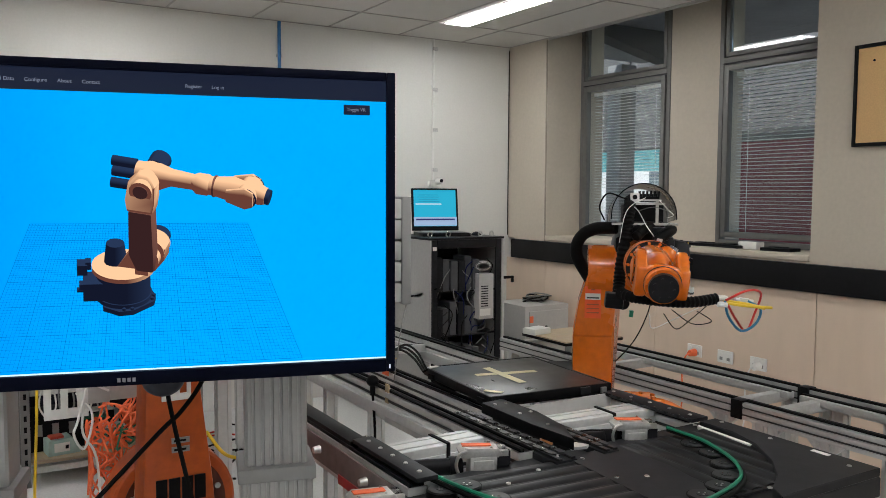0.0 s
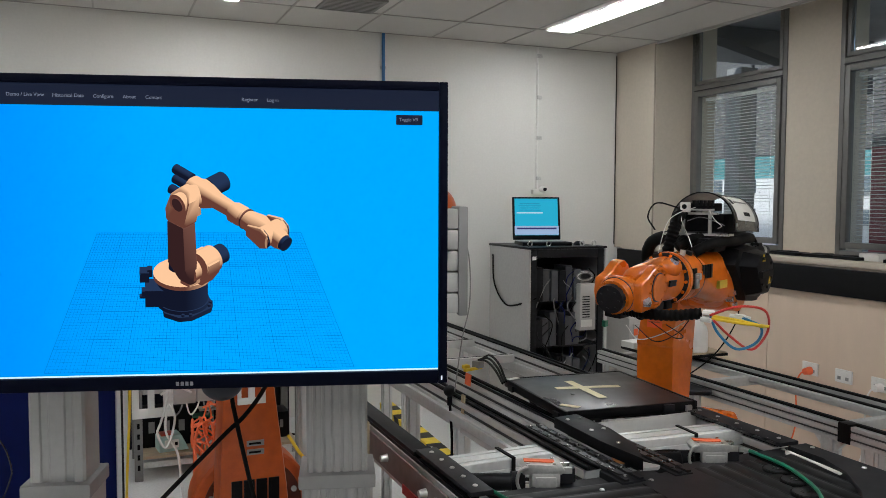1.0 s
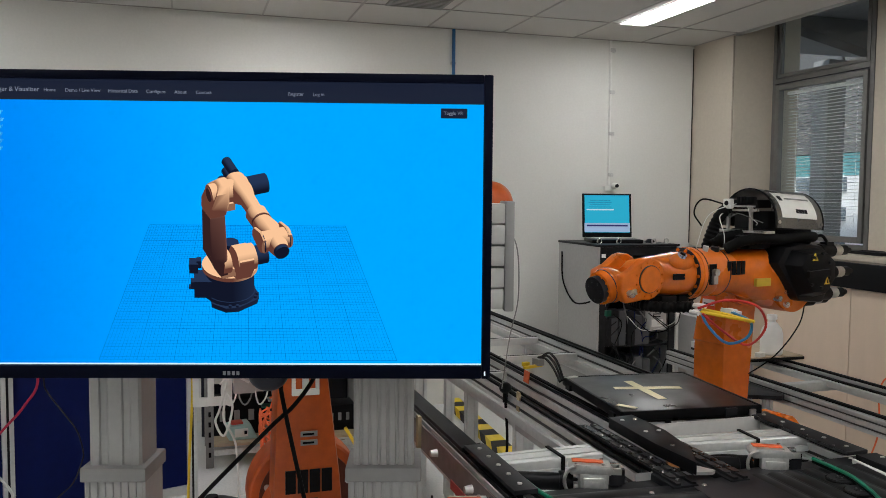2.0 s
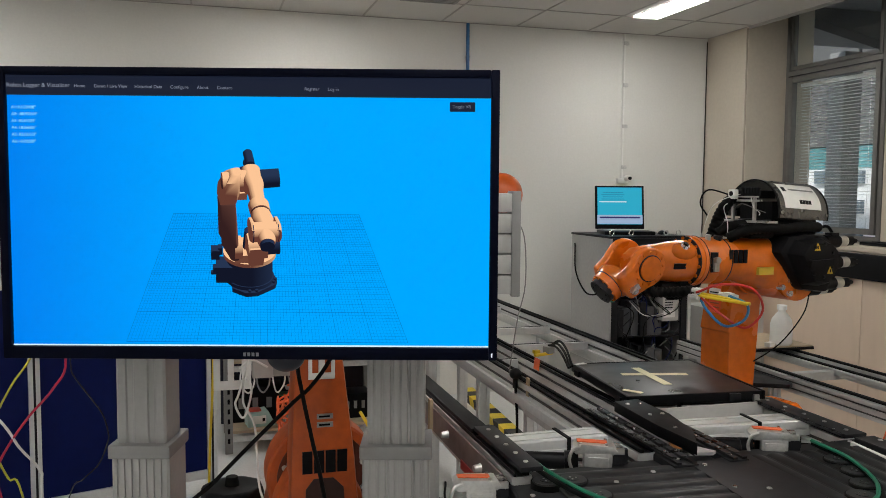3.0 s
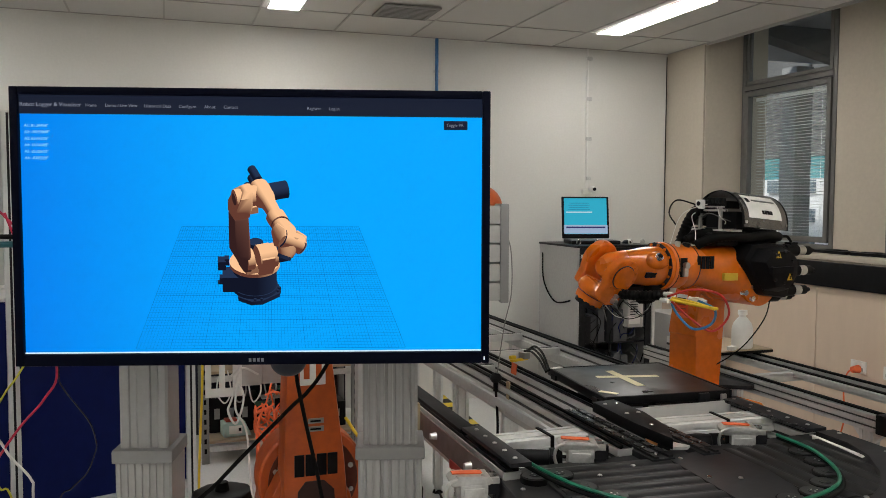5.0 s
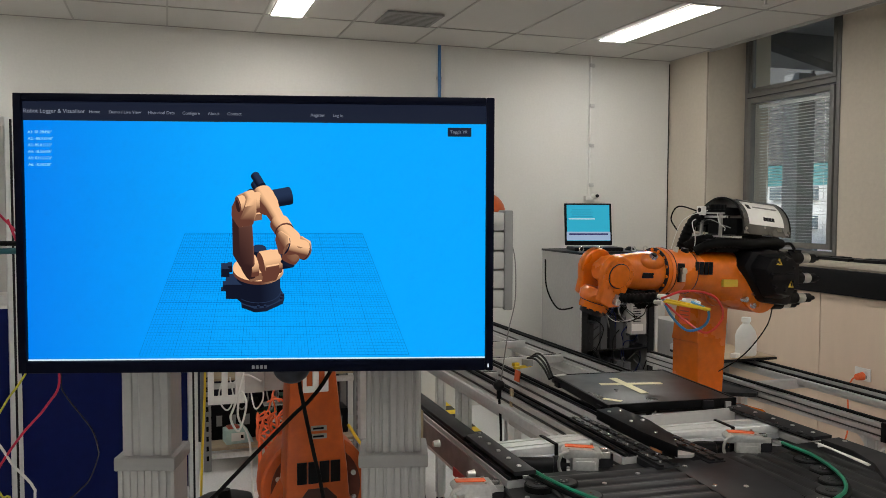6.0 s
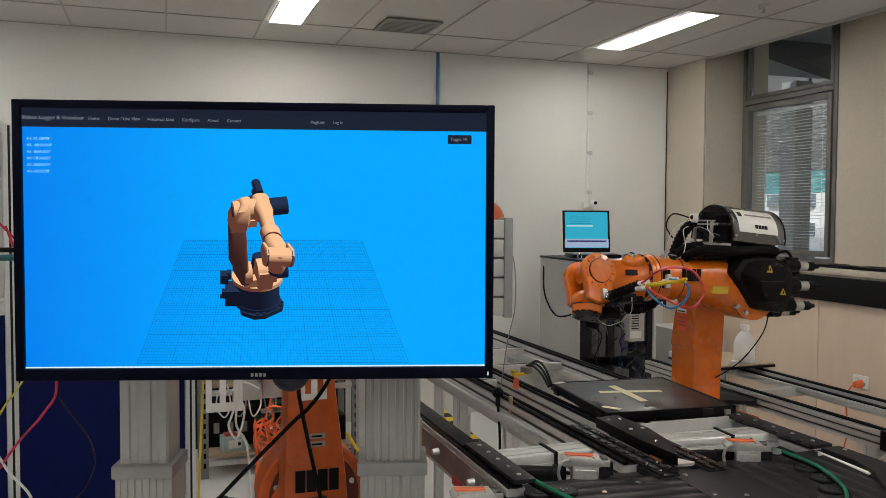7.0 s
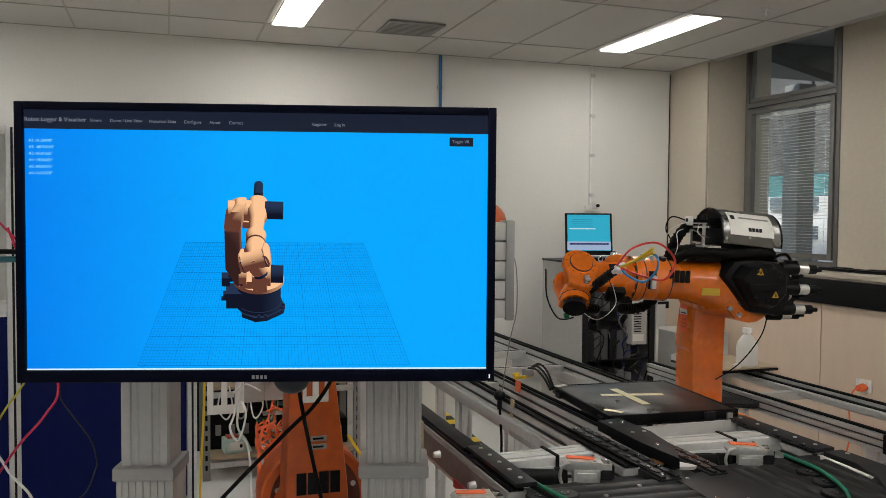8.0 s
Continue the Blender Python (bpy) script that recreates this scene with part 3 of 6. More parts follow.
def robot_arm(name, label, base, paint, a2h=0.59, hooded=True):
    """The arm's links lie under the base in poses of the base's own space; x points along the arm, y to its left."""
    r = thing(name, label, "robot arm", "", base)
    bm = bmesh.new()
    box(bm, (0, 0, 0.015), (0.5, 0.5, 0.03))
    cyl(bm, (0, 0, 0.03), (0, 0, 0.2), 0.21, 0.19, 32)
    box(bm, (-0.24, 0, 0.12), (0.2, 0.24, 0.16))
    bevel(bm, 0.008)
    part("base", bm, DARKMETAL, r, "dark bolted base of the robot")
    # turning carousel
    bm = bmesh.new()
    cyl(bm, (0, 0, 0.2), (0, 0, 0.34), 0.22, 0.2, 32)
    prism(bm, [(-0.2, 0.3), (0.16, 0.3), (0.36, a2h - 0.12), (0.38, a2h), (0.34, a2h + 0.1), (0.2, a2h + 0.11), (0.02, 0.46), (-0.18, 0.44)], -0.03, 0.13, "y")
    cyl(bm, (OFF1, -0.06, a2h), (OFF1, 0.14, a2h), 0.13, seg=28)
    bevel(bm, 0.012)
    if hooded:
        extra = bmesh.new()
        prism(extra, [(0.03, a2h + 0.02), (0.33, a2h + 0.02), (0.34, a2h + 0.10), (0.30, a2h + 0.185), (0.12, a2h + 0.195), (0.04, a2h + 0.12)], -0.08, 0.07, "y")
        bevel(extra, 0.014, 2)
        hose(extra, [(0.22, 0.03, a2h + 0.175), (0.20, 0.11, a2h + 0.165), (0.16, 0.19, a2h + 0.115), (0.13, 0.24, a2h + 0.05)], 0.020, 16)
        bolts(extra, (0.20, 0.02, a2h + 0.19), 0.05, 6, "z", 0.009, 0.01)
        mount = part("motor_mount", extra, paint, None)
    car = part("carousel", bm, paint, r)
    if hooded:
        mount.parent = car
    bm = bmesh.new()
    cyl(bm, (OFF1, 0.14, a2h), (OFF1, 0.3, a2h), 0.075, seg=24)
    cyl(bm, (-0.08, 0.05, 0.4), (-0.08, 0.05, 0.66), 0.07, seg=24)
    part("motor", bm, BLACKP, car, "black servo motors")
    # link arm
    bm = bmesh.new()
    out = [(-0.072, -0.1), (-0.05, -0.14), (0.05, -0.14), (0.066, -0.1), (0.066, 0.05), (0.066, 0.45), (0.074, UP - 0.25), (0.070, UP - 0.12), (0.070, UP - 0.02), (0.058, UP + 0.06), (0.0, UP + 0.085), (-0.058, UP + 0.06), (-0.070, UP - 0.02), (-0.072, UP - 0.12), (-0.076, UP - 0.25), (-0.073, 0.4), (-0.073, 0.05)]
    prism(bm, out, -SIDE - 0.075, -SIDE + 0.075, "y")
    for v in bm.verts:
        k = min(1, max(0, (v.co.z - UP + 0.30) / 0.36))
        v.co.y += (0.085 if v.co.y < -SIDE else 0.05) * k * k
    bevel(bm, 0.022, 3)
    cyl(bm, (0, -SIDE - 0.02, UP), (0, -0.06, UP), 0.1, seg=28)
    link = part("link_arm", bm, paint, r)
    if hooded:
        lab = solid("warning_label", mat("deep_orange_label", (0.80, 0.10, 0.012), 0.6), link, [((0.066, -SIDE, 0.585), (0.012, 0.062, 0.125))], "orange warning label")
        solid("white_band", PAPER, lab, [((0.0725, -SIDE, 0.608), (0.002, 0.058, 0.024))])
        for zz in (0.603, 0.635, 0.577, 0.561, 0.545):
            solid("print_bar", mat("print_brown", (0.35, 0.07, 0.02), 0.5) if zz != 0.603 else BLACKP, lab, [((0.0730, -SIDE, zz), (0.0022, 0.046 if zz < 0.63 else 0.014, 0.005))])
    # forearm
    ax = 0.045
    bm = bmesh.new()
    cyl(bm, (-0.07, -0.10, -0.005), (-0.07, 0.085, -0.005), 0.105, seg=32)
    cyl(bm, (0.0, -0.13, -0.005), (0.0, 0.0, -0.005), 0.09, seg=32)
    loft(bm, [((-0.17, 0, -0.01), 0.07, 0.08, 0.8), ((-0.05, 0, 0.01), 0.092, 0.112, 0.8), ((0.03, 0, 0.02), 0.094, 0.108, 0.85), ((0.12, 0, 0.038), 0.086, 0.088, 0.9), ((0.2, 0, ax), 0.077, 0.077, 0.97), ((0.265, 0, ax), 0.077, 0.077, 1), ((0.27, 0, ax), 0.086, 0.086, 1), ((0.375, 0, ax), 0.083, 0.083, 1), ((0.38, 0, ax), 0.09, 0.09, 1), ((0.395, 0, ax), 0.09, 0.09, 1), ((0.4, 0, ax), 0.07, 0.07, 1)], 32)
    bolts(bm, (0.382, 0, ax), 0.084, 16, "x", 0.006, 0.008)
    fore = part("forearm", bm, paint, r)
    solid("fitting_plate", BLACKP, fore, [((0.352, 0.083, ax), (0.03, 0.006, 0.07))])
    solid("fitting", STEEL, fore, [((0.35, 0.090, ax - 0.008), (0.020, 0.014, 0.05))], "bright steel fitting", 0.003)
    bm = bmesh.new()
    cyl(bm, (0.352, 0.09, ax + 0.008), (0.352, 0.104, ax + 0.008), 0.012, seg=10)
    part("nut", bm, STEEL, fore)
    for k in range(3):
        bm = bmesh.new()
        aa = 2 * math.pi * k / 3
        px, pz = -0.01 + 0.028 * math.cos(aa), -0.055 + 0.028 * math.sin(aa)
        cyl(bm, (px, 0.073, pz), (px, 0.097, pz), 0.011, seg=8)
        part("steel_bolt", bm, STEEL, fore)
    bm = bmesh.new()
    prism(bm, [(0.075, 0.075), (0.03, 0.135), (-0.06, 0.145), (-0.17, 0.135), (-0.22, 0.10), (-0.225, 0.0), (-0.19, -0.08), (-0.05, -0.065)], -0.105, 0.125, "y")
    bevel(bm, 0.02, 2)
    housing = part("rear_housing", bm, BLACKP, fore, "black gearbox housing")
    bm = bmesh.new()
    prism(bm, [(0.045, 0.072), (0.005, 0.125), (-0.13, 0.128), (-0.185, 0.09), (-0.19, 0.01), (-0.13, -0.055), (-0.035, -0.045)], 0.12, 0.185, "y")
    for v in bm.verts:
        if v.co.y > 0.15:
            v.co.x, v.co.z = -0.07 + (v.co.x + 0.07) * 0.80, 0.05 + (v.co.z - 0.05) * 0.80
    bevel(bm, 0.010, 2)
    prism(bm, [(0.0, 0.05), (-0.12, 0.055), (-0.12, 0.032), (0.0, 0.027)], 0.18, 0.198, "y")
    part("side_cover", bm, BLACKP, fore, "black side cover")
    for k in range(7):
        bm = bmesh.new()
        cyl(bm, (-0.07 + 0.062 * math.cos(0.9 * k), 0.182, 0.05 + 0.062 * math.sin(0.9 * k)), (-0.07 + 0.062 * math.cos(0.9 * k), 0.192, 0.05 + 0.062 * math.sin(0.9 * k)), 0.006, seg=6)
        part("cover_bolt", bm, DARKMETAL, fore)
    for x, z in ((-0.045, 0.098), (-0.115, 0.012)):
        bm = bmesh.new()
        prism(bm, [(x - 0.015, z - 0.012), (x + 0.015, z - 0.012), (x, z + 0.015)], 0.183, 0.1875, "y")
        sign = part("warning_sign", bm, YLABEL, fore, "small yellow warning triangle")
        bm = bmesh.new()
        prism(bm, [(x - 0.003, z - 0.007), (x + 0.003, z - 0.007), (x + 0.001, z + 0.006), (x - 0.001, z + 0.006)], 0.187, 0.189, "y")
        part("sign_mark", bm, BLACKP, sign)
    # servo motors with silver barrels, plugs and their leads
    for y, z, reach in ((0.095, 0.112, 0.0), (0.03, 0.082, -0.035), (0.105, 0.032, 0.0), (0.035, 0.004, -0.03), (0.085, -0.050, 0.0), (0.03, -0.078, -0.02), (-0.06, 0.07, 0.0), (-0.06, -0.02, 0.0)):
        bm = bmesh.new()
        cyl(bm, (-0.19, y, z), (-0.262 - reach, y, z), 0.025, seg=18)
        box(bm, (-0.235 - reach, y, z + 0.022), (0.04, 0.032, 0.022))
        motor = part("motor", bm, BLACKP, fore, "black servo motor")
        bm = bmesh.new()
        cyl(bm, (-0.258 - reach, y, z), (-0.308 - reach, y, z), 0.0205, seg=18)
        cyl(bm, (-0.270 - reach, y, z), (-0.276 - reach, y, z), 0.022, seg=18)
        cap = bmesh.new()
        cyl(cap, (-0.305 - reach, y, z), (-0.345 - reach, y, z), 0.0185, seg=16)
        cyl(cap, (-0.345 - reach, y, z), (-0.372 - reach, y, z), 0.009, seg=10)
        part("motor_cap", cap, BLACKP, motor)
        part("motor_barrel", bm, STEEL, motor, "bright silver barrel")
        bm = bmesh.new()
        hose(bm, [(-0.235 - reach, y, z + 0.033), (-0.22, y - 0.01, z + 0.055), (-0.19, y - 0.02, z + 0.05), (-0.17, y - 0.03, z + 0.03)], 0.006, 6)
        part("motor_lead", bm, RUBBER, motor)
    solid("type_plate", YLABEL, fore, [((0.105, 0.087, 0.008), (0.075, 0.012, 0.028))], "small yellow rating plate", 0, pose(0, 0, 0, 0, 0, 0))
    letters(fore, pose(0.238, 0.0835, ax + 0.018), 0.092, 0.048)
    for x, rad in ((0.2675, 0.0868), (0.3775, 0.0905), (0.3985, 0.075)):
        bm = bmesh.new()
        cyl(bm, (x - 0.0016, 0, ax), (x + 0.0016, 0, ax), rad, seg=40)
        part("joint_seam", bm, DARKMETAL, fore)
    for x, z, w in ((0.29, 0.07, 0.03), (0.335, 0.074, 0.02), (0.35, -0.05, 0.03)):
        bm = bmesh.new()
        cyl(bm, (x, 0.03, ax + z), (x, 0.034, ax + z + 0.02), w * 0.5, seg=10)
        part("cap_screw", bm, DARKMETAL if w > 0.025 else STEEL, fore)
    solid("cable_clip", BLACKP, fore, [((0.43, 0.0, ax - 0.085), (0.05, 0.06, 0.03))], "", 0.005)
    # wrist
    bm = bmesh.new()
    loft(bm, [((-0.005, 0, 0), 0.088, 0.088, 1), ((0.02, 0, 0), 0.088, 0.088, 1), ((0.024, 0, 0), 0.074, 0.076, 1), ((0.09, 0, 0), 0.068, 0.072, 0.97), ((0.14, 0, 0), 0.048, 0.066, 0.92), ((0.2, 0, 0), 0.040, 0.06, 0.9), ((0.26, 0, 0), 0.038, 0.052, 0.9), ((0.285, 0, 0), 0.03, 0.03, 0.9)], 32)
    bolts(bm, (0.024, 0, 0), 0.081, 14, "x", 0.006, 0.006)
    ball(bm, (0.07, 0.04, 0.045), (0.055, 0.035, 0.034))
    wrist = part("wrist", bm, paint, r)
    bm = bmesh.new()
    cyl(bm, (0.0215, 0, 0), (0.0245, 0, 0), 0.0885, seg=40)
    part("joint_seam", bm, DARKMETAL, wrist)
    bm = bmesh.new()
    box(bm, (0.10, 0.066, 0.0), (0.05, 0.006, 0.02))
    part("name_plate", bm, BLACKP, wrist)
    bm = bmesh.new()
    cyl(bm, (0.085, 0.052, 0.058), (0.083, 0.060, 0.076), 0.016, 0.015, 16)
    part("plug_ring", bm, STEEL, wrist)
    bm = bmesh.new()
    cyl(bm, (0.084, 0.056, 0.068), (0.0825, 0.0615, 0.080), 0.010, 0.009, 14)
    part("plug", bm, BLACKP, wrist, "small black plug")
    bm = bmesh.new()
    for y, s in ((-0.080, -1), (0.046, 1)):
        ring = [(0.07 * math.cos(a), 0.07 * math.sin(a)) for a in [radians(v) for v in range(60, 301, 20)]]
        prism(bm, ring + [(0.06, -0.058), (0.11, -0.05), (0.122, 0.0), (0.11, 0.045), (0.06, 0.05)], y, y + 0.034, "y")
    bevel(bm, 0.010, 3, 50)
    for y, s in ((-0.080, -1), (0.08, 1)):
        cyl(bm, (0, y - 0.006 * s, 0), (0, y + 0.006 * s, 0), 0.043, seg=28)
        bolts(bm, (0, y, 0), 0.056, 12, "y", 0.0045, 0.004)
    loft(bm, [((0.07, 0, 0), 0.06, 0.042, 0.9), ((0.09, 0, 0), 0.074, 0.055, 0.85), ((0.112, 0, 0), 0.066, 0.058, 0.9), ((0.12, 0, 0), 0.056, 0.056, 1), ((0.145, 0, 0), 0.054, 0.054, 1)], 28)
    bolts(bm, (0.145, 0, 0), 0.049, 12, "x", 0.0045, 0.004)
    hand = part("tool_mount", bm, paint, r)
    for y in (0.0815, -0.0815):
        bm = bmesh.new()
        cyl(bm, (0, y - 0.0015, 0), (0, y + 0.0015, 0), 0.0462, seg=32)
        part("joint_seam", bm, DARKMETAL, hand)
    bm = bmesh.new()
    cyl(bm, (0.1185, 0, 0), (0.1215, 0, 0), 0.0575, seg=32)
    part("joint_seam", bm, DARKMETAL, hand)
    bm = bmesh.new()
    cyl(bm, (0.145, 0, 0), (0.165, 0, 0), 0.045, seg=28)
    bolts(bm, (0.166, 0, 0), 0.031, 7, "x", 0.004, 0.002)
    part("flange", bm, DARKMETAL, hand, "dark tool flange")
    bm = bmesh.new()
    box(bm, (0.085, 0.082, -0.02), (0.036, 0.014, 0.018))
    part("fitting", bm, STEEL, hand)
    bm = bmesh.new()
    cyl(bm, (0.092, 0.08, -0.02), (0.092, 0.097, -0.02), 0.012, seg=12)
    part("nut", bm, STEEL, hand)
    return r, car, link, fore, wrist, hand


def chain(phi, a2, a3, a4, a5, a2h=0.59):
    """Poses of the carousel, link arm, forearm, wrist and tool mount in the base's space; degrees, all nought: arm straight ahead."""
    car = pose(0, 0, 0, 0, 0, phi)
    link = car @ pose(OFF1, 0, a2h, 0, a2)
    fore = link @ pose(0, 0, UP, 0, a3 - a2)
    wrist = fore @ pose(FORE - 0.245, 0, 0.045, a4)
    hand = wrist @ pose(0.245, 0, 0, 0, a5)
    return car, link, fore, wrist, hand


def dress(arm, fore, wrist):
    """Hood, electronics and hoses of the first robot."""
    n = 18
    bm = bmesh.new()
    R = 0.122
    C = 0.212
    outer = [(-R, C - 0.016)] + [(-R * math.cos(math.pi * i / n), C + R * math.sin(math.pi * i / n)) for i in range(n + 1)] + [(R, C - 0.016)]
    inner = [(y * 0.975, z if k in (0, len(outer) - 1) else C + (z - C) * 0.975) for k, (y, z) in enumerate(outer)]
    prism(bm, outer + inner[::-1], -0.172, 0.088, "x")
    hood = part("hood", bm, mat("dark_hood", (0.17, 0.168, 0.162), 0.30, 0.7, vary=0.2, stain=6), fore, "dark half-round metal hood", pose(-0.05, 0, 0.2) @ pose(0, 0, 0, 0, -3) @ pose(0.05, 0, -0.2))
    rim = [(y * 1.01, C + (z - C) * 1.01) for y, z in outer]
    for x in (-0.174, 0.082):
        bm = bmesh.new()
        prism(bm, rim + inner[::-1], x, x + 0.008, "x")
        part("hood_rim", bm, BLACKP, hood)
    sheet = [(R * 1.012 * math.cos(a), C + R * 1.012 * math.sin(a)) for a in [radians(v) for v in range(10, 63, 4)]]
    bm = bmesh.new()
    prism(bm, sheet + [(y * 0.992, C + (z - C) * 0.992) for y, z in sheet][::-1], -0.135, 0.055, "x")
    label = part("name_label", bm, PAPER, hood, "white printed label on the hood")
    for k in range(4):
        solid("print_bar", BLACKP, label, [((0, 0.0012, 0), (0.012, 0.002, 0.015))], "", 0, pose(-0.030 - 0.0155 * k, 0, C) @ pose(0, 0, 0, 22) @ pose(0, R * 1.012, 0))
    solid("print_line", GREYBOX, label, [((0, 0.0012, 0), (0.13, 0.002, 0.006))], "", 0, pose(-0.055, 0, C) @ pose(0, 0, 0, 46) @ pose(0, R * 1.012, 0))
    solid("print_mark", DARKMETAL, label, [((0, 0.0012, 0), (0.018, 0.002, 0.022))], "", 0.003, pose(0.036, 0, C) @ pose(0, 0, 0, 46) @ pose(0, R * 1.012, 0))
    for x in (-0.16, 0.072):
        bm = bmesh.new()
        cyl(bm, (x, R, C + 0.004), (x, R + 0.004, C + 0.004), 0.006, seg=10)
        part("hood_screw", bm, STEEL, hood)
    # inside the hood
    solid("bracket", STEEL, fore, [((0.12, 0.0, 0.186), (0.06, 0.24, 0.008)), ((0.125, -0.055, 0.230), (0.010, 0.010, 0.085)), ((0.125, 0.045, 0.230), (0.010, 0.010, 0.085)), ((0.125, 0.0, 0.262), (0.010, 0.15, 0.008)), ((0.125, 0.0, 0.276), (0.008, 0.12, 0.006))], "bright steel bracket")
    solid("camera_block", WHITE, fore, [((0.145, -0.04, 0.285), (0.02, 0.034, 0.036))], "", 0.004)
    solid("circuit_box", BLACKP, fore, [((0.0, 0.0, 0.225), (0.14, 0.15, 0.07)), ((0.07, 0.0, 0.285), (0.08, 0.11, 0.03))], "", 0.004)
    solid("hood_mount", BLACKP, fore, [((-0.04, 0.0, 0.165), (0.26, 0.16, 0.06)), ((0.12, 0.02, 0.150), (0.12, 0.13, 0.05))], "black mounting block", 0.012)
    bm = bmesh.new()
    cyl(bm, (0.146, -0.04, 0.287), (0.157, -0.04, 0.287), 0.009, seg=12)
    part("camera_lens", bm, BLACKP, fore)
    # rolled black cloth under the hood
    bm = bmesh.new()
    hose(bm, [(0.235, 0.03, 0.125), (0.20, 0.075, 0.155), (0.12, 0.10, 0.165), (0.03, 0.105, 0.16), (-0.06, 0.11, 0.17), (-0.15, 0.10, 0.165)], 0.018, 12, 5, 0.002)
    hose(bm, [(0.22, -0.04, 0.14), (0.18, 0.0, 0.17), (0.10, 0.04, 0.175), (0.0, 0.06, 0.178)], 0.017, 12, 5, 0.002)
    part("cloth_wrap", bm, RUBBER, fore, "rolled black cloth wrap")
    bm = bmesh.new()
    for k in range(6):
        box(bm, (0.115, -0.02 + 0.014 * k, 0.300), (0.012, 0.008, 0.02))
    part("plug_row", bm, BLACKP, fore)
    bm = bmesh.new()
    ball(bm, (0.18, -0.03, 0.155), (0.025, 0.025, 0.03))
    part("knob", bm, BLACKP, fore)
    for k, pts in enumerate(([(0.15, -0.05, 0.255), (0.20, -0.03, 0.235), (0.21, 0.0, 0.18), (0.24, 0.03, 0.135)], [(0.15, 0.05, 0.275), (0.17, 0.08, 0.24), (0.16, 0.1, 0.22), (0.14, 0.08, 0.21)], [(0.15, 0.0, 0.285), (0.20, -0.05, 0.26), (0.22, -0.08, 0.22), (0.24, -0.1, 0.12)], [(0.15, -0.03, 0.235), (0.17, 0.03, 0.25), (0.16, 0.09, 0.23), (0.13, 0.1, 0.22)])):
        bm = bmesh.new()
        hose(bm, pts, 0.0016, 6)
        part("wire", bm, WHITE if k != 3 else GREYBOX, fore)
    bm = bmesh.new()
    hose(bm, [(0.07, -0.045, 0.262), (0.125, -0.055, 0.272), (0.175, -0.062, 0.225), (0.205, -0.075, 0.14), (0.225, -0.092, 0.03), (0.26, -0.10, -0.05), (0.32, -0.11, -0.085), (0.40, -0.09, -0.085)], 0.019, 12, 6, 0.004)
    part("corrugated_hose", bm, RUBBER, fore, "black corrugated hose")
    bm = bmesh.new()
    hose(bm, [(0.08, -0.10, 0.17), (0.05, -0.18, 0.165), (0.02, -0.235, 0.13), (0.0, -0.25, 0.06), (-0.02, -0.195, -0.04)], 0.024, 12)
    part("thick_hose", bm, RUBBER, fore, "thick black hose")
    bm = bmesh.new()
    hose(bm, [(-0.17, 0.06, -0.08), (-0.15, 0.05, -0.17), (-0.10, -0.01, -0.29), (-0.04, -0.10, -0.38), (0.0, -0.19, -0.44), (0.02, -0.26, -0.56)], 0.0026)
    part("hanging_cable", bm, RUBBER, fore)
    bm = bmesh.new()
    hose(bm, [(0.12, -0.07, 0.28), (0.17, -0.14, 0.30), (0.18, -0.17, 0.25), (0.16, -0.15, 0.20)], 0.003)
    part("wire_loop", bm, RUBBER, fore)
    # under the wrist: bundle with air hoses
    bm = bmesh.new()
    hose(bm, [(-0.04, -0.13, -0.10), (0.03, -0.10, -0.105), (0.06, 0.0, -0.105), (0.04, 0.09, -0.10), (0.0, 0.17, -0.085)], 0.016, 12, 6, 0.003)
    bundle = part("wrist_hose", bm, RUBBER, arm, "black corrugated hose with air hoses")
    solid("clamp", BLACKP, wrist, [((0.05, 0.0, -0.085), (0.07, 0.06, 0.03))], "", 0.006, pose(0.05, 0, 0))
    solid("clamp", BLACKP, wrist, [((0.05, -0.12, -0.12), (0.07, 0.06, 0.05))], "", 0.006, pose(0.05, 0, 0))
    bm = bmesh.new()
    for k in range(5):
        cyl(bm, (-0.012 + 0.014 * (k % 3), 0.175, -0.10 + 0.02 * (k // 3)), (-0.018 + 0.014 * (k % 3), 0.205, -0.10 + 0.02 * (k // 3)), 0.008, seg=8)
    part("connector_block", bm, WHITE, bundle, "white hose connectors")
    for pts, m, rr in (([(-0.01, 0.2, -0.09), (-0.04, 0.27, -0.095), (-0.07, 0.34, -0.105)], YELLOW, 0.006), ([(0.0, 0.2, -0.095), (-0.03, 0.27, -0.10), (-0.06, 0.36, -0.10)], YELLOW, 0.005),
                       ([(0.0, 0.2, -0.09), (-0.02, 0.22, -0.14), (-0.05, 0.27, -0.185), (-0.08, 0.32, -0.16), (-0.08, 0.33, -0.11), (-0.05, 0.28, -0.085)], BLUEHOSE, 0.0045),
                       ([(0.01, 0.2, -0.085), (-0.03, 0.27, -0.05), (-0.1, 0.33, -0.06), (-0.15, 0.33, -0.13), (-0.11, 0.30, -0.19), (-0.05, 0.25, -0.15), (0.0, 0.21, -0.1)], RED, 0.004)):
        bm = bmesh.new()
        hose(bm, pts, rr)
        part("air_hose", bm, m, bundle)
    bm = bmesh.new()
    box(bm, (-0.06, 0.27, -0.085), (0.022, 0.03, 0.014))
    cyl(bm, (-0.05, 0.24, -0.085), (-0.07, 0.30, -0.088), 0.007, seg=8)
    part("valve", bm, WHITE, bundle)
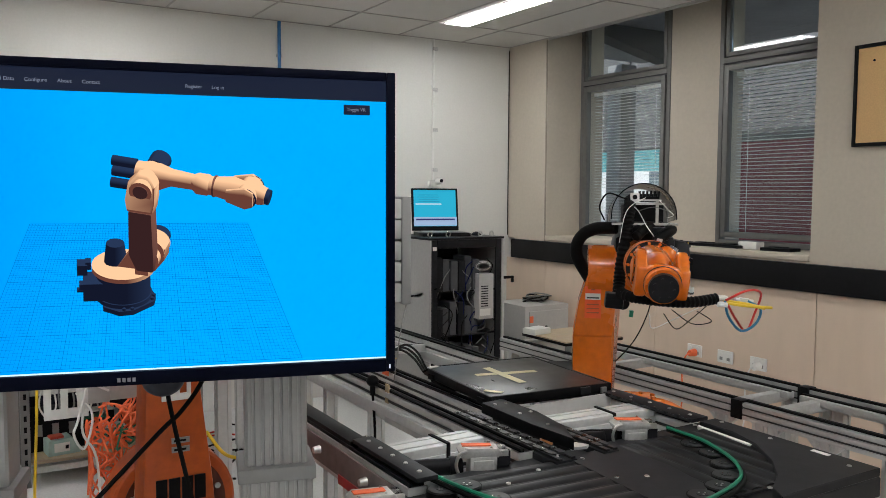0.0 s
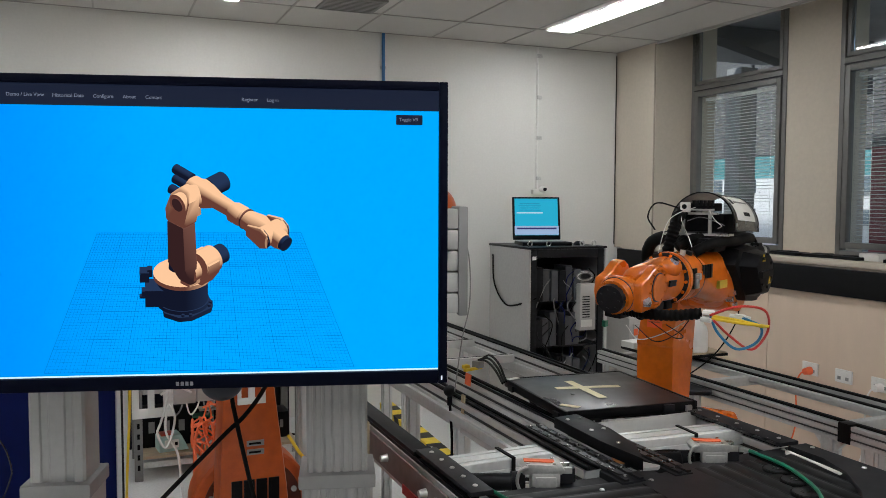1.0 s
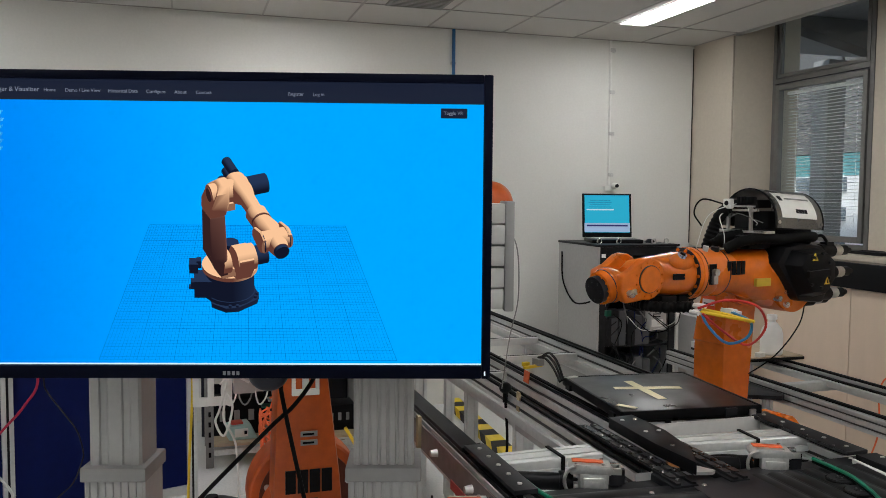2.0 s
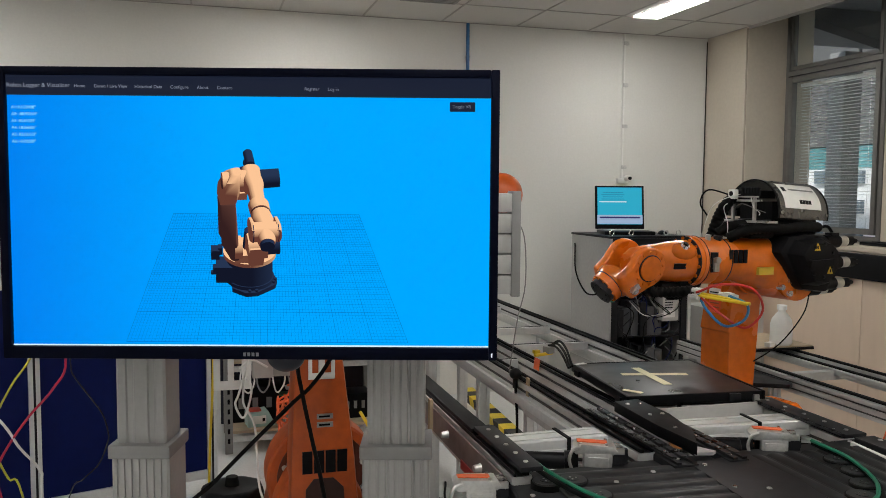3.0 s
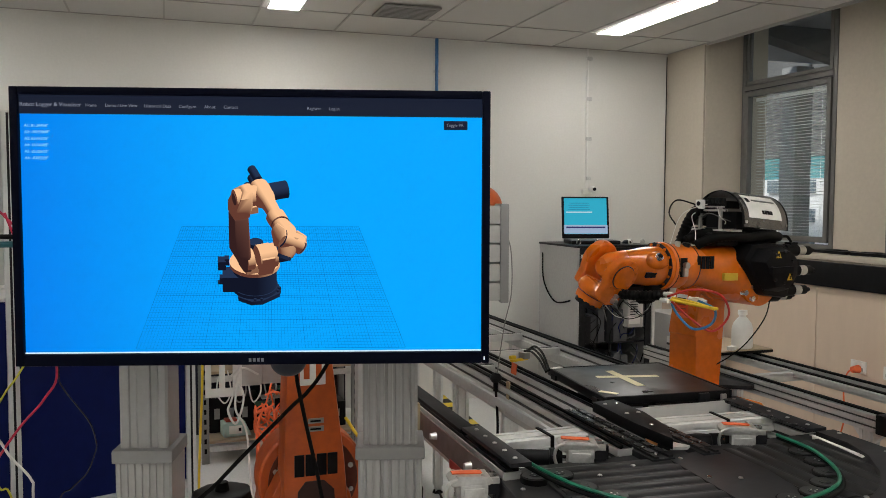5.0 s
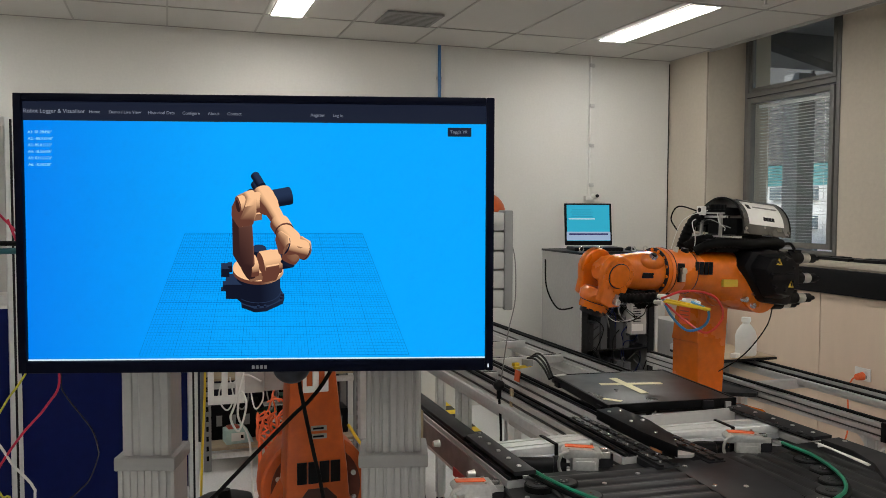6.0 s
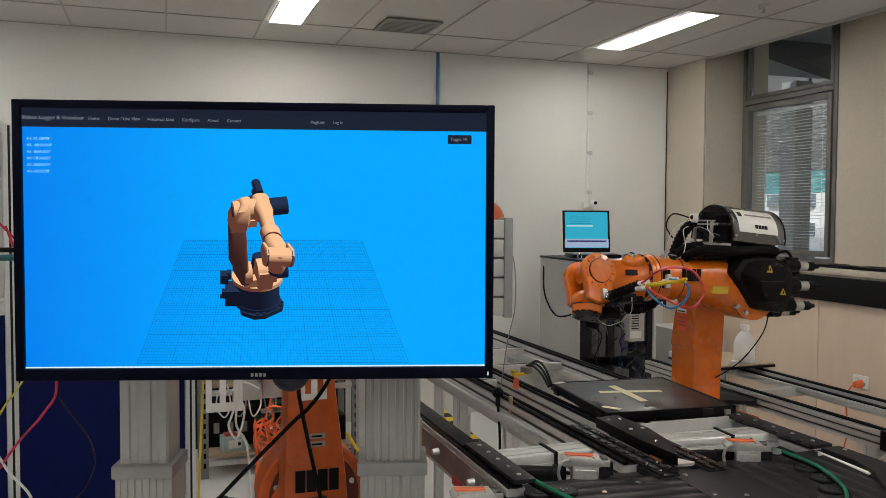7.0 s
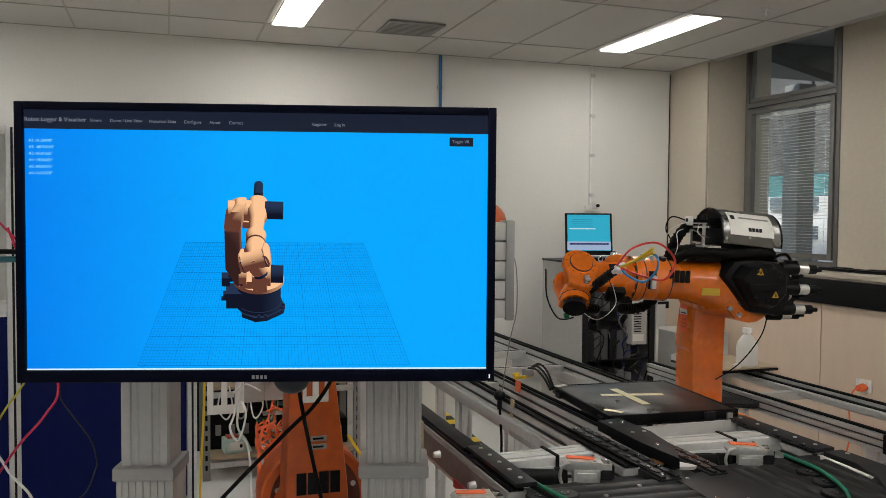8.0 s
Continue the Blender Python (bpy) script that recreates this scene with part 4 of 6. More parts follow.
    for k, pts in enumerate(([(0.05, 0.03, -0.13), (0.03, 0.10, -0.17), (0.08, 0.15, -0.15), (0.1, 0.1, -0.12)], [(0.08, -0.04, -0.15), (0.02, -0.02, -0.2), (-0.03, 0.05, -0.17), (0.0, 0.12, -0.12)], [(0.1, 0.0, -0.14), (0.05, 0.05, -0.19), (0.0, 0.1, -0.16), (0.02, 0.14, -0.11)])):
        bm = bmesh.new()
        hose(bm, pts, 0.0016, 6)
        part("wire", bm, (RUBBER, WHITE, RUBBER)[k], bundle)
    bm = bmesh.new()
    box(bm, (0.11, -0.10, -0.15), (0.02, 0.012, 0.02))
    part("green_clip", bm, GREEN, bundle)
    return bundle


ROBOT_AT = pose(2.36, 3.04, FLOOR)
robot = robot_arm("robot_arm", "orange six-axis industrial robot arm with a hood and hoses", ROBOT_AT, ORANGE)
bundle = dress(robot[0], robot[3], robot[4])
# seconds, heading, link arm lean, forearm dip, wrist roll, tool tilt
MOVES = [(0, 230.5, 0, -1, -5, 14), (0.5, 221, 0, -0.5, -5, 14), (1, 208.5, 0, 0, -5, 13), (1.5, 197.5, 0, 0, -4, 12), (2.2, 192, 0, 0, -3, 17), (2.8, 191.3, 0, -0.5, -7, 31), (3, 191, 0, -0.5, -10, 38), (3.5, 190.5, 0, -1, -20, 52), (4, 191, 0, -1, -26, 63), (4.5, 191.5, 0, -1.5, -28, 69),
         (5.3, 191, 0, -2, -22, 75), (6, 188.5, 0, -2.5, -11, 79), (6.5, 186.5, 0, -2.5, 2, 80), (7, 182, 0, -2.5, 18, 79), (7.5, 177.5, 0, -2.5, 32, 78), (8, 173, 0, -2.5, 44, 77)]
# how far the hose bundle rolls with the wrist
BUNDLE = [(0, -5), (1.5, -4), (3, -2), (4.5, -5), (6, -2), (6.5, 6), (7, 16), (7.5, 25), (8, 32)]
SIM_MOVES = [(0, -17, 0, 0, 0, 8), (0.5, -34, 0, 3, 0, 8), (1, -45, 0, 3, 0, 8), (1.5, -55, 0, 3, 0, 8), (2.8, -82, 0, 3, 0, 9), (3.2, -82, 0, 3, -5, 21), (3.6, -81, 0, 3, -13, 38), (4, -79, 0, 3, -21.7, 53), (4.3, -75, 0, 3, -29, 60), (4.7, -72, 0, 3, -32, 64),
             (5.8, -70, 0, 3, -27.5, 82), (6.2, -72, 0, 3, -25, 83), (6.6, -76, 0, 3, -18.6, 84), (7, -79, 0, 3, -8.7, 89), (7.4, -83, 0, 3, 3.9, 90), (8, -92, 0, 3, 19, 91)]


def motions():
    for k, ob in enumerate(robot[1:]):
        walk(ob, [(t, chain(*a)[k]) for t, *a in MOVES])
    walk(bundle, [(t, chain(*a)[2] @ pose(FORE - 0.245, 0, 0.045, float(np.interp(t, *zip(*BUNDLE)))) @ pose(0.165, 0.025, 0.012)) for t, *a in MOVES])
    for k, ob in enumerate(simulated):
        walk(ob, [(t, sim_chain(*a)[k]) for t, *a in SIM_MOVES])


# ---- the conveyor line ----
CZ = 0.78
# dark grey of the strips that paint shade into the profile slots
SLOT_SHADE = mat("slot_shade_grey", (0.05, 0.05, 0.05), 0.5, 0.3)


def profile(bm, x, y0, y1, z, w=0.045, h=0.09):
    """An aluminium profile along y with its grooves, its top at z."""
    box(bm, (x, (y0 + y1) / 2, z - h / 2), (w - 0.008, y1 - y0, h))
    n = max(2, round(h / 0.045))
    for k in range(n + 1):
        zz = z - h * k / n
        zz = min(max(zz, z - h * 0.905), z - h * 0.095)
        box(bm, (x, (y0 + y1) / 2, zz), (w, y1 - y0 - 0.002, 0.19 * h if k in (0, n) else 0.25 * h))


def leg(parent, x, y, z, w=0.045, floor_z=FLOOR, metal=ALU):
    bm = bmesh.new()
    h = z - floor_z
    box(bm, (x, y, floor_z + h / 2), (w - 0.01, w - 0.01, h))
    for sx in (-1, 1):
        for sy in (-1, 1):
            box(bm, (x + sx * (w / 2 - 0.007), y + sy * (w / 2 - 0.007), floor_z + h / 2 + 0.02), (0.014, 0.014, h - 0.04))
    part("leg", bm, metal, parent)
    bm = bmesh.new()
    cyl(bm, (x, y, floor_z), (x, y, floor_z + 0.02), 0.03, 0.02, 14)
    part("foot", bm, RUBBER, parent)


def bolt_row(parent, pts, z, r=0.007):
    for x, y in pts:
        bm = bmesh.new()
        cyl(bm, (x, y, z), (x, y, z + 0.0025), r * 0.95, r * 0.8, 8)
        part("bolt", bm, STEEL, parent)


def rail(x, y0, y1, side, cover, label, CZ=CZ):
    """One side rail of a track: profile, black slide strip and cover plate."""
    r = thing("conveyor_rail", label, "conveyor rail", "track rails")
    bm = bmesh.new()
    profile(bm, x, y0, y1, CZ - 0.012, 0.05, 0.1)
    part("profile", bm, ALU, r)
    # strips in the grooves, coloured dark for the shade there
    for dz in (0.040, 0.084):
        for sx in (-1, 1):
            solid("groove", SLOT_SHADE, r, [((x + sx * 0.0217, (y0 + y1) / 2, CZ - dz), (0.004, y1 - y0, 0.008))], "dark strip painting the shade inside the slot")
    solid("slide_strip", RUBBER, r, [((x + side * 0.012, (y0 + y1) / 2, CZ - 0.007), (0.013, y1 - y0, 0.010))], "black slide strip", 0.003)
    solid("guide_strip", BLACKP, r, [((x - side * 0.018, (y0 + y1) / 2, CZ - 0.007), (0.007, y1 - y0, 0.010))], "black guide strip", 0.002)
    solid("lower_profile", ALU, r, [((x + side * 0.03, (y0 + y1) / 2, CZ - 0.075), (0.018, y1 - y0, 0.03))], "", 0.002)
    if cover:
        solid("cover_plate", cover, r, [((x - side * 0.031, y0 + 0.45, CZ - 0.058), (0.006, 0.85, 0.072))], "brownish cover plate", 0.002)
    for y in np.arange(y0 + 0.35, y1, 0.95):
        leg(r, x, float(y), CZ - 0.11)
    return r


near_rail = rail(0.792, 2.12, 3.35, 1, mat("brown_cover", (0.20, 0.16, 0.15), 0.4, 0.3, vary=0.2, stain=6), "aluminium track rail with a brownish cover plate and black strips")
rail(1.165, 2.2, 5.3, -1, None, "long aluminium track rail with black slide strips")
rail(1.375, 2.2, 5.6, 1, None, "long aluminium track rail with black slide strips", CZ - 0.03)
rail(1.845, 2.25, 5.6, -1, None, "long aluminium track rail with black slide strips", CZ - 0.03)
# fittings on the near rail: warning stripes, red strip, clamp and bolts
solid("top_strip", BLACKP, near_rail, [((0.799, 2.90, CZ - 0.001), (0.052, 0.9, 0.02))], "wide black top strip", 0.003)
solid("red_strip", mat("red_strip", (0.45, 0.03, 0.03), 0.4), near_rail, [((0.757, 2.36, CZ - 0.10), (0.004, 0.26, 0.025))], "red warning strip")
for y in (2.32, 2.62):
    bm = bmesh.new()
    cyl(bm, (0.757, y, CZ - 0.055), (0.737, y, CZ - 0.055), 0.012, 0.009, 12)
    part("bolt", bm, STEEL, near_rail)
solid("clamp", mat("tan_clamp", (0.42, 0.33, 0.2), 0.6), near_rail, [((0.753, 2.80, CZ - 0.045), (0.010, 0.025, 0.10))], "tan clamp")


def small_sensor():
    k = thing("sensor_post", "black sensor knob with a thin cable clipped to the rail", "sensor", "", pose(1.132, 3.05, CZ))
    bm = bmesh.new()
    ball(bm, (0, 0, 0.01), (0.022, 0.02, 0.02))
    cyl(bm, (0, 0, 0.0), (0, 0, -0.04), 0.009)
    part("knob", bm, BLACKP, k)
    bm = bmesh.new()
    hose(bm, [(0, 0, -0.02), (0.005, -0.01, -0.2), (-0.01, -0.005, -0.45), (0.02, 0.02, -0.7), (0.1, 0.12, -0.915), (0.3, 0.2, -0.922)], 0.005)
    part("cable", bm, RUBBER, k)
    bm = bmesh.new()
    box(bm, (0.012, -0.09, -0.03), (0.006, 0.024, 0.09))
    part("tag", bm, mat("tan_tag", (0.42, 0.33, 0.2), 0.6), k)


small_sensor()
tg = thing("rail_tag", "bright orange tag stuck to the track rail", "tag", "", pose(1.343, 3.36, CZ - 0.03))
solid("sheet", ORLABEL, tg, [((0, 0, 0), (0.003, 0.05, 0.045))], "", 0, pose(0, 0, 0, 0, 6, 0))
cv = thing("cover_strip", "pale grey plastic cover lying on the track rail", "cover strip", "", pose(1.132, 2.82, CZ - 0.085))
solid("strip", LIGHTGREY, cv, [((0, 0, 0), (0.008, 0.26, 0.05))], "", 0.002)

# cross members between the rails
for x0, x1, y in ((1.40, 1.82, 3.9), (1.40, 1.82, 4.35), (1.40, 1.82, 5.1), (1.19, 1.35, 3.6), (1.19, 1.35, 4.8)):
    c = thing("cross_member", "bright aluminium cross member between two track rails", "cross member", "cross members")
    solid("bar", ALU, c, [(((x0 + x1) / 2, y, CZ - 0.075), (x1 - x0, 0.045, 0.036))], "", 0.003)
    solid("groove", DARKMETAL, c, [(((x0 + x1) / 2, y, CZ - 0.0565), (x1 - x0 - 0.002, 0.010, 0.003))])
for x0, x1, y, turn, top in ((0.825, 1.15, 2.405, 1.5, CZ - 0.012), (1.395, 1.825, 2.44, -3.5, CZ - 0.024)):
    m = pose((x0 + x1) / 2, y, top, 0, 0, turn)
    w = x1 - x0
    c = thing("cross_member", "bright twin-groove aluminium profile laid flat between two track rails", "cross member", "cross members", m)
    bm = bmesh.new()
    prism(bm, [(-0.043, -0.045), (0.043, -0.045), (0.045, -0.043), (0.045, -0.002), (0.043, 0.0), (0.027, 0.0), (0.027, -0.006), (0.018, -0.006), (0.018, 0.0), (-0.018, 0.0), (-0.018, -0.006), (-0.027, -0.006), (-0.027, 0.0), (-0.043, 0.0), (-0.045, -0.002), (-0.045, -0.016), (-0.040, -0.016), (-0.040, -0.027), (-0.045, -0.027), (-0.045, -0.043)], -w / 2, w / 2, "x")
    part("bar", bm, ALU_LIGHT, c)
    solid("cable_tie", RUBBER, c, [((0.1 * w, 0, 0.003), (0.010, 0.10, 0.004)), ((0.1 * w, -0.048, -0.03), (0.010, 0.004, 0.07)), ((0.1 * w, -0.05, -0.065), (0.014, 0.012, 0.02))], "black cable tie")
    bm = bmesh.new()
    hose(bm, [(-w / 2 + 0.01, -0.055, -0.04), (-w * 0.2, -0.07, -0.03), (w * 0.1, -0.06, -0.05), (w / 2 - 0.01, -0.06, -0.07)], 0.005)
    part("cable", bm, RUBBER, c)
    bm = bmesh.new()
    hose(bm, [(-w / 2 + 0.01, -0.06, -0.055), (-w * 0.1, -0.075, -0.05), (w * 0.25, -0.065, -0.065)], 0.003)
    part("cable", bm, GREYBOX, c)
bp = thing("back_plate", "light metal plate closing the track under the pallet", "plate")
solid("plate", LIGHTGREY, bp, [((1.61, 2.585, CZ - 0.06), (0.40, 0.006, 0.09)), ((1.61, 2.59, CZ - 0.105), (0.40, 0.03, 0.008))], "", 0.002)


# chain links with their pins at the ends of the tracks
LINK = mat("dark_chain_link", (0.022, 0.022, 0.023), 0.3, spec=0.3, vary=0.3, grain=60, stain=8)
ch = thing("track_chain", "black chain links with bright pins along the track ends", "chain")
link_mesh = None
for x, y0, n, top in ((1.205, 2.16, 9, CZ - 0.010), (1.235, 2.16, 9, CZ - 0.010), (1.362, 2.16, 8, CZ - 0.012), (1.388, 2.16, 8, CZ - 0.012), (1.795, 2.24, 8, CZ - 0.020), (0.838, 2.16, 7, CZ - 0.004)):
    for k in range(n):
        if link_mesh is None:
            bm = bmesh.new()
            prism(bm, [(0.009 * math.cos(a), 0.020 + 0.009 * math.sin(a)) for a in np.linspace(0, math.pi, 6)] + [(0.009 * math.cos(a), -0.020 + 0.009 * math.sin(a)) for a in np.linspace(math.pi, 2 * math.pi, 6)], 0.0, 0.006)
            link_mesh = finish(bm, "link", LINK)
            bm = bmesh.new()
            cyl(bm, (0, 0.020, 0.005), (0, 0.020, 0.0085), 0.0042, 0.0036, 8)
            pin_mesh = finish(bm, "pin", STEEL)
        o = new("link", link_mesh)
        o.parent, o.matrix_basis = ch, pose(x, y0 + 0.052 * k, top, 0, 0, 3 * math.sin(7 * k + 90 * x))
        if k % 2 == 0:
            p = new("pin", pin_mesh)
            p.parent = o


# lift units with orange labels
def stopper(x, y, z, turn, motor=True, group="stoppers"):
    s = thing("stopper_unit", "cast metal stopper unit with an orange label on top", "stopper", group, pose(x, y, z, 0, 0, turn) @ Matrix.Diagonal((0.86, 0.86, 0.86, 1)))
    bm = bmesh.new()
    box(bm, (0.005, 0, -0.05), (0.08, 0.07, 0.075))
    prism(bm, [(-0.06, -0.016), (0.05, -0.016), (0.062, -0.006), (0.05, 0.010), (-0.05, 0.014), (-0.066, 0.0)], -0.034, 0.034, "y")
    box(bm, (0.005, -0.036, -0.05), (0.06, 0.006, 0.055))
    bevel(bm, 0.004)
    part("body", bm, CAST, s)
    solid("label", ORLABEL, s, [((-0.012, 0.0, 0.0145), (0.088, 0.026, 0.003))], "orange warning label", 0, pose(0, 0, 0, 0, 2))
    for px, py in ((-0.045, -0.024), (0.03, -0.024), (-0.045, 0.024), (0.03, 0.024)):
        bm = bmesh.new()
        cyl(bm, (px, py, 0.006), (px, py, 0.016), 0.005, seg=8)
        part("bolt", bm, STEEL, s)
    solid("side_bracket", STEEL, s, [((0.062, -0.02, -0.02), (0.04, 0.012, 0.045)), ((0.055, 0.02, -0.005), (0.05, 0.02, 0.02))], "bright bent bracket", 0.002)
    bm = bmesh.new()
    hose(bm, [(-0.045, -0.036, 0.008), (-0.068, -0.038, -0.002), (-0.078, -0.04, -0.03), (-0.07, -0.042, -0.058), (-0.05, -0.042, -0.078)], 0.005)
    part("lever", bm, STEEL, s)
    bm = bmesh.new()
    box(bm, (0.065, 0.0, -0.03), (0.035, 0.055, 0.03))
    box(bm, (0.085, 0.015, -0.045), (0.02, 0.02, 0.07))
    part("switch", bm, DARKMETAL, s)
    if motor:
        bm = bmesh.new()
        cyl(bm, (-0.05, 0.02, -0.055), (-0.27, 0.02, -0.055), 0.025, seg=18)
        cyl(bm, (-0.06, 0.02, -0.055), (-0.09, 0.02, -0.055), 0.031, seg=18)
        part("motor", bm, BLACKP, s, "black cylindrical motor")
    return s


stopper(1.029, 2.217, CZ + 0.012, -22)
s2 = stopper(1.548, 2.212, CZ + 0.008, -22)
bm = bmesh.new()
cyl(bm, (-0.27, 0.02, -0.05), (-0.305, 0.02, -0.05), 0.020, 0.015, 14)
part("cap", bm, mat("orange_cap", (0.8, 0.3, 0.08), 0.45), s2, "small orange cap")
s3 = stopper(0.687, 2.140, CZ - 0.02, -8, False)
bm = bmesh.new()
cyl(bm, (-0.05, -0.02, -0.12), (-0.05, 0.02, -0.12), 0.06, seg=24)
cyl(bm, (-0.05, -0.026, -0.12), (-0.05, 0.026, -0.12), 0.03, seg=20)
part("pulley", bm, STEEL, s3, "bright steel pulley")
bm = bmesh.new()
hose(bm, [(-0.09, 0.02, -0.1), (-0.13, 0.02, -0.25), (-0.1, 0.05, -0.5), (-0.05, 0.1, -0.9)], 0.012)
part("hose", bm, RUBBER, s3)
solid("bracket", CAST, s3, [((0.0, 0.05, -0.19), (0.07, 0.02, 0.26)), ((0.06, 0.07, -0.06), (0.14, 0.05, 0.02))])


def arc(cx, cy, r, a0, a1, n):
    return [(cx + r * math.cos(radians(a0 + (a1 - a0) * i / n)), cy + r * math.sin(radians(a0 + (a1 - a0) * i / n))) for i in range(n + 1)]


# the turn table at the end of the two tracks
ROLLER = mat("worn_black_roller", (0.026, 0.026, 0.027), 0.4, spec=0.25, vary=0.3, grain=40, stain=10)


def turn_table():
    t = thing("turn_table", "black U-turn conveyor table with ribbed plates and a green guide", "conveyor table")
    bm = bmesh.new()
    out = [(0.772, 2.2), (0.74, 1.95), (0.74, 1.65), (1.852, 1.65), (1.855, 2.22)]
    prism(bm, out, CZ - 0.085, CZ - 0.032)
    bevel(bm, 0.004, 1)
    part("slab", bm, mat("black_table_slab", (0.016, 0.016, 0.017), 0.42, spec=0.2, vary=0.3, grain=60, stain=5), t)
    # ribbed chain plates either side of a smooth plate
    for x, y, long, wide, turn, n in ((1.05, 1.915, 0.38, 0.46, -3.4, 9), (1.60, 1.935, 0.40, 0.36, -91, 7)):
        m = pose(x, y, CZ - 0.030, 0, 0, turn)
        bm = bmesh.new()
        box(bm, (0, 0, 0.003), (long + 0.02, wide, 0.006))
        part("plate", bm, CHAIN, t, "ribbed black plate", m)
        step = (wide - 0.05) / (n - 1)
        for i in range(n):
            bm = bmesh.new()
            yy = -wide / 2 + 0.025 + step * i
            prism(bm, [(yy - 0.45 * step, 0.0055), (yy + 0.45 * step, 0.0055), (yy + 0.3 * step, 0.0085), (yy + 0.1 * step, 0.0105), (yy - 0.1 * step, 0.0105), (yy - 0.3 * step, 0.0085)], -long / 2, long / 2, "x")
            part("rib", bm, CHAIN, t, "", m)
    bm = bmesh.new()
    prism(bm, [(1.242, 2.125), (1.43, 2.15), (1.43, 1.95), (1.40, 1.80), (1.30, 1.74), (1.215, 1.76), (1.222, 1.87)], CZ - 0.031, CZ - 0.0190)
    bevel(bm, 0.001, 1)
    part("middle_plate", bm, DARKMETAL, t, "smooth dark middle plate")
    line = [(0.848, 2.2), (0.852, 2.12), (0.874, 1.99), (0.915, 1.886), (0.98, 1.80), (1.08, 1.735), (1.18, 1.708), (1.276, 1.706), (1.347, 1.720), (1.42, 1.742), (1.487, 1.778), (1.54, 1.833), (1.575, 1.89), (1.602, 1.955), (1.624, 2.03), (1.629, 2.15)]
    bm = bmesh.new()
    hose(bm, [(x, y, CZ - 0.001) for x, y in line], 0.0048, 8)
    part("green_guide", bm, GREEN, t, "bent green round belt")
    bm = bmesh.new()
    hose(bm, [(1.235 + (x - 1.235) * 1.018, 2.0 + (y - 2.0) * 1.03, CZ - 0.010) for x, y in line], 0.006, 8)
    part("guide_bed", bm, RUBBER, t)
    for x, y in ((0.84, 2.09), (0.905, 2.085), (0.918, 1.985), (0.958, 1.91), (1.02, 1.843), (1.09, 1.80), (1.17, 1.772), (1.253, 1.76), (1.336, 1.762), (1.418, 1.782), (1.491, 1.825), (1.556, 1.886), (1.60, 1.963), (1.622, 2.045)):
        bm = bmesh.new()
        cyl(bm, (x, y, CZ - 0.032), (x, y, CZ - 0.0175), 0.0365, 0.0365, 28)
        part("roller_ring", bm, RUBBER, t)
        bm = bmesh.new()
        cyl(bm, (x, y, CZ - 0.022), (x, y, CZ - 0.0150), 0.034, 0.032, 28)
        cyl(bm, (x, y, CZ - 0.0155), (x, y, CZ - 0.0135), 0.015, 0.014, 18)
        w = part("roller", bm, ROLLER, t, "flat black guide roller")
        for a in (0, 120, 240):
            b2 = bmesh.new()
            cyl(b2, (x + 0.008 * math.cos(radians(a)), y + 0.008 * math.sin(radians(a)), CZ - 0.0140), (x + 0.008 * math.cos(radians(a)), y + 0.008 * math.sin(radians(a)), CZ - 0.0125), 0.0025, seg=6)
            part("screw", b2, STEEL, w)
    # outer curved fence and inner pieces
    bm = bmesh.new()
    prism(bm, [(1.785, 2.17), (1.785, 2.05), (1.745, 1.94), (1.668, 1.83), (1.583, 1.75), (1.50, 1.70), (1.47, 1.652), (1.850, 1.652), (1.853, 2.17)], CZ - 0.033, CZ - 0.010)
    bevel(bm, 0.002, 1)
    part("edge_plate", bm, DARKMETAL, t, "black edge plate with a curved cut-out")
    bm = bmesh.new()
    prism(bm, [(1.763, 2.158), (1.773, 2.160), (1.755, 1.957), (1.741, 1.955)], CZ - 0.028, CZ - 0.0175)
    part("wear_strip", bm, WHITE, t, "white wear strip")
    bm = bmesh.new()
    prism(bm, arc(1.575, 2.215, 0.06, 0, 180, 14), CZ - 0.06, CZ - 0.012)
    part("guide_wheel", bm, RUBBER, t)
    bolt_row(t, [(1.835, 2.13), (1.795, 1.70), (1.49, 1.70), (1.82, 1.95)], CZ - 0.010)
    bolt_row(t, [(1.22, 2.11), (1.03, 2.14), (1.30, 2.10), (1.42, 2.12), (0.79, 2.05), (0.80, 1.95), (1.8, 2.2)], CZ - 0.032)
    bolt_row(t, [(1.0, 2.05), (1.12, 2.09)], CZ - 0.020)
    bolt_row(t, [(1.27, 2.10), (1.36, 2.11), (1.25, 1.95), (1.32, 1.92), (1.385, 2.12)], CZ - 0.0190)
    for x, y in ((1.0, 1.7), (1.75, 1.7), (0.85, 2.05), (1.82, 2.3)):
        leg(t, x, y, CZ - 0.085)
    tape = solid("paper_strip", PAPER, t, [((1.826, 1.80, CZ - 0.0095), (0.014, 0.05, 0.003))])


turn_table()


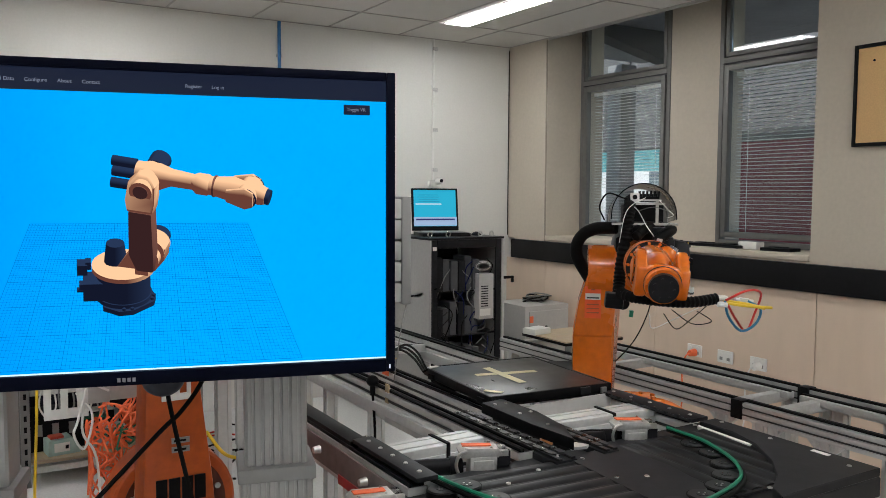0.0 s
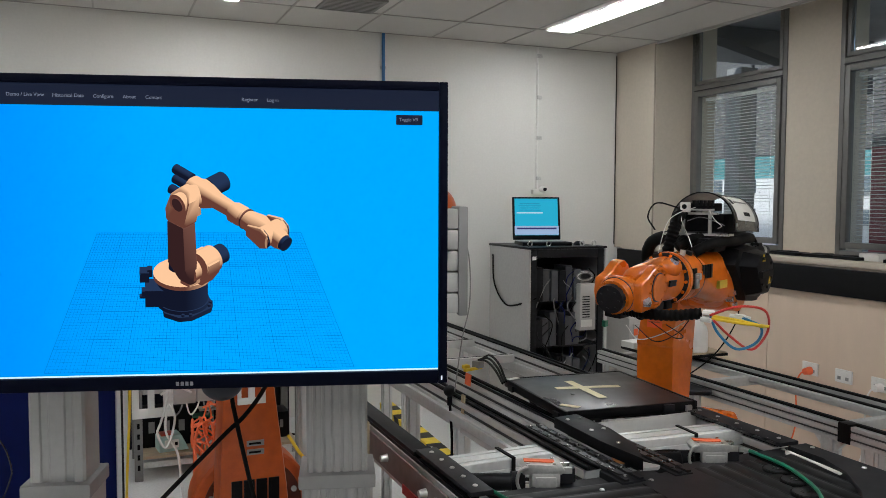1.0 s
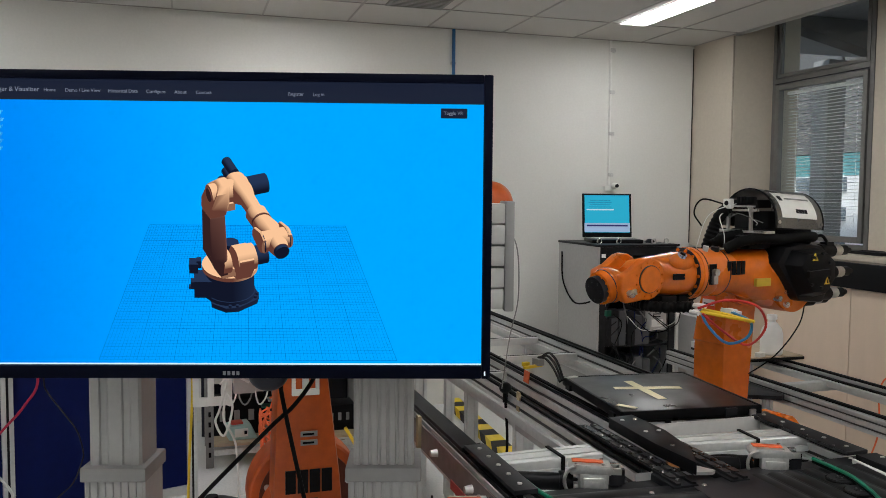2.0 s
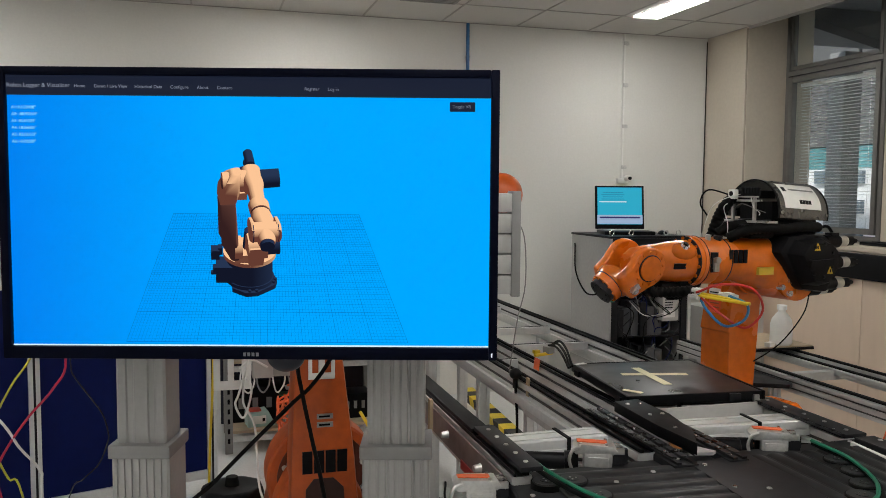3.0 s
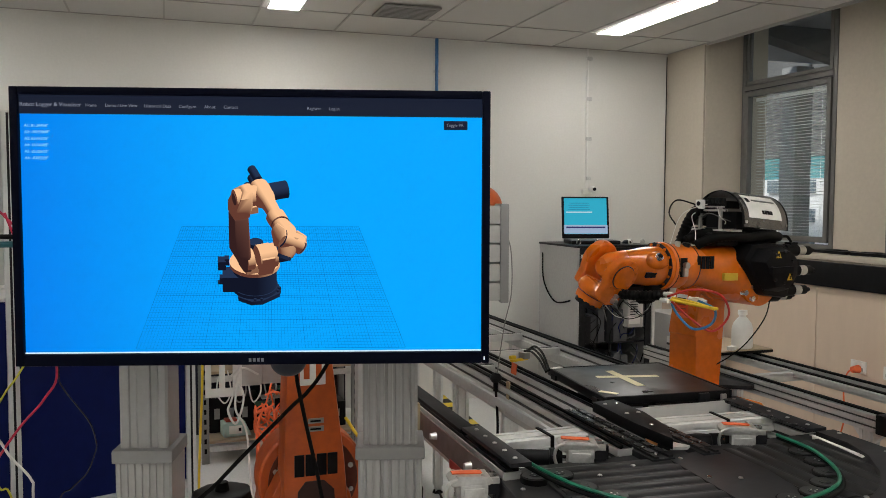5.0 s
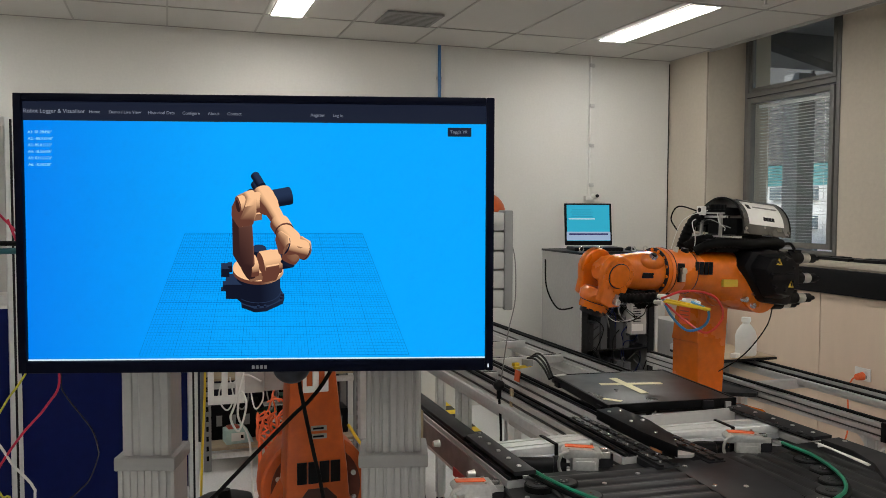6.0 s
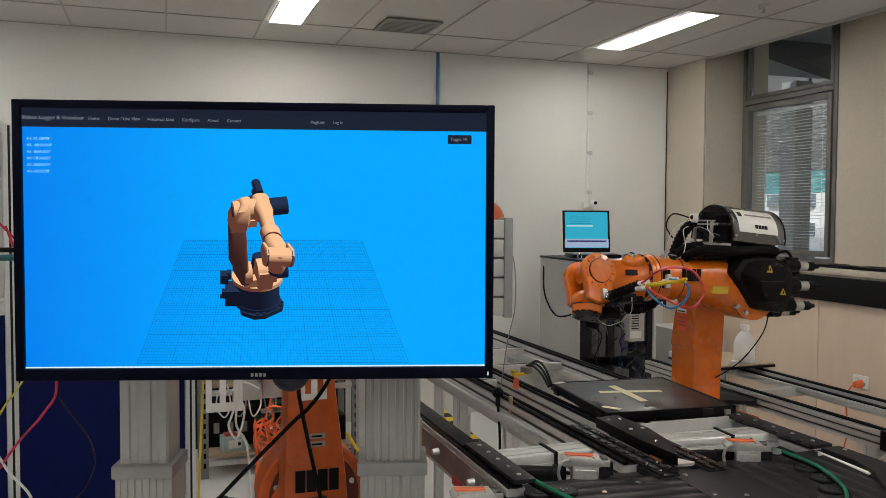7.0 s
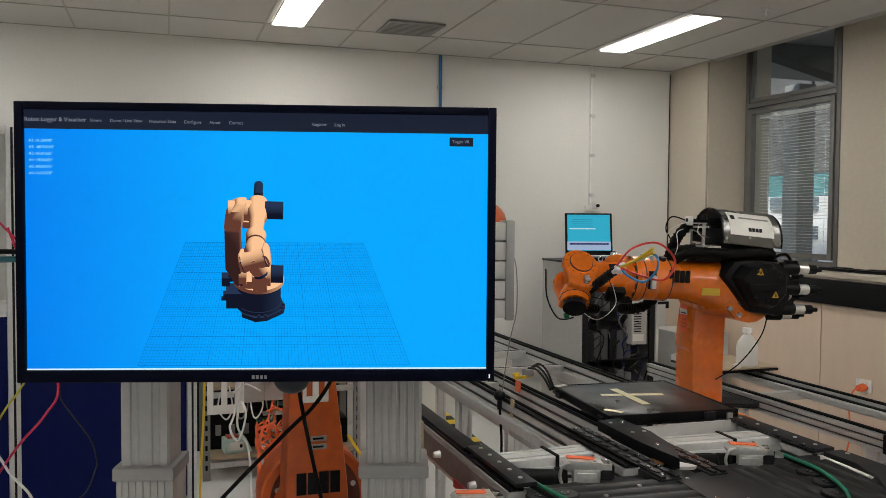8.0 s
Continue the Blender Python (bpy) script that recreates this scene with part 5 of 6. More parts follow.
def divider():
    t = thing("divider_plate", "thick black divider plate with bolts between the two tracks", "divider plate")
    bm = bmesh.new()
    prism(bm, [(1.262, 2.56), (1.345, 2.57), (1.352, 2.40), (1.325, 2.24), (1.268, 2.13), (1.255, 2.3)], CZ - 0.006, CZ + 0.026)
    bevel(bm, 0.003)
    part("plate", bm, BLACKP, t)
    bolt_row(t, [(1.285, 2.52), (1.325, 2.52), (1.29, 2.40), (1.33, 2.40), (1.29, 2.27)], CZ + 0.026)
    for x0, x1, name in ((1.185, 1.255, "chain_guide"), (1.345, 1.40, "chain_guide")):
        solid(name, DARKMETAL, t, [(((x0 + x1) / 2, 2.36, CZ - 0.035), (x1 - x0, 0.52, 0.04))], "dark chain guide", 0.003)
        solid("chain_strip", CHAIN, t, [((x0 + 0.014, 2.36, CZ - 0.011), (0.012, 0.52, 0.006)), ((x1 - 0.014, 2.36, CZ - 0.011), (0.012, 0.52, 0.006))])
        bolt_row(t, [((x0 + x1) / 2, y) for y in (2.14, 2.22, 2.34, 2.46, 2.58)], CZ - 0.014)
    bm = bmesh.new()
    prism(bm, [(1.275, 2.15), (1.30, 2.21), (1.335, 2.15), (1.32, 2.14)], CZ - 0.012, CZ - 0.004)
    part("wedge", bm, ALU, t)
    solid("post", ALU, t, [((1.3, 2.35, (CZ - 0.055 + FLOOR) / 2), (0.05, 0.05, CZ - 0.055 - FLOOR))])


divider()
# black side plates with bolts beside the tracks
for x, y0, y1, zp, wp in ((0.808, 2.1, 2.45, CZ + 0.010, 0.058), (1.822, 2.2, 2.62, CZ - 0.018, 0.07)):
    t = thing("side_plate", "black bolted side plate along the track", "side plate", "side plates")
    solid("plate", DARKMETAL, t, [((x, (y0 + y1) / 2, zp), (wp, y1 - y0, 0.012))], "", 0.003)
    bolt_row(t, [(x, y0 + 0.04 + k * (y1 - y0 - 0.08) / 4) for k in range(5)], zp + 0.006)


def pallet():
    p = thing("pallet", "black square pallet with a cross of cream tape on top", "pallet", "", pose(1.610, 2.871, CZ - 0.018, 0, 0, -5))
    bm = bmesh.new()
    box(bm, (0, 0, 0.018), (0.475, 0.50, 0.026))
    bevel(bm, 0.004)
    box(bm, (0, 0, -0.002), (0.44, 0.46, 0.016))
    part("board", bm, mat("pallet_black", (0.018, 0.017, 0.017), 0.33, vary=0.4, grain=30, stain=6), p)
    solid("rim", BLACKP, p, [((-0.235, 0, 0.018), (0.012, 0.505, 0.03)), ((0.235, 0, 0.018), (0.012, 0.505, 0.03)), ((0, -0.247, 0.018), (0.458, 0.012, 0.03)), ((0, 0.247, 0.018), (0.458, 0.012, 0.03))], "", 0.003)
    solid("tape_strip", CREAM, p, [((0, 0, 0.0322), (0.235, 0.031, 0.0012))], "cream tape strip", 0, pose(-0.012, 0.034, 0, 0, 0, -8))
    solid("tape_strip", CREAM, p, [((0, 0, 0.0335), (0.262, 0.031, 0.0012))], "cream tape strip", 0, pose(-0.038, 0.006, 0, 0, 0, 90))
    solid("tape_patch", CREAM, p, [((0, 0, 0.0322), (0.065, 0.022, 0.0012))], "", 0, pose(-0.195, -0.195, 0.002, 0, 0, -50))
    solid("tape_patch", PAPER, p, [((0, 0, 0.0322), (0.05, 0.02, 0.002))], "", 0, pose(-0.215, 0.23, 0.002, 0, 0, 20))
    for y in (-0.2, 0.18):
        solid("corner_block", BLACKP, p, [((-0.243, y, 0.01), (0.012, 0.04, 0.02))])
    solid("edge_clip", DARKMETAL, p, [((0.13, -0.256, 0.016), (0.04, 0.01, 0.026))], "", 0.002)
    bm = bmesh.new()
    box(bm, (0.205, -0.256, 0.012), (0.02, 0.01, 0.02))
    part("edge_clip", bm, STEEL, p)


pallet()
cables_at = [(1.462, 3.519, 0.790), (1.436, 3.389, 0.810), (1.371, 3.179, 0.820), (1.336, 3.047, 0.800)]
g = thing("pallet_cable", "black cables arching from the track down to the pallet", "cable", "", Matrix.Translation(cables_at[0]))
for k in range(3):
    bm = bmesh.new()
    hose(bm, [Vector(a) - Vector(cables_at[0]) + Vector((0.010 * k, 0.006 * k, 0.012 * k * math.sin(1.0 * n))) for n, a in enumerate(cables_at)], 0.0045)
    part("cable", bm, RUBBER, g)
yb = thing("cable_bracket", "yellow cable bracket with a grey clamp on the track rail", "bracket", "", pose(1.463, 3.575, CZ - 0.045, 0, 0, 20))
solid("arm", YELLOW, yb, [((0, 0, 0.006), (0.10, 0.016, 0.012)), ((-0.03, 0.012, 0.018), (0.03, 0.02, 0.016))], "", 0.003)
solid("clamp", COLLAR, yb, [((0.03, 0.0, 0.022), (0.035, 0.04, 0.03))], "grey clamp", 0.004)


# ---- the far conveyor along the window wall ----
FARALU = mat("dull_aluminium", (0.50, 0.50, 0.49), 0.42, 0.4, vary=0.1, grain=50, stain=3, bump=0.02)


def far_conveyor():
    z, xa, xb = 0.58, 2.715, 3.16
    c = thing("far_conveyor", "empty aluminium conveyor frame with black belts along the wall", "conveyor")
    for x, s in ((xa, 1), (xb, -1)):
        for y0, y1 in ((2.80, 4.5), (0.9, 2.74)):
            bm = bmesh.new()
            profile(bm, x, y0, y1, z, 0.05, 0.07)
            part("profile", bm, FARALU, c)
            # same dark strips for the groove shade here
            for dz in (0.020, 0.050):
                for sx in (-1, 1):
                    solid("groove", SLOT_SHADE, c, [((x + sx * 0.0217, (y0 + y1) / 2, z - dz), (0.004, y1 - y0, 0.006))], "dark strip painting the shade inside the slot")
            solid("belt", RUBBER, c, [((x + s * 0.01, (y0 + y1) / 2, z + 0.003), (0.020, y1 - y0, 0.014))], "black belt", 0.002)
            solid("inner_rail", FARALU, c, [((x + s * 0.07, (y0 + y1) / 2, z - 0.03), (0.05, y1 - y0, 0.03))], "", 0.003)
            solid("inner_belt", RUBBER, c, [((x + s * 0.07, (y0 + y1) / 2, z - 0.012), (0.012, y1 - y0, 0.008))])
        solid("end_block", BLACKP, c, [((x, 2.77, z - 0.032), (0.056, 0.056, 0.08))], "", 0.004)
    for y in (4.46, 2.86, 2.66, 1.9, 3.7):
        solid("cross_bar", FARALU, c, [(((xa + xb) / 2, y, z - 0.045), (xb - xa - 0.05, 0.045, 0.045))], "", 0.003)
    for x in (xa, xb):
        for y in (4.4, 2.85, 2.66, 2.60, 2.37):
            leg(c, x, y, z - 0.07, 0.055, FLOOR, FARALU)
    for y in (2.85, 2.63, 2.37):
        bm = bmesh.new()
        prism(bm, [(y - 0.08, z - 0.07), (y + 0.08, z - 0.07), (y + 0.03, z - 0.12), (y - 0.03, z - 0.12)], xa - 0.012, xa + 0.012, "x")
        part("gusset", bm, CAST, c)
    # the board lying across the far end, with a bottle on it
    b = thing("table_board", "pale wooden board with a black edge lying on the conveyor frame", "board", "", pose(3.03, 4.24, z + 0.011, 0, 0, 0))
    solid("top", TABLEWOOD, b, [((0, 0, 0.019), (0.42, 0.40, 0.006))])
    solid("edge", BLACKP, b, [((0, 0, 0.008), (0.43, 0.41, 0.016))], "", 0.003)
    bm = bmesh.new()
    ring = [(0.052, 0.0), (0.058, 0.008), (0.058, 0.11), (0.05, 0.14), (0.03, 0.168), (0.02, 0.178), (0.02, 0.19), (0.024, 0.192), (0.024, 0.21), (0.0, 0.211)]
    seg = 28
    loops = [[bm.verts.new((r * math.cos(2 * math.pi * i / seg), r * math.sin(2 * math.pi * i / seg), h)) for i in range(seg)] for r, h in ring[:-1]]
    bm.faces.new(loops[0][::-1]), bm.faces.new(loops[-1])
    for a, d in zip(loops, loops[1:]):
        for i in range(seg):
            bm.faces.new((a[i], a[(i + 1) % seg], d[(i + 1) % seg], d[i]))
    bo = thing("plastic_bottle", "white plastic bottle standing on the wooden board", "bottle", "", pose(3.09, 4.11, z + 0.033))
    part("body", bm, WHITE, bo)
    bm = bmesh.new()
    cyl(bm, (0, 0, 0.19), (0, 0, 0.215), 0.026, seg=20)
    part("cap", bm, mat("white_cap", (0.85, 0.85, 0.83), 0.35), bo)
    bx = thing("small_white_part", "small white plastic part lying on the board", "plastic part", "", pose(2.98, 4.06, z + 0.033, 0, 0, 20))
    solid("body", WHITE, bx, [((0, 0, 0.012), (0.05, 0.035, 0.024))], "", 0.005)
    kk = thing("white_case", "flat white case lying at the end of the board", "case", "", pose(2.86, 4.36, z + 0.033, 0, 0, 10))
    solid("body", WHITE, kk, [((0, 0, 0.018), (0.14, 0.10, 0.036))], "", 0.006)
    d = thing("side_table", "small dark round-cornered table beside the robot", "side table")
    bm = bmesh.new()
    prism(bm, [(2.42, 3.62), (2.66, 3.50), (2.70, 3.53), (2.71, 3.58), (2.70, 3.86), (2.45, 3.98)], 0.535, 0.555)
    bevel(bm, 0.004)
    part("top", bm, DARKMETAL, d)
    for x, y in ((2.64, 3.58), (2.64, 3.84), (2.5, 3.9)):
        leg(d, x, y, 0.535, 0.04)


far_conveyor()


# ---- windows and what lies outside ----
def window(y0, y1, number):
    """A grey metal window from y0 (near) to y1 (far): fixed top light, lower sash with blind."""
    lo, hi, x = SILL + 0.002, 2.97, XW + 0.02
    w = thing("window_%d" % number, "tall grey metal window with a horizontal blind", "window", "", None, "structure")

    def bars(name, dx, depth, a, b, zl, zh, t, material=WINFRAME):
        solid(name, material, w, [((x + dx, a + t / 2, (zl + zh) / 2), (depth, t, zh - zl)), ((x + dx, b - t / 2, (zl + zh) / 2), (depth, t, zh - zl)),
              ((x + dx, (a + b) / 2, zl + t / 2), (depth, b - a - 2 * t, t)), ((x + dx, (a + b) / 2, zh - t / 2), (depth, b - a - 2 * t, t))], "", 0.003)
    bars("window_frame", 0.0, 0.06, y0, y1, lo, hi, 0.035)
    solid("transom", WINFRAME, w, [((x, (y0 + y1) / 2, 2.355), (0.064, y1 - y0 - 0.07, 0.04))], "", 0.003)
    solid("transom_groove", BLACKP, w, [((x - 0.033, (y0 + y1) / 2, 2.333), (0.003, y1 - y0 - 0.07, 0.008))])
    bars("sash_frame", -0.012, 0.05, y0 + 0.045, y1 - 0.045, lo + 0.05, 2.325, 0.04)
    bars("top_light_frame", -0.005, 0.04, y0 + 0.045, y1 - 0.045, 2.38, hi - 0.04, 0.03)
    for zl, zh in ((lo + 0.09, 2.285), (2.41, hi - 0.07)):
        g = solid("pane", GLASS, w, [((x, (y0 + y1) / 2, (zl + zh) / 2), (0.006, y1 - y0 - 0.16, zh - zl))])
        g.visible_shadow = False
    n = 44
    me = None
    for i in range(n):
        z = lo + 0.11 + (2.24 - lo - 0.11) * i / (n - 1)
        if me is None:
            bm = bmesh.new()
            box(bm, (0, 0, 0), (0.022, y1 - y0 - 0.20, 0.0012), pose(0, 0, 0, 0, 6, 0))
            me = finish(bm, "slat", SLAT)
        s = new("slat", me)
        s.parent, s.matrix_basis = w, pose(x + 0.055, (y0 + y1) / 2, z)
    solid("blind_rail", SLAT, w, [((x + 0.055, (y0 + y1) / 2, 2.265), (0.03, y1 - y0 - 0.18, 0.025))])
    for f in (0.2, 0.8):
        solid("blind_cord", SLAT, w, [((x + 0.042, y0 + f * (y1 - y0), (lo + 2.3) / 2), (0.002, 0.003, 2.2 - lo))])


window(YA, Y0, 1)
window(Y1, YC, 2)


def outside():
    structure("ground", GRASS, [((27, 10, -0.4), (40, 70, 0.2))], "paved ground outside the windows", "ground")
    b = thing("cladding_building", "low neighbouring building clad in maroon panels", "building")
    solid("wall", MAROON, b, [((8.6, 6.2, 0.9), (0.3, 2.6, 2.4))])
    solid("upper_wall", mat("dull_render", (0.14, 0.14, 0.14), 0.85, vary=0.2, stain=1.5), b, [((8.6, 6.2, 2.9), (0.32, 2.6, 1.6))])
    for k in range(9):
        solid("cladding_board", MAROON, b, [((8.44, 6.2, -0.2 + 0.26 * k), (0.02, 2.58, 0.24))], "", 0.006)
    f = thing("far_building", "pale distant building with rows of windows", "building")
    solid("wall", OUTWALL, f, [((16, 17.5, 0.85), (0.5, 10, 2.4))])
    # added teal band in place of the trees and sky over the building
    solid("teal_band", mat("teal_backdrop", (0.10, 0.29, 0.31), 0.25, vary=0.35, stain=1.2), f, [((15.98, 17.5, 2.55), (0.4, 10, 0.99))], "teal band standing in for trees and sky above the wall")
    glassy = mat("far_glass", (0.16, 0.20, 0.23), 0.25, vary=0.3)
    for i in range(7):
        for j in range(3):
            solid("far_window", glassy, f, [((15.7, 13.5 + 1.25 * i, 0.35 + 0.75 * j), (0.12, 0.42, 0.34))])
    e = thing("eave", "grey soffit of the eave outside the windows", "eave")
    solid("soffit", mat("soffit_grey", (0.66, 0.66, 0.65), 0.8), e, [((6.1, 5.2, 3.12), (2.7, 6.0, 0.06))])
    # added dark wedge: stands in for the diagonal of shade under the eave
    bm = bmesh.new()
    prism(bm, [(4.8, 3.08), (7.3, 3.08), (7.3, 2.55)], 6.55, 6.75, "y")
    part("bracket", bm, mat("eave_shade_grey", (0.13, 0.13, 0.13), 0.7), e)
    u = thing("upper_storey", "grey overhanging upper storey of a building outside", "building")
    solid("wall", mat("grey_render", (0.13, 0.13, 0.13), 0.85, vary=0.2, stain=1.5), u, [((9.4, 11.6, 4.45), (0.3, 7.6, 4.6))])
    for k in range(4):
        solid("panel_joint", DARKMETAL, u, [((9.24, 8.6 + 1.7 * k, 4.6), (0.03, 0.04, 4.3))])
    for yy in (7.9, 15.3):
        solid("column", OUTWALL, u, [((9.4, yy, 1.1), (0.3, 0.3, 2.8))])
    p = thing("outside_post", "pale square post outside the window", "post")
    solid("post", mat("post_grey", (0.3, 0.3, 0.29), 0.8), p, [((7.2, 8.3, 1.35), (0.25, 0.25, 3.4))], "", 0.01)


outside()

# ---- things on the walls and the ledge ----
pb = thing("pinboard", "tan pinboard in a thin dark frame on the wall", "pinboard", "", pose(XR - 0.012, 2.70, 1.975))
solid("board", BOARDM, pb, [((0, 0, 0), (0.014, 0.94, 0.50))])
solid("frame", BLACKP, pb, [((-0.002, 0.48, 0), (0.024, 0.02, 0.54)), ((-0.002, -0.48, 0), (0.024, 0.02, 0.54)), ((-0.002, 0, 0.26), (0.024, 0.94, 0.02)), ((-0.002, 0, -0.26), (0.024, 0.94, 0.02))], "", 0.003)
bm = bmesh.new()
cyl(bm, (-0.008, 0.38, 0.18), (-0.012, 0.38, 0.18), 0.006, seg=10)
part("pin", bm, BLACKP, pb)


def outlet(y, plug):
    o = thing("wall_outlet", "white double power outlet on the wall panel", "outlet", "wall outlets", pose(XR - 0.012, y, 0.415))
    solid("plate", WHITE, o, [((-0.006, 0, 0), (0.012, 0.118, 0.08))], "", 0.004)
    for s in (-1, 1):
        solid("switch", PAPER, o, [((-0.0135, 0.028 * s, 0.022), (0.005, 0.014, 0.014))], "", 0.002)
        solid("socket", COLLAR, o, [((-0.0125, 0.028 * s, -0.012), (0.003, 0.022, 0.02))])
    if plug:
        bm = bmesh.new()
        cyl(bm, (-0.012, -0.005, -0.012), (-0.06, -0.005, -0.014), 0.026, 0.02, 16)
        pl = part("plug", bm, plug, o)
        bm = bmesh.new()
        hose(bm, [(-0.05, -0.005, -0.014), (-0.09, 0.0, -0.03), (-0.10, 0.02, -0.12), (-0.06, 0.05, -0.35), (-0.10, 0.08, -0.55)], 0.005)
        part("cord", bm, plug, o)


outlet(4.24, ORLABEL)
outlet(3.99, None)
outlet(3.74, WHITE)

cd = thing("conduit", "white cable conduit with clips running down the wall", "conduit")
bm = bmesh.new()
cyl(bm, (3.325, YB - 0.012, CEIL), (3.325, YB - 0.012, 1.55), 0.010, seg=12)
part("tube", bm, WHITE, cd)
for z in (2.625, 2.293, 1.964, 1.635):
    solid("clip", CAST, cd, [((3.340, YB - 0.014, z), (0.045, 0.028, 0.03))], "", 0.004)
solid("junction_box", WHITE, cd, [((3.325, YB - 0.02, 1.525), (0.09, 0.04, 0.04))], "", 0.006)
wc = thing("wall_camera", "small white camera on the wall above the laptop", "camera", "", pose(3.355, YB - 0.05, 1.545))
bm = bmesh.new()
ball(bm, (0, -0.01, 0), (0.03, 0.04, 0.026))
part("body", bm, WHITE, wc)
bm = bmesh.new()
cyl(bm, (0, -0.045, 0), (0, -0.056, 0), 0.014, seg=14)
part("lens", bm, BLACKP, wc)
bm = bmesh.new()
cyl(bm, (0, 0.0, 0.0), (0, 0.05, -0.01), 0.01, seg=10)
part("mount", bm, WHITE, wc)
pp = thing("air_pipe", "blue compressed-air pipe running down the back wall", "pipe")
bm = bmesh.new()
cyl(bm, (2.004, YB - 0.018, CEIL), (2.004, YB - 0.018, FLOOR + 0.9), 0.013, seg=14)
part("pipe", bm, BLUEPIPE, pp)
for z in (2.45, 1.9, 1.3):
    solid("bracket", CAST, pp, [((2.004, YB - 0.01, z), (0.04, 0.02, 0.02))])

wb = thing("white_box", "small white box standing on the window ledge", "box", "", pose(4.27, 3.97, SILL))
solid("body", WHITE, wb, [((0, 0, 0.022), (0.08, 0.14, 0.044))], "", 0.004)
for y, n in ((4.10, 0.2), (4.32, 0.24), (4.62, 0.3), (3.74, 0.2)):
    t = thing("flat_device", "flat black device lying on the window ledge", "device", "ledge devices", pose(4.25, y, SILL, 0, 0, 8 * math.sin(9 * y)))
    solid("body", BLACKP, t, [((0, 0, 0.010), (0.12, n, 0.020)), ((0.02, 0.02, 0.022), (0.06, n * 0.5, 0.006))], "", 0.003)

# ---- rack cabinet with a laptop ----
CAB = (2.735, 3.36, 5.42, 6.04, 1.115)


RACKGREY = mat("rack_grey_paint", (0.37, 0.365, 0.355), 0.45, vary=0.07, grain=50, stain=2)


MODULE = mat("dark_grey_module", (0.075, 0.078, 0.085), 0.45, vary=0.12, grain=50, stain=3)


def rack():
    x0, x1, y0, y1, top = CAB
    c = thing("rack_cabinet", "open grey rack cabinet full of dark electronics and cables", "cabinet")
    h = top - FLOOR
    zc = FLOOR + h / 2
    solid("side_panel", RACKGREY, c, [((x0 + 0.008, (y0 + y1) / 2, zc), (0.016, y1 - y0, h))], "plain grey side panel", 0.003)
    solid("side_panel", RACKGREY, c, [((x1 - 0.008, (y0 + y1) / 2, zc), (0.016, y1 - y0, h))], "plain grey side panel", 0.003)
    solid("back_panel", DARKMETAL, c, [(((x0 + x1) / 2, y1 - 0.01, zc), (x1 - x0 - 0.04, 0.02, h))])
    solid("top_panel", DARKMETAL, c, [(((x0 + x1) / 2, (y0 + y1) / 2, top + 0.008), (x1 - x0 + 0.01, y1 - y0 + 0.01, 0.016))], "", 0.004)
    solid("frame", DARKMETAL, c, [((x0 + 0.04, y0 + 0.01, zc), (0.045, 0.02, h)), (((x0 + x1) / 2, y0 + 0.01, top - 0.03), (x1 - x0 - 0.13, 0.02, 0.06)), ((x1 - 0.04, y0 + 0.01, zc), (0.045, 0.02, h))], "", 0.003)
    solid("edge_strip", ALU_LIGHT, c, [((x1 - 0.004, y0 - 0.006, zc), (0.02, 0.012, h))])
    solid("handle", BLACKP, c, [((x1 + 0.03, y0 - 0.02, 0.83), (0.07, 0.015, 0.02)), ((x1 + 0.07, y0 - 0.02, 0.815), (0.02, 0.015, 0.05))], "", 0.003)
    solid("label", PAPER, c, [((x0 + 0.04, y0 - 0.002, top - 0.06), (0.03, 0.002, 0.025))])
    for z in (0.10, 0.42, 0.74):
        solid("shelf", DARKMETAL, c, [(((x0 + x1) / 2, (y0 + y1) / 2, z), (x1 - x0 - 0.03, y1 - y0 - 0.1, 0.012))])
    rnd = random.Random(4)
    for z0 in (0.107, 0.427, 0.747):
        for k in range(6):
            xx = x0 + 0.10 + 0.062 * k
            hh = rnd.uniform(0.18, 0.25)
            solid("drive_module", MODULE if k % 3 else DARKMETAL, c, [((xx, y0 + 0.105 + 0.03 * rnd.random(), z0 + hh / 2), (0.055, 0.16, hh))], "upright electronic drive module", 0.004)
    solid("power_supply", LIGHTGREY, c, [((x1 - 0.16, y0 + 0.03, 0.70), (0.125, 0.10, 0.33))], "light grey ventilated power supply", 0.004)
    for k in range(9):
        solid("vent_slot", BLACKP, c, [((x1 - 0.175, y0 - 0.021, 0.63 + 0.018 * k), (0.06, 0.003, 0.007))])
    solid("note", PAPER, c, [((x1 - 0.17, y0 - 0.022, 0.585), (0.09, 0.003, 0.05))])
    for k in range(26):
        bm = bmesh.new()
        xa = rnd.uniform(x0 + 0.1, x1 - 0.1)
        za = rnd.uniform(0.25, 1.0)
        hose(bm, [(xa, y0 + 0.05, za), (xa + rnd.uniform(-0.1, 0.1), y0 + 0.03, za - 0.08), (xa + rnd.uniform(-0.15, 0.15), y0 + 0.05, za - rnd.uniform(0.1, 0.3)), (xa + rnd.uniform(-0.1, 0.1), y0 + 0.12, za - 0.35)], 0.004, 6)
        part("cable", bm, (GREYBOX, RUBBER, DARKMETAL, BLUEPANEL)[k % 4], c)
    for k in range(5):
        bm = bmesh.new()
        r = 0.05 + 0.008 * k
        hose(bm, [(x1 - 0.16 + r * math.cos(a), y0 + 0.02 + 0.006 * k, 0.915 + 0.45 * r * math.sin(a)) for a in np.linspace(0, 6.0, 9)], 0.0035, 6)
        part("coiled_cable", bm, WHITE if k % 2 else GREYBOX, c)
    bm = bmesh.new()
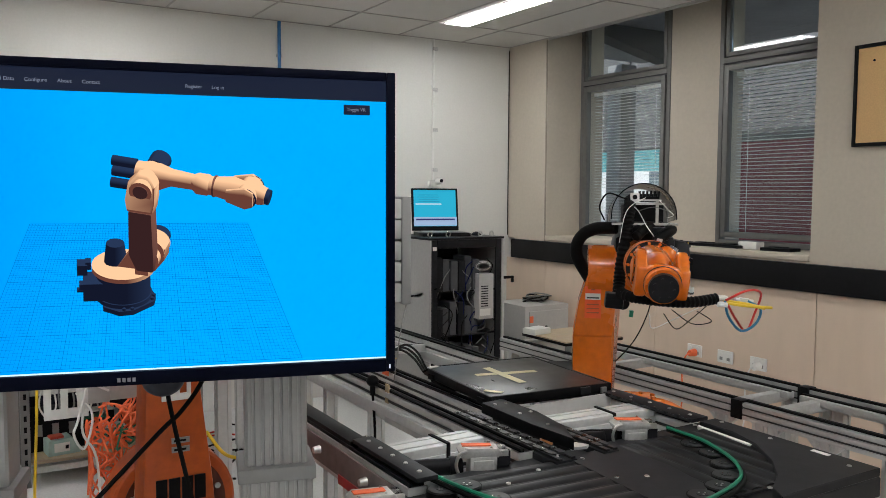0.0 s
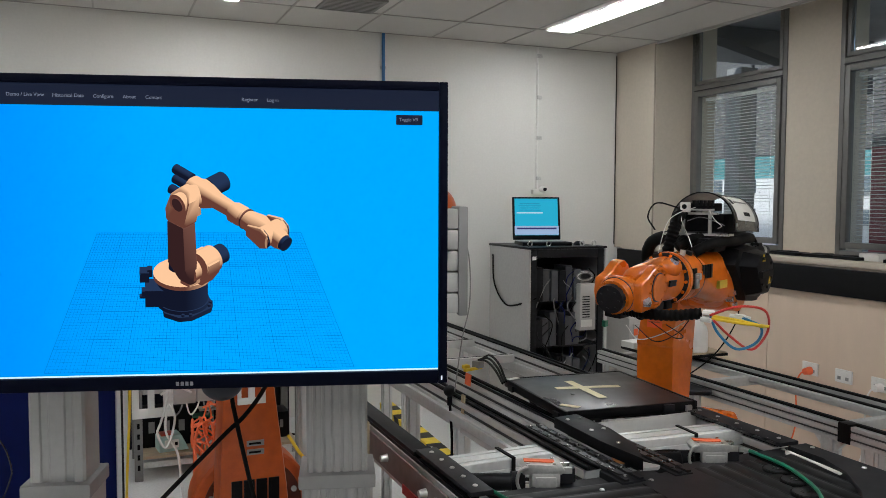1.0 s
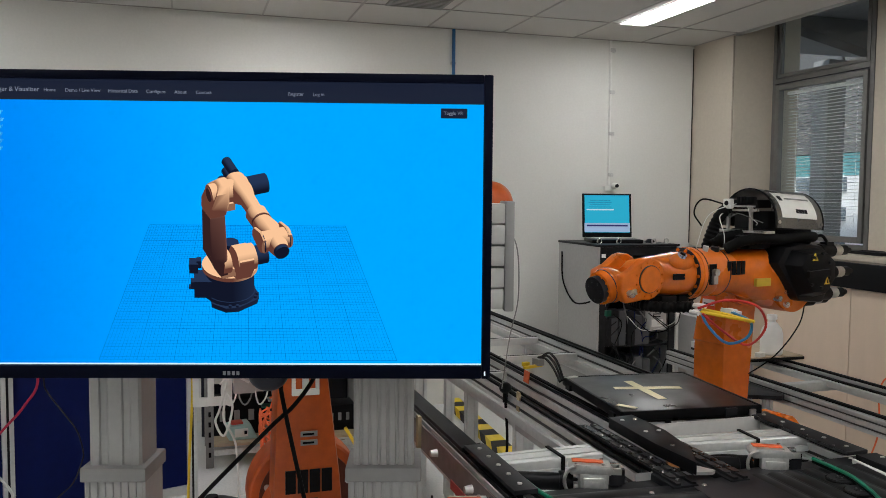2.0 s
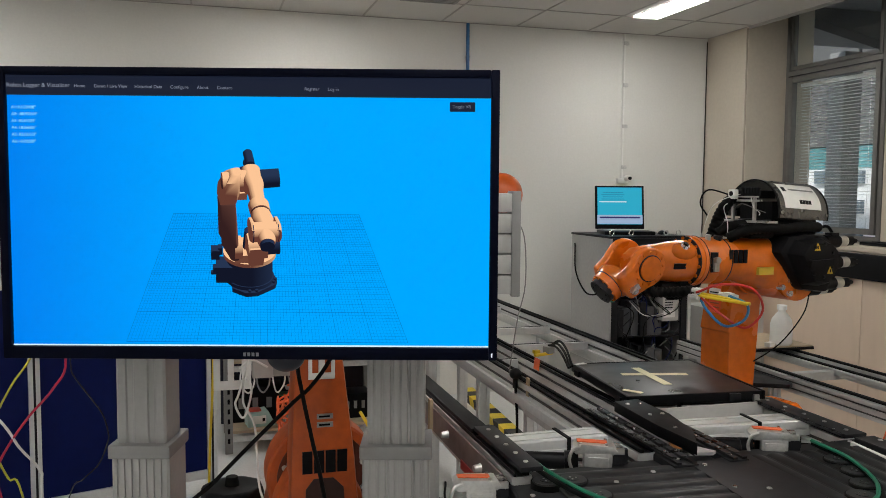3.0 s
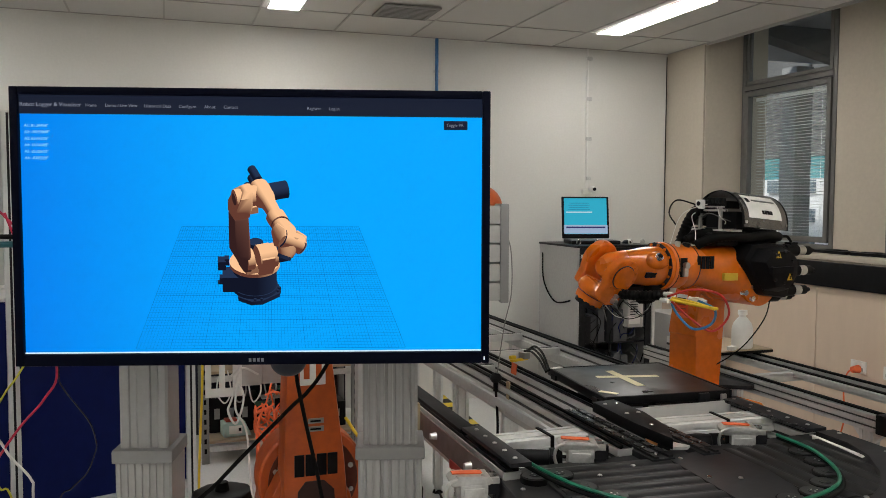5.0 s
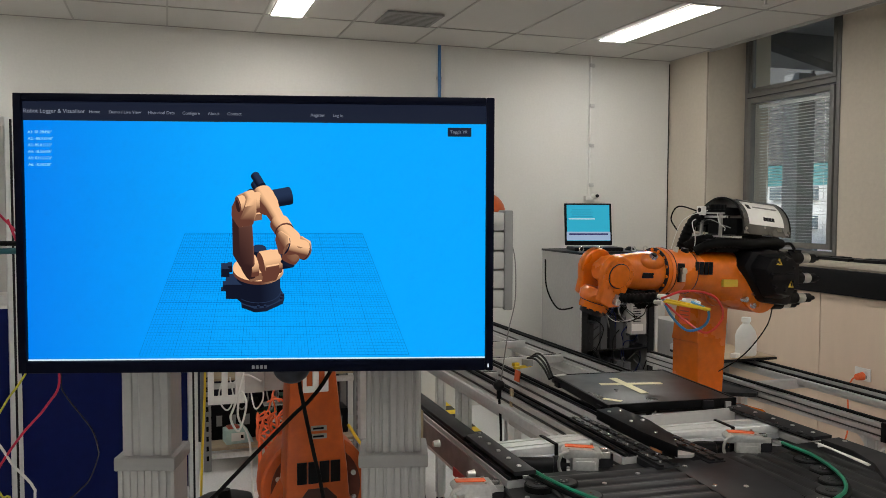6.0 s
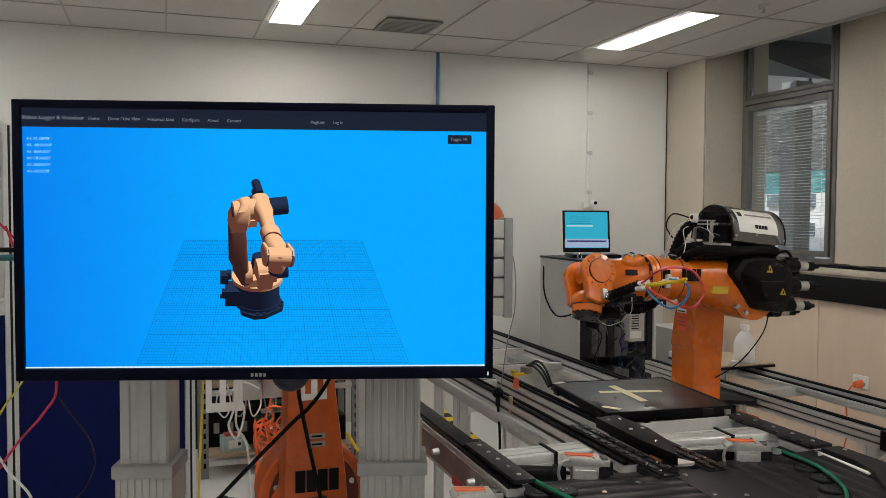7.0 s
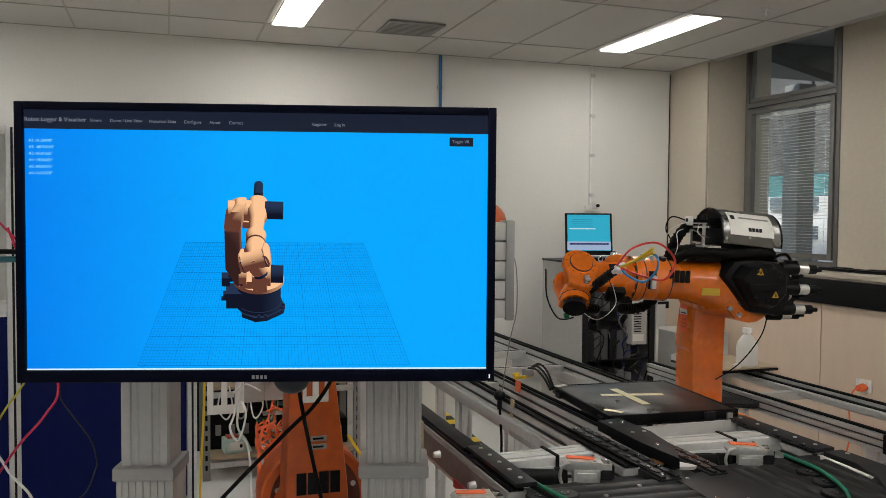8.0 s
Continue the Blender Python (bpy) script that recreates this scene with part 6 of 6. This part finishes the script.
    hose(bm, [(x0 - 0.002, 5.98, 1.05), (x0 - 0.03, 5.9, 0.85), (x0 - 0.03, 5.75, 0.72), (x0 - 0.02, 5.6, 0.71), (x0 + 0.05, 5.40, 0.78)], 0.006, 8)
    part("hanging_cable", bm, RUBBER, c)
    for k, x in enumerate((x0 + 0.05, x0 + 0.2, x1 - 0.15, x1 - 0.05)):
        bm = bmesh.new()
        hose(bm, [(x + 0.016 * math.cos(a), y0 + 0.08, top + 0.034 + 0.018 * math.sin(a)) for a in np.linspace(-1.5, 4.6, 9)], 0.005, 8)
        part("lifting_eye", bm, STEEL, c)
    # laptop
    m = pose(3.0, 5.76, top + 0.017, 0, 0, -14)
    l = thing("laptop", "open black laptop with a lit screen on the cabinet", "laptop", "", m)
    solid("keyboard_base", BLACKP, l, [((0, -0.11, 0.014), (0.36, 0.26, 0.026))], "", 0.005)
    solid("keyboard", GREYBOX, l, [((0, -0.09, 0.0285), (0.30, 0.12, 0.004))])
    lid = pose(-0.01, 0.02, 0.036, -8)
    solid("lid", BLACKP, l, [((0, 0, 0.155), (0.362, 0.014, 0.318))], "", 0.005, lid)
    solid("screen", glow("laptop_blue", (0.03, 0.42, 0.60), 0.9), l, [((0, -0.0075, 0.165), (0.328, 0.003, 0.272))], "lit turquoise laptop screen", 0, lid)
    solid("tool_bar", glow("laptop_bar", (0.35, 0.45, 0.62), 0.9), l, [((0, -0.0095, 0.065), (0.335, 0.002, 0.065))], "", 0, lid)
    solid("dark_line", glow("laptop_dark", (0.03, 0.03, 0.12), 0.9), l, [((0, -0.011, 0.079), (0.30, 0.002, 0.012))], "", 0, lid)
    solid("white_line", glow("laptop_white", (0.55, 0.75, 0.8), 0.9), l, [((-0.05, -0.0095, 0.195), (0.20, 0.002, 0.008))], "", 0, lid)
    for k in range(4):
        solid("text_line", glow("laptop_text", (0.02, 0.25, 0.4), 0.9), l, [((-0.05, -0.0095, 0.215 + 0.016 * k), (0.17 - 0.02 * (k % 2), 0.002, 0.005))], "", 0, lid)
    ms = thing("computer_mouse", "small black mouse on the rack cabinet", "mouse", "", pose(3.24, 5.60, top + 0.016))
    bm = bmesh.new()
    ball(bm, (0, 0, 0.0), (0.03, 0.05, 0.03))
    bmesh.ops.bisect_plane(bm, geom=bm.verts[:] + bm.edges[:] + bm.faces[:], plane_co=(0, 0, 0.001), plane_no=(0, 0, 1), clear_inner=True)
    bmesh.ops.holes_fill(bm, edges=[e for e in bm.edges if e.is_boundary])
    part("shell", bm, BLACKP, ms)
    # low control box by the corner
    k = thing("control_box", "light grey steel control box beside the rack cabinet", "control box", "", pose(3.80, 5.65, FLOOR))
    solid("body", LIGHTGREY, k, [((0, 0, 0.37), (0.42, 0.40, 0.74))], "", 0.006)
    solid("door", LIGHTGREY, k, [((0.01, -0.206, 0.37), (0.37, 0.012, 0.66))], "", 0.004)
    solid("lock", BLACKP, k, [((-0.02, -0.215, 0.56), (0.02, 0.012, 0.05)), ((-0.13, -0.213, 0.46), (0.05, 0.008, 0.05))], "", 0.003)
    solid("orange_tag", ORLABEL, k, [((-0.16, -0.2135, 0.64), (0.035, 0.003, 0.05))])
    for j in range(6):
        bm = bmesh.new()
        r = 0.09 + 0.01 * (j % 3)
        hose(bm, [(0.02 + r * math.cos(a) + 0.01 * j, 0.7 * r * math.sin(a), 0.75 + 0.008 * j + 0.008 * math.sin(2 * a + j)) for a in np.linspace(0, 6.1, 11)], 0.006, 6)
        part("coiled_cable", bm, GREYBOX if j % 2 else RUBBER, k)


rack()

# ---- behind the stand: partition, second robot, open rack ----
PART = pose(-0.700, 4.50, FLOOR, 0, 0, 17.5)


def partition():
    p = thing("partition", "aluminium-framed partition with a blue panel below and a pale panel above", "partition", "", PART)
    for x in (-0.9, 0.0, 0.83):
        solid("post", ALU_LIGHT, p, [((x, 0, 1.0), (0.05, 0.05, 2.0))], "", 0.004)
        solid("post_groove", DARKMETAL, p, [((x, -0.026, 1.0), (0.010, 0.004, 1.98))])
    for x0, x1 in ((-0.9, 0.0), (0.0, 0.83)):
        w = x1 - x0 - 0.05
        xc = (x0 + x1) / 2
        solid("blue_panel", BLUEPANEL, p, [((xc, 0, 0.62), (w, 0.012, 1.0))], "dark blue panel")
        solid("pale_panel", LIGHTGREY, p, [((xc, 0, 1.58), (w, 0.012, 0.76))], "pale grey upper panel")
        for z in (0.1, 1.16, 1.98):
            solid("rail", ALU_LIGHT, p, [((xc, 0, z), (w, 0.045, 0.045))], "", 0.004)
        solid("inner_frame", LIGHTGREY, p, [((x0 + 0.07, -0.012, 1.58), (0.03, 0.02, 0.7)), ((x1 - 0.07, -0.012, 1.58), (0.03, 0.02, 0.7)), ((xc, -0.012, 1.92), (w - 0.06, 0.02, 0.03)), ((xc, -0.012, 1.24), (w - 0.06, 0.02, 0.03))], "", 0.003)


partition()


def cables(name, label, runs):
    """Loose cables: one thing each; runs of (points, radius, material)."""
    for pts, r, m in runs:
        t = thing(name, label, "cable", "", Matrix.Translation(pts[0]))
        bm = bmesh.new()
        hose(bm, [Vector(p) - Vector(pts[0]) for p in pts], r, 8, 6)
        part("run", bm, m, t)


MAGENTA = mat("red_magenta_cable", (0.55, 0.015, 0.06), 0.4)
cables("red_cable", "red cable hanging in a slack curve beside the display", [([(-0.52, 3.3, 1.40), (-0.435, 3.35, 1.12), (-0.380, 3.35, 0.86), (-0.421, 3.35, 0.76), (-0.497, 3.35, 0.67), (-0.565, 3.35, 0.57), (-0.600, 3.35, 0.49), (-0.590, 3.35, 0.40), (-0.535, 3.35, 0.15), (-0.485, 3.35, FLOOR + 0.01)], 0.0042, MAGENTA),
       ([(-0.75, 3.6, 1.62), (-0.60, 3.6, 1.42), (-0.52, 3.6, 1.32), (-0.48, 3.6, 1.2)], 0.0042, MAGENTA)])
cables("yellow_cable", "yellow cable hanging slack beside the display", [([(-0.335, 3.35, 1.15), (-0.487, 3.35, 0.87), (-0.541, 3.35, 0.79), (-0.593, 3.35, 0.69), (-0.613, 3.35, 0.62), (-0.598, 3.35, 0.54), (-0.565, 3.35, 0.46), (-0.525, 3.35, 0.40), (-0.435, 3.35, FLOOR + 0.01)], 0.0036, mat("olive_yellow_cable", (0.50, 0.47, 0.03), 0.4)),
       ([(0.10, 3.3, 1.1), (0.10, 3.32, 0.8), (0.085, 3.3, 0.5), (0.08, 3.3, 0.2), (0.1, 3.3, FLOOR + 0.01)], 0.0045, YELLOW),
       ([(0.62, 3.3, 0.62), (0.66, 3.2, 0.56), (0.72, 3.1, 0.58), (0.8, 3.15, 0.62), (0.85, 3.3, 0.60)], 0.006, YELLOW)])
cables("teal_cable", "teal cable bundle running to the partition", [([(-1.1, 4.28, 1.18), (-0.8, 3.6, 1.27), (-0.55, 3.2, 1.30), (-0.38, 3.1, 1.29), (-0.08, 2.66, 1.2)], 0.010, mat("teal_cable", (0.01, 0.10, 0.12), 0.5)), ([(-1.1, 4.29, 1.21), (-0.8, 3.62, 1.30), (-0.55, 3.22, 1.325), (-0.38, 3.12, 1.31), (-0.08, 2.68, 1.22)], 0.008, RUBBER)])
cables("thin_black_cable", "thin black cable sagging in front of the blue panel", [([(-0.40, 3.6, 1.0), (-0.403, 3.6, 0.794), (-0.389, 3.6, 0.739), (-0.338, 3.6, 0.661), (-0.297, 3.6, 0.594), (-0.279, 3.6, 0.52), (-0.283, 3.6, 0.486), (-0.314, 3.6, 0.408), (-0.368, 3.6, 0.355), (-0.42, 3.6, 0.287), (-0.5, 3.6, FLOOR + 0.005)], 0.0028, mat("glossy_black_cable", (0.006, 0.006, 0.008), 0.15))])
cables("white_cable", "white cable hanging in loops below the display", [
    ([(0.22, 3.0, 0.95), (0.18, 3.0, 0.80), (0.165, 2.98, 0.76), (0.19, 2.97, 0.72), (0.215, 2.98, 0.80), (0.20, 3.0, 0.84), (0.19, 3.0, 0.76), (0.225, 3.0, 0.68), (0.235, 2.97, 0.5), (0.26, 2.95, 0.43), (0.275, 2.94, 0.41), (0.255, 2.94, 0.40), (0.255, 2.95, 0.425), (0.31, 2.98, 0.46), (0.335, 3.0, 0.6), (0.36, 3.0, 0.72), (0.36, 3.0, 0.82)], 0.0036, WHITE),
    ([(0.18, 3.05, 0.86), (0.22, 3.05, 0.885), (0.27, 3.05, 0.86)], 0.0036, WHITE),
    ([(-0.68, 3.35, 0.78), (-0.575, 3.35, 0.645), (-0.53, 3.35, 0.565), (-0.468, 3.35, 0.48), (-0.464, 3.35, 0.40), (-0.46, 3.35, FLOOR + 0.01)], 0.0045, WHITE)])
cables("black_cable", "thick black cable slung in front of the second robot", [
    ([(0.30, 2.43, 1.14), (0.302, 2.43, 1.0), (0.314, 2.43, 0.92), (0.338, 2.43, 0.80), (0.365, 2.43, 0.67), (0.41, 2.45, 0.4), (0.44, 2.5, FLOOR + 0.008)], 0.0055, RUBBER),
    ([(0.44, 2.43, 1.12), (0.382, 2.43, 1.0), (0.333, 2.43, 0.935), (0.292, 2.43, 0.90), (0.197, 2.43, 0.81), (0.10, 2.43, 0.715), (0.0, 2.45, 0.6), (-0.05, 2.5, 0.3), (-0.06, 2.55, FLOOR + 0.008)], 0.0055, RUBBER)])
rnd = random.Random(7)
tangle = thing("orange_cable_tangle", "tangle of thin orange and red cables beside the second robot", "cables", "", pose(0.60, 4.95, FLOOR))
for k in range(34):
    bm = bmesh.new()
    pts, p = [], Vector((rnd.uniform(-0.13, 0.13), rnd.uniform(-0.05, 0.05), rnd.uniform(0.30, 0.52)))
    while p.z > 0.03 and len(pts) < 9:
        pts.append(p.copy())
        p += Vector((rnd.uniform(-0.09, 0.09), rnd.uniform(-0.06, 0.06), rnd.uniform(-0.11, 0.05)))
        p.x = min(0.14, max(-0.14, p.x))
    hose(bm, pts + ([Vector((p.x, p.y, 0.005))] if k % 3 == 0 else []), 0.0055, 6, 5)
    part("cable", bm, (GREEN if k % 11 == 5 else ORLABEL), tangle)
for k in range(8):
    x, y = rnd.uniform(0.95, 1.6), rnd.uniform(3.6, 5.6)
    pts = [(x + rnd.uniform(-0.25, 0.25), y + 0.14 * j + rnd.uniform(-0.1, 0.1), FLOOR + 0.008 + 0.004 * (k % 2)) for j in range(5)]
    cables("floor_cable", "dark cable lying loose on the floor under the conveyor", [(pts, 0.006, RED if k == 3 else RUBBER)])


def second_robot():
    r = thing("second_robot_arm", "worn orange robot arm standing behind the display", "robot arm", "", pose(0.425, 3.05, FLOOR, 0, 0, -90))
    # its x points to the viewer, its y to the viewer's right
    bm = bmesh.new()
    cyl(bm, (0, 0, 0), (0, 0, 0.12), 0.26, 0.24, 28)
    bevel(bm, 0.01)
    part("base", bm, DARKMETAL, r)
    bm = bmesh.new()
    prism(bm, [(-0.20, 0.12), (0.20, 0.12), (0.17, 0.45), (0.13, 0.62), (0.08, 0.70), (-0.10, 0.70), (-0.14, 0.62), (-0.18, 0.45)], -0.16, 0.14, "x")
    bevel(bm, 0.02, 2)
    part("carousel", bm, ORANGE2, r)
    bm = bmesh.new()
    prism(bm, [(-0.11, 0.42), (0.125, 0.42), (0.10, 0.75), (0.065, 1.05), (0.03, 1.45), (-0.08, 1.45), (-0.088, 1.05), (-0.10, 0.75)], 0.05, 0.19, "x")
    bevel(bm, 0.018, 2)
    link = part("link_arm", bm, ORANGE2, r)
    bm = bmesh.new()
    cyl(bm, (-0.1, 0.02, 0.645), (0.045, 0.02, 0.645), 0.185, seg=40)
    bevel(bm, 0.02, 3)
    hub = part("shoulder", bm, ORANGE2, r, "round orange shoulder casting")
    bm = bmesh.new()
    cyl(bm, (0.04, 0.02, 0.645), (0.049, 0.02, 0.645), 0.152, seg=36)
    part("cover_disc", bm, mat("dark_orange_cover", (0.12, 0.022, 0.008), 0.5, vary=0.2), hub, "dark recessed cover disc")
    for k in range(10):
        bm = bmesh.new()
        aa = 2 * math.pi * (k + 0.5) / 10
        cyl(bm, (0.048, 0.02 + 0.134 * math.cos(aa), 0.645 + 0.134 * math.sin(aa)), (0.055, 0.02 + 0.134 * math.cos(aa), 0.645 + 0.134 * math.sin(aa)), 0.009, seg=10)
        part("bolt", bm, STEEL, hub)
    solid("slotted_bracket", WHITE, link, [((0.193, -0.04, 1.11), (0.006, 0.012, 0.18)), ((0.193, -0.005, 1.11), (0.006, 0.02, 0.18)), ((0.193, 0.03, 1.11), (0.006, 0.012, 0.18)), ((0.193, -0.005, 1.015), (0.006, 0.082, 0.02))], "white slotted bracket", 0.002)
    solid("rating_plate", COLLAR, link, [((0.192, 0.005, 0.888), (0.004, 0.05, 0.016)), ((0.192, 0.005, 0.862), (0.004, 0.05, 0.016))])
    for z in (0.888, 0.862):
        solid("print_bar", BLACKP, link, [((0.1945, 0.003, z), (0.001, 0.034, 0.006))])
    for i in range(4):
        solid("logo_block", BLACKP, link, [((0.1925, -0.05 + 0.036 * i, 0.745), (0.004, 0.031, 0.07))])
    # no hollow is cut: a dark plate carries the recess's shade as colour
    bm = bmesh.new()
    prism(bm, [(-0.065, 0.44), (0.08, 0.44), (0.062, 0.66), (0.03, 0.692), (-0.03, 0.692), (-0.055, 0.66)], 0.187, 0.193, "x")
    part("recess", bm, mat("recess_shade_brown", (0.035, 0.010, 0.006), 0.6), link, "dark brown plate painted as a shaded recess below the mark")
    bm = bmesh.new()
    cyl(bm, (0.1, -0.12, 1.42), (0.05, 0.58, 1.52), 0.085, 0.07, 24)
    part("forearm", bm, ORANGE2, r)
    bm = bmesh.new()
    ball(bm, (0.02, 0.635, 1.575), (0.09, 0.075, 0.075), 24)
    part("wrist", bm, ORANGE2, r)


second_robot()
ball_thing = thing("black_ball_mount", "black round joint under the display", "joint", "", MON @ pose(0.065, 0.07, -0.325))
bm = bmesh.new()
ball(bm, (0, 0, 0), (0.045, 0.04, 0.04), 24)
part("ball", bm, mat("navy_plastic", (0.008, 0.010, 0.02), 0.4), ball_thing)
bm = bmesh.new()
cyl(bm, (0, 0, 0), (0, 0, 0.1), 0.02)
part("stem", bm, BLACKP, ball_thing)


def open_rack():
    r = thing("open_shelf_rack", "open perforated steel rack with shelves of small electronics", "shelf rack", "", pose(0.195, 5.35, FLOOR, 0, 0, 0))
    for x in (0.0, 0.92):
        for y in (0.0, 0.45):
            solid("upright", GREYBOX, r, [((x, y, 0.75), (0.045, 0.035, 1.5))], "grey perforated upright", 0.003)
            if y == 0:
                for k in range(22):
                    solid("hole", BLACKP, r, [((x, -0.018, 0.08 + 0.06 * k), (0.014, 0.003, 0.03))])
    for z in (0.125, 0.55, 0.95, 1.4):
        solid("shelf_board", TABLEWOOD, r, [((0.46, 0.225, z), (0.90, 0.44, 0.016))], "wooden shelf board")
        solid("shelf_edge", STEEL, r, [((0.46, -0.010, z - 0.035), (0.87, 0.016, 0.035))], "bright steel shelf edge", 0.003)
    solid("back_panel", mat("navy_back_panel", (0.006, 0.008, 0.022), 0.6, vary=0.3), r, [((0.46, 0.48, 0.75), (1.0, 0.012, 1.4))], "dark navy back panel")
    t = thing("device_box", "small pale green device with a red top on the shelf", "device", "", pose(0.375, 5.47, FLOOR + 0.133, 0, 0, 8))
    bm = bmesh.new()
    prism(bm, [(-0.075, 0.0), (0.095, 0.0), (0.05, 0.095), (-0.075, 0.085)], -0.06, 0.06, "y")
    bevel(bm, 0.006)
    part("body", bm, mat("pale_green_plastic", (0.42, 0.58, 0.54), 0.5), t)
    solid("top", mat("dull_red", (0.50, 0.07, 0.04), 0.5), t, [((-0.025, -0.01, 0.098), (0.07, 0.07, 0.014))], "", 0.004)
    solid("dial", PAPER, t, [((-0.005, -0.062, 0.045), (0.08, 0.004, 0.05))])
    solid("socket", BLACKP, t, [((0.02, -0.065, 0.045), (0.016, 0.004, 0.02))])
    for w, hh, xx, yy in ((0.34, 0.22, 0.36, 5.62), (0.24, 0.30, 0.74, 5.6), (0.2, 0.16, 0.98, 5.55)):
        t = thing("black_case", "black equipment case on the shelf", "case", "black cases", pose(xx, yy, FLOOR + 0.133))
        solid("body", BLACKP, t, [((0, 0, hh / 2), (w, 0.18, hh))], "", 0.006)
        for k in range(3):
            solid("front_bar", GREYBOX, t, [((-w * 0.25 + 0.25 * w * k, -0.092, hh * 0.55), (w * 0.1, 0.004, hh * 0.3))])
    t = thing("circuit_board", "green circuit boards and wires on the shelf", "circuit board", "", pose(0.62, 5.5, FLOOR + 0.133))
    rr = random.Random(3)
    for k in range(6):
        solid("board", GREEN if k % 2 else mat("pcb_white", (0.5, 0.5, 0.48), 0.5), t, [((rr.uniform(-0.06, 0.08), rr.uniform(-0.08, 0.0), 0.03 + 0.05 * k), (0.12, 0.10, 0.006))])
    solid("spacer", GREYBOX, t, [((0, -0.02, 0.16), (0.012, 0.012, 0.32))])
    for k in range(4):
        t = thing("cable_loop", "loop of pale cable hanging over the shelf edge", "cable", "cable loops", pose(0.30 + 0.09 * k, 5.33, 0.32))
        bm = bmesh.new()
        hose(bm, [(0, 0.03, 0.09), (-0.03, -0.01, 0.04), (-0.035 + 0.01 * k, -0.015, -0.04 - 0.02 * k), (0.01, -0.012, -0.10), (0.045, -0.01, -0.03), (0.03, 0.03, 0.09)], 0.005, 6)
        part("loop", bm, GREYBOX if k % 2 else WHITE, t)
    b = thing("slotted_panel", "white slotted metal panel hanging behind the display", "panel", "", pose(0.165, 3.1, 0.915))
    solid("panel", WHITE, b, [((-0.055, 0, 0), (0.02, 0.008, 0.26)), ((-0.01, 0, 0), (0.02, 0.008, 0.26)), ((0.04, 0, 0), (0.03, 0.008, 0.26)), ((-0.005, 0, -0.12), (0.12, 0.007, 0.03)), ((-0.005, 0, 0.12), (0.12, 0.007, 0.03))], "", 0.002)
    solid("hanger", ALU, b, [((0, 0.01, 0.25), (0.02, 0.012, 0.3))])
    b = thing("white_switch_box", "pale grey box hanging behind the display", "box", "", pose(0.31, 3.25, 0.905))
    solid("body", LIGHTGREY, b, [((-0.045, 0, 0), (0.07, 0.06, 0.24)), ((0.04, 0.01, 0), (0.096, 0.05, 0.24))], "", 0.004)
    solid("hanger", ALU, b, [((0, 0.03, 0.2), (0.02, 0.012, 0.3))])
    b = thing("black_foot_base", "black cast base with a knob standing on the floor", "base", "", pose(0.157, 3.2, FLOOR))
    bm = bmesh.new()
    prism(bm, [(-0.085, -0.07), (-0.03, -0.10), (0.06, -0.095), (0.105, -0.03), (0.10, 0.05), (0.04, 0.10), (-0.05, 0.095), (-0.105, 0.03)], 0.0, 0.575)
    bevel(bm, 0.02, 3)
    part("body", bm, BLACKP, b)
    bm = bmesh.new()
    cyl(bm, (0.0, 0, 0.57), (0.0, 0, 0.605), 0.026, 0.02, 20)
    part("knob", bm, RUBBER, b)
    t = thing("cable_tray", "pale perforated metal cable tray on the floor", "cable tray", "", pose(-0.02, 4.35, FLOOR, 0, 0, 22))
    solid("tray", ALU_LIGHT, t, [((0.12, 0.0, 0.05), (0.75, 0.16, 0.1))], "", 0.004)
    for k in range(14):
        solid("slot", BLACKP, t, [((-0.22 + 0.05 * k, -0.0815, 0.055), (0.02, 0.003, 0.045))])


open_rack()


def stack():
    c = thing("drawer_case", "light grey case of flat drawers fixed behind the display", "drawer case", "", MON @ pose(0.0, 0.0, 0.0))
    for k in range(5):
        solid("drawer", LIGHTGREY, c, [((0.49, 0.17, -0.164 + 0.0485 * k), (0.20, 0.12, 0.045))], "", 0.004)
    solid("side_profile", COLLAR, c, [((0.60, 0.17, -0.067), (0.022, 0.13, 0.25))], "", 0.004)
    solid("bracket", ALU, c, [((0.415, 0.19, -0.06), (0.04, 0.06, 0.06)), ((0.36, 0.24, -0.06), (0.12, 0.03, 0.06))])
    bm = bmesh.new()
    hose(bm, [(0.605, 0.22, 0.0), (0.635, 0.25, -0.06), (0.64, 0.26, -0.18), (0.62, 0.25, -0.27), (0.60, 0.24, -0.4)], 0.0016)
    part("cable", bm, GREYBOX, c)


stack()

# striped kick block on the floor beneath the tracks
st = thing("striped_block", "yellow and black striped warning barrier on the floor", "barrier", "", pose(1.965, 5.55, FLOOR, 0, 0, 87))
for k in range(12):
    bm = bmesh.new()
    x = -0.75 + 0.125 * k
    prism(bm, [(x, 0.0), (x + 0.125, 0.0), (x + 0.165, 0.06), (x + 0.04, 0.06)], -0.05, 0.05, "y")
    part("stripe", bm, mat("stripe_yellow", (0.75, 0.55, 0.02), 0.5) if k % 2 else BLACKP, st)
frame_posts = thing("guard_frame", "aluminium guard frame posts behind the display", "frame")
for x, y in ((0.93, 3.55), (1.02, 3.75), (0.72, 3.45)):
    leg(frame_posts, x, y, 1.05, 0.05)
solid("beam", ALU, frame_posts, [((0.88, 3.6, 1.03), (0.36, 0.05, 0.05))], "", 0, pose(0, 0, 0, 0, 0, 0))


motions()
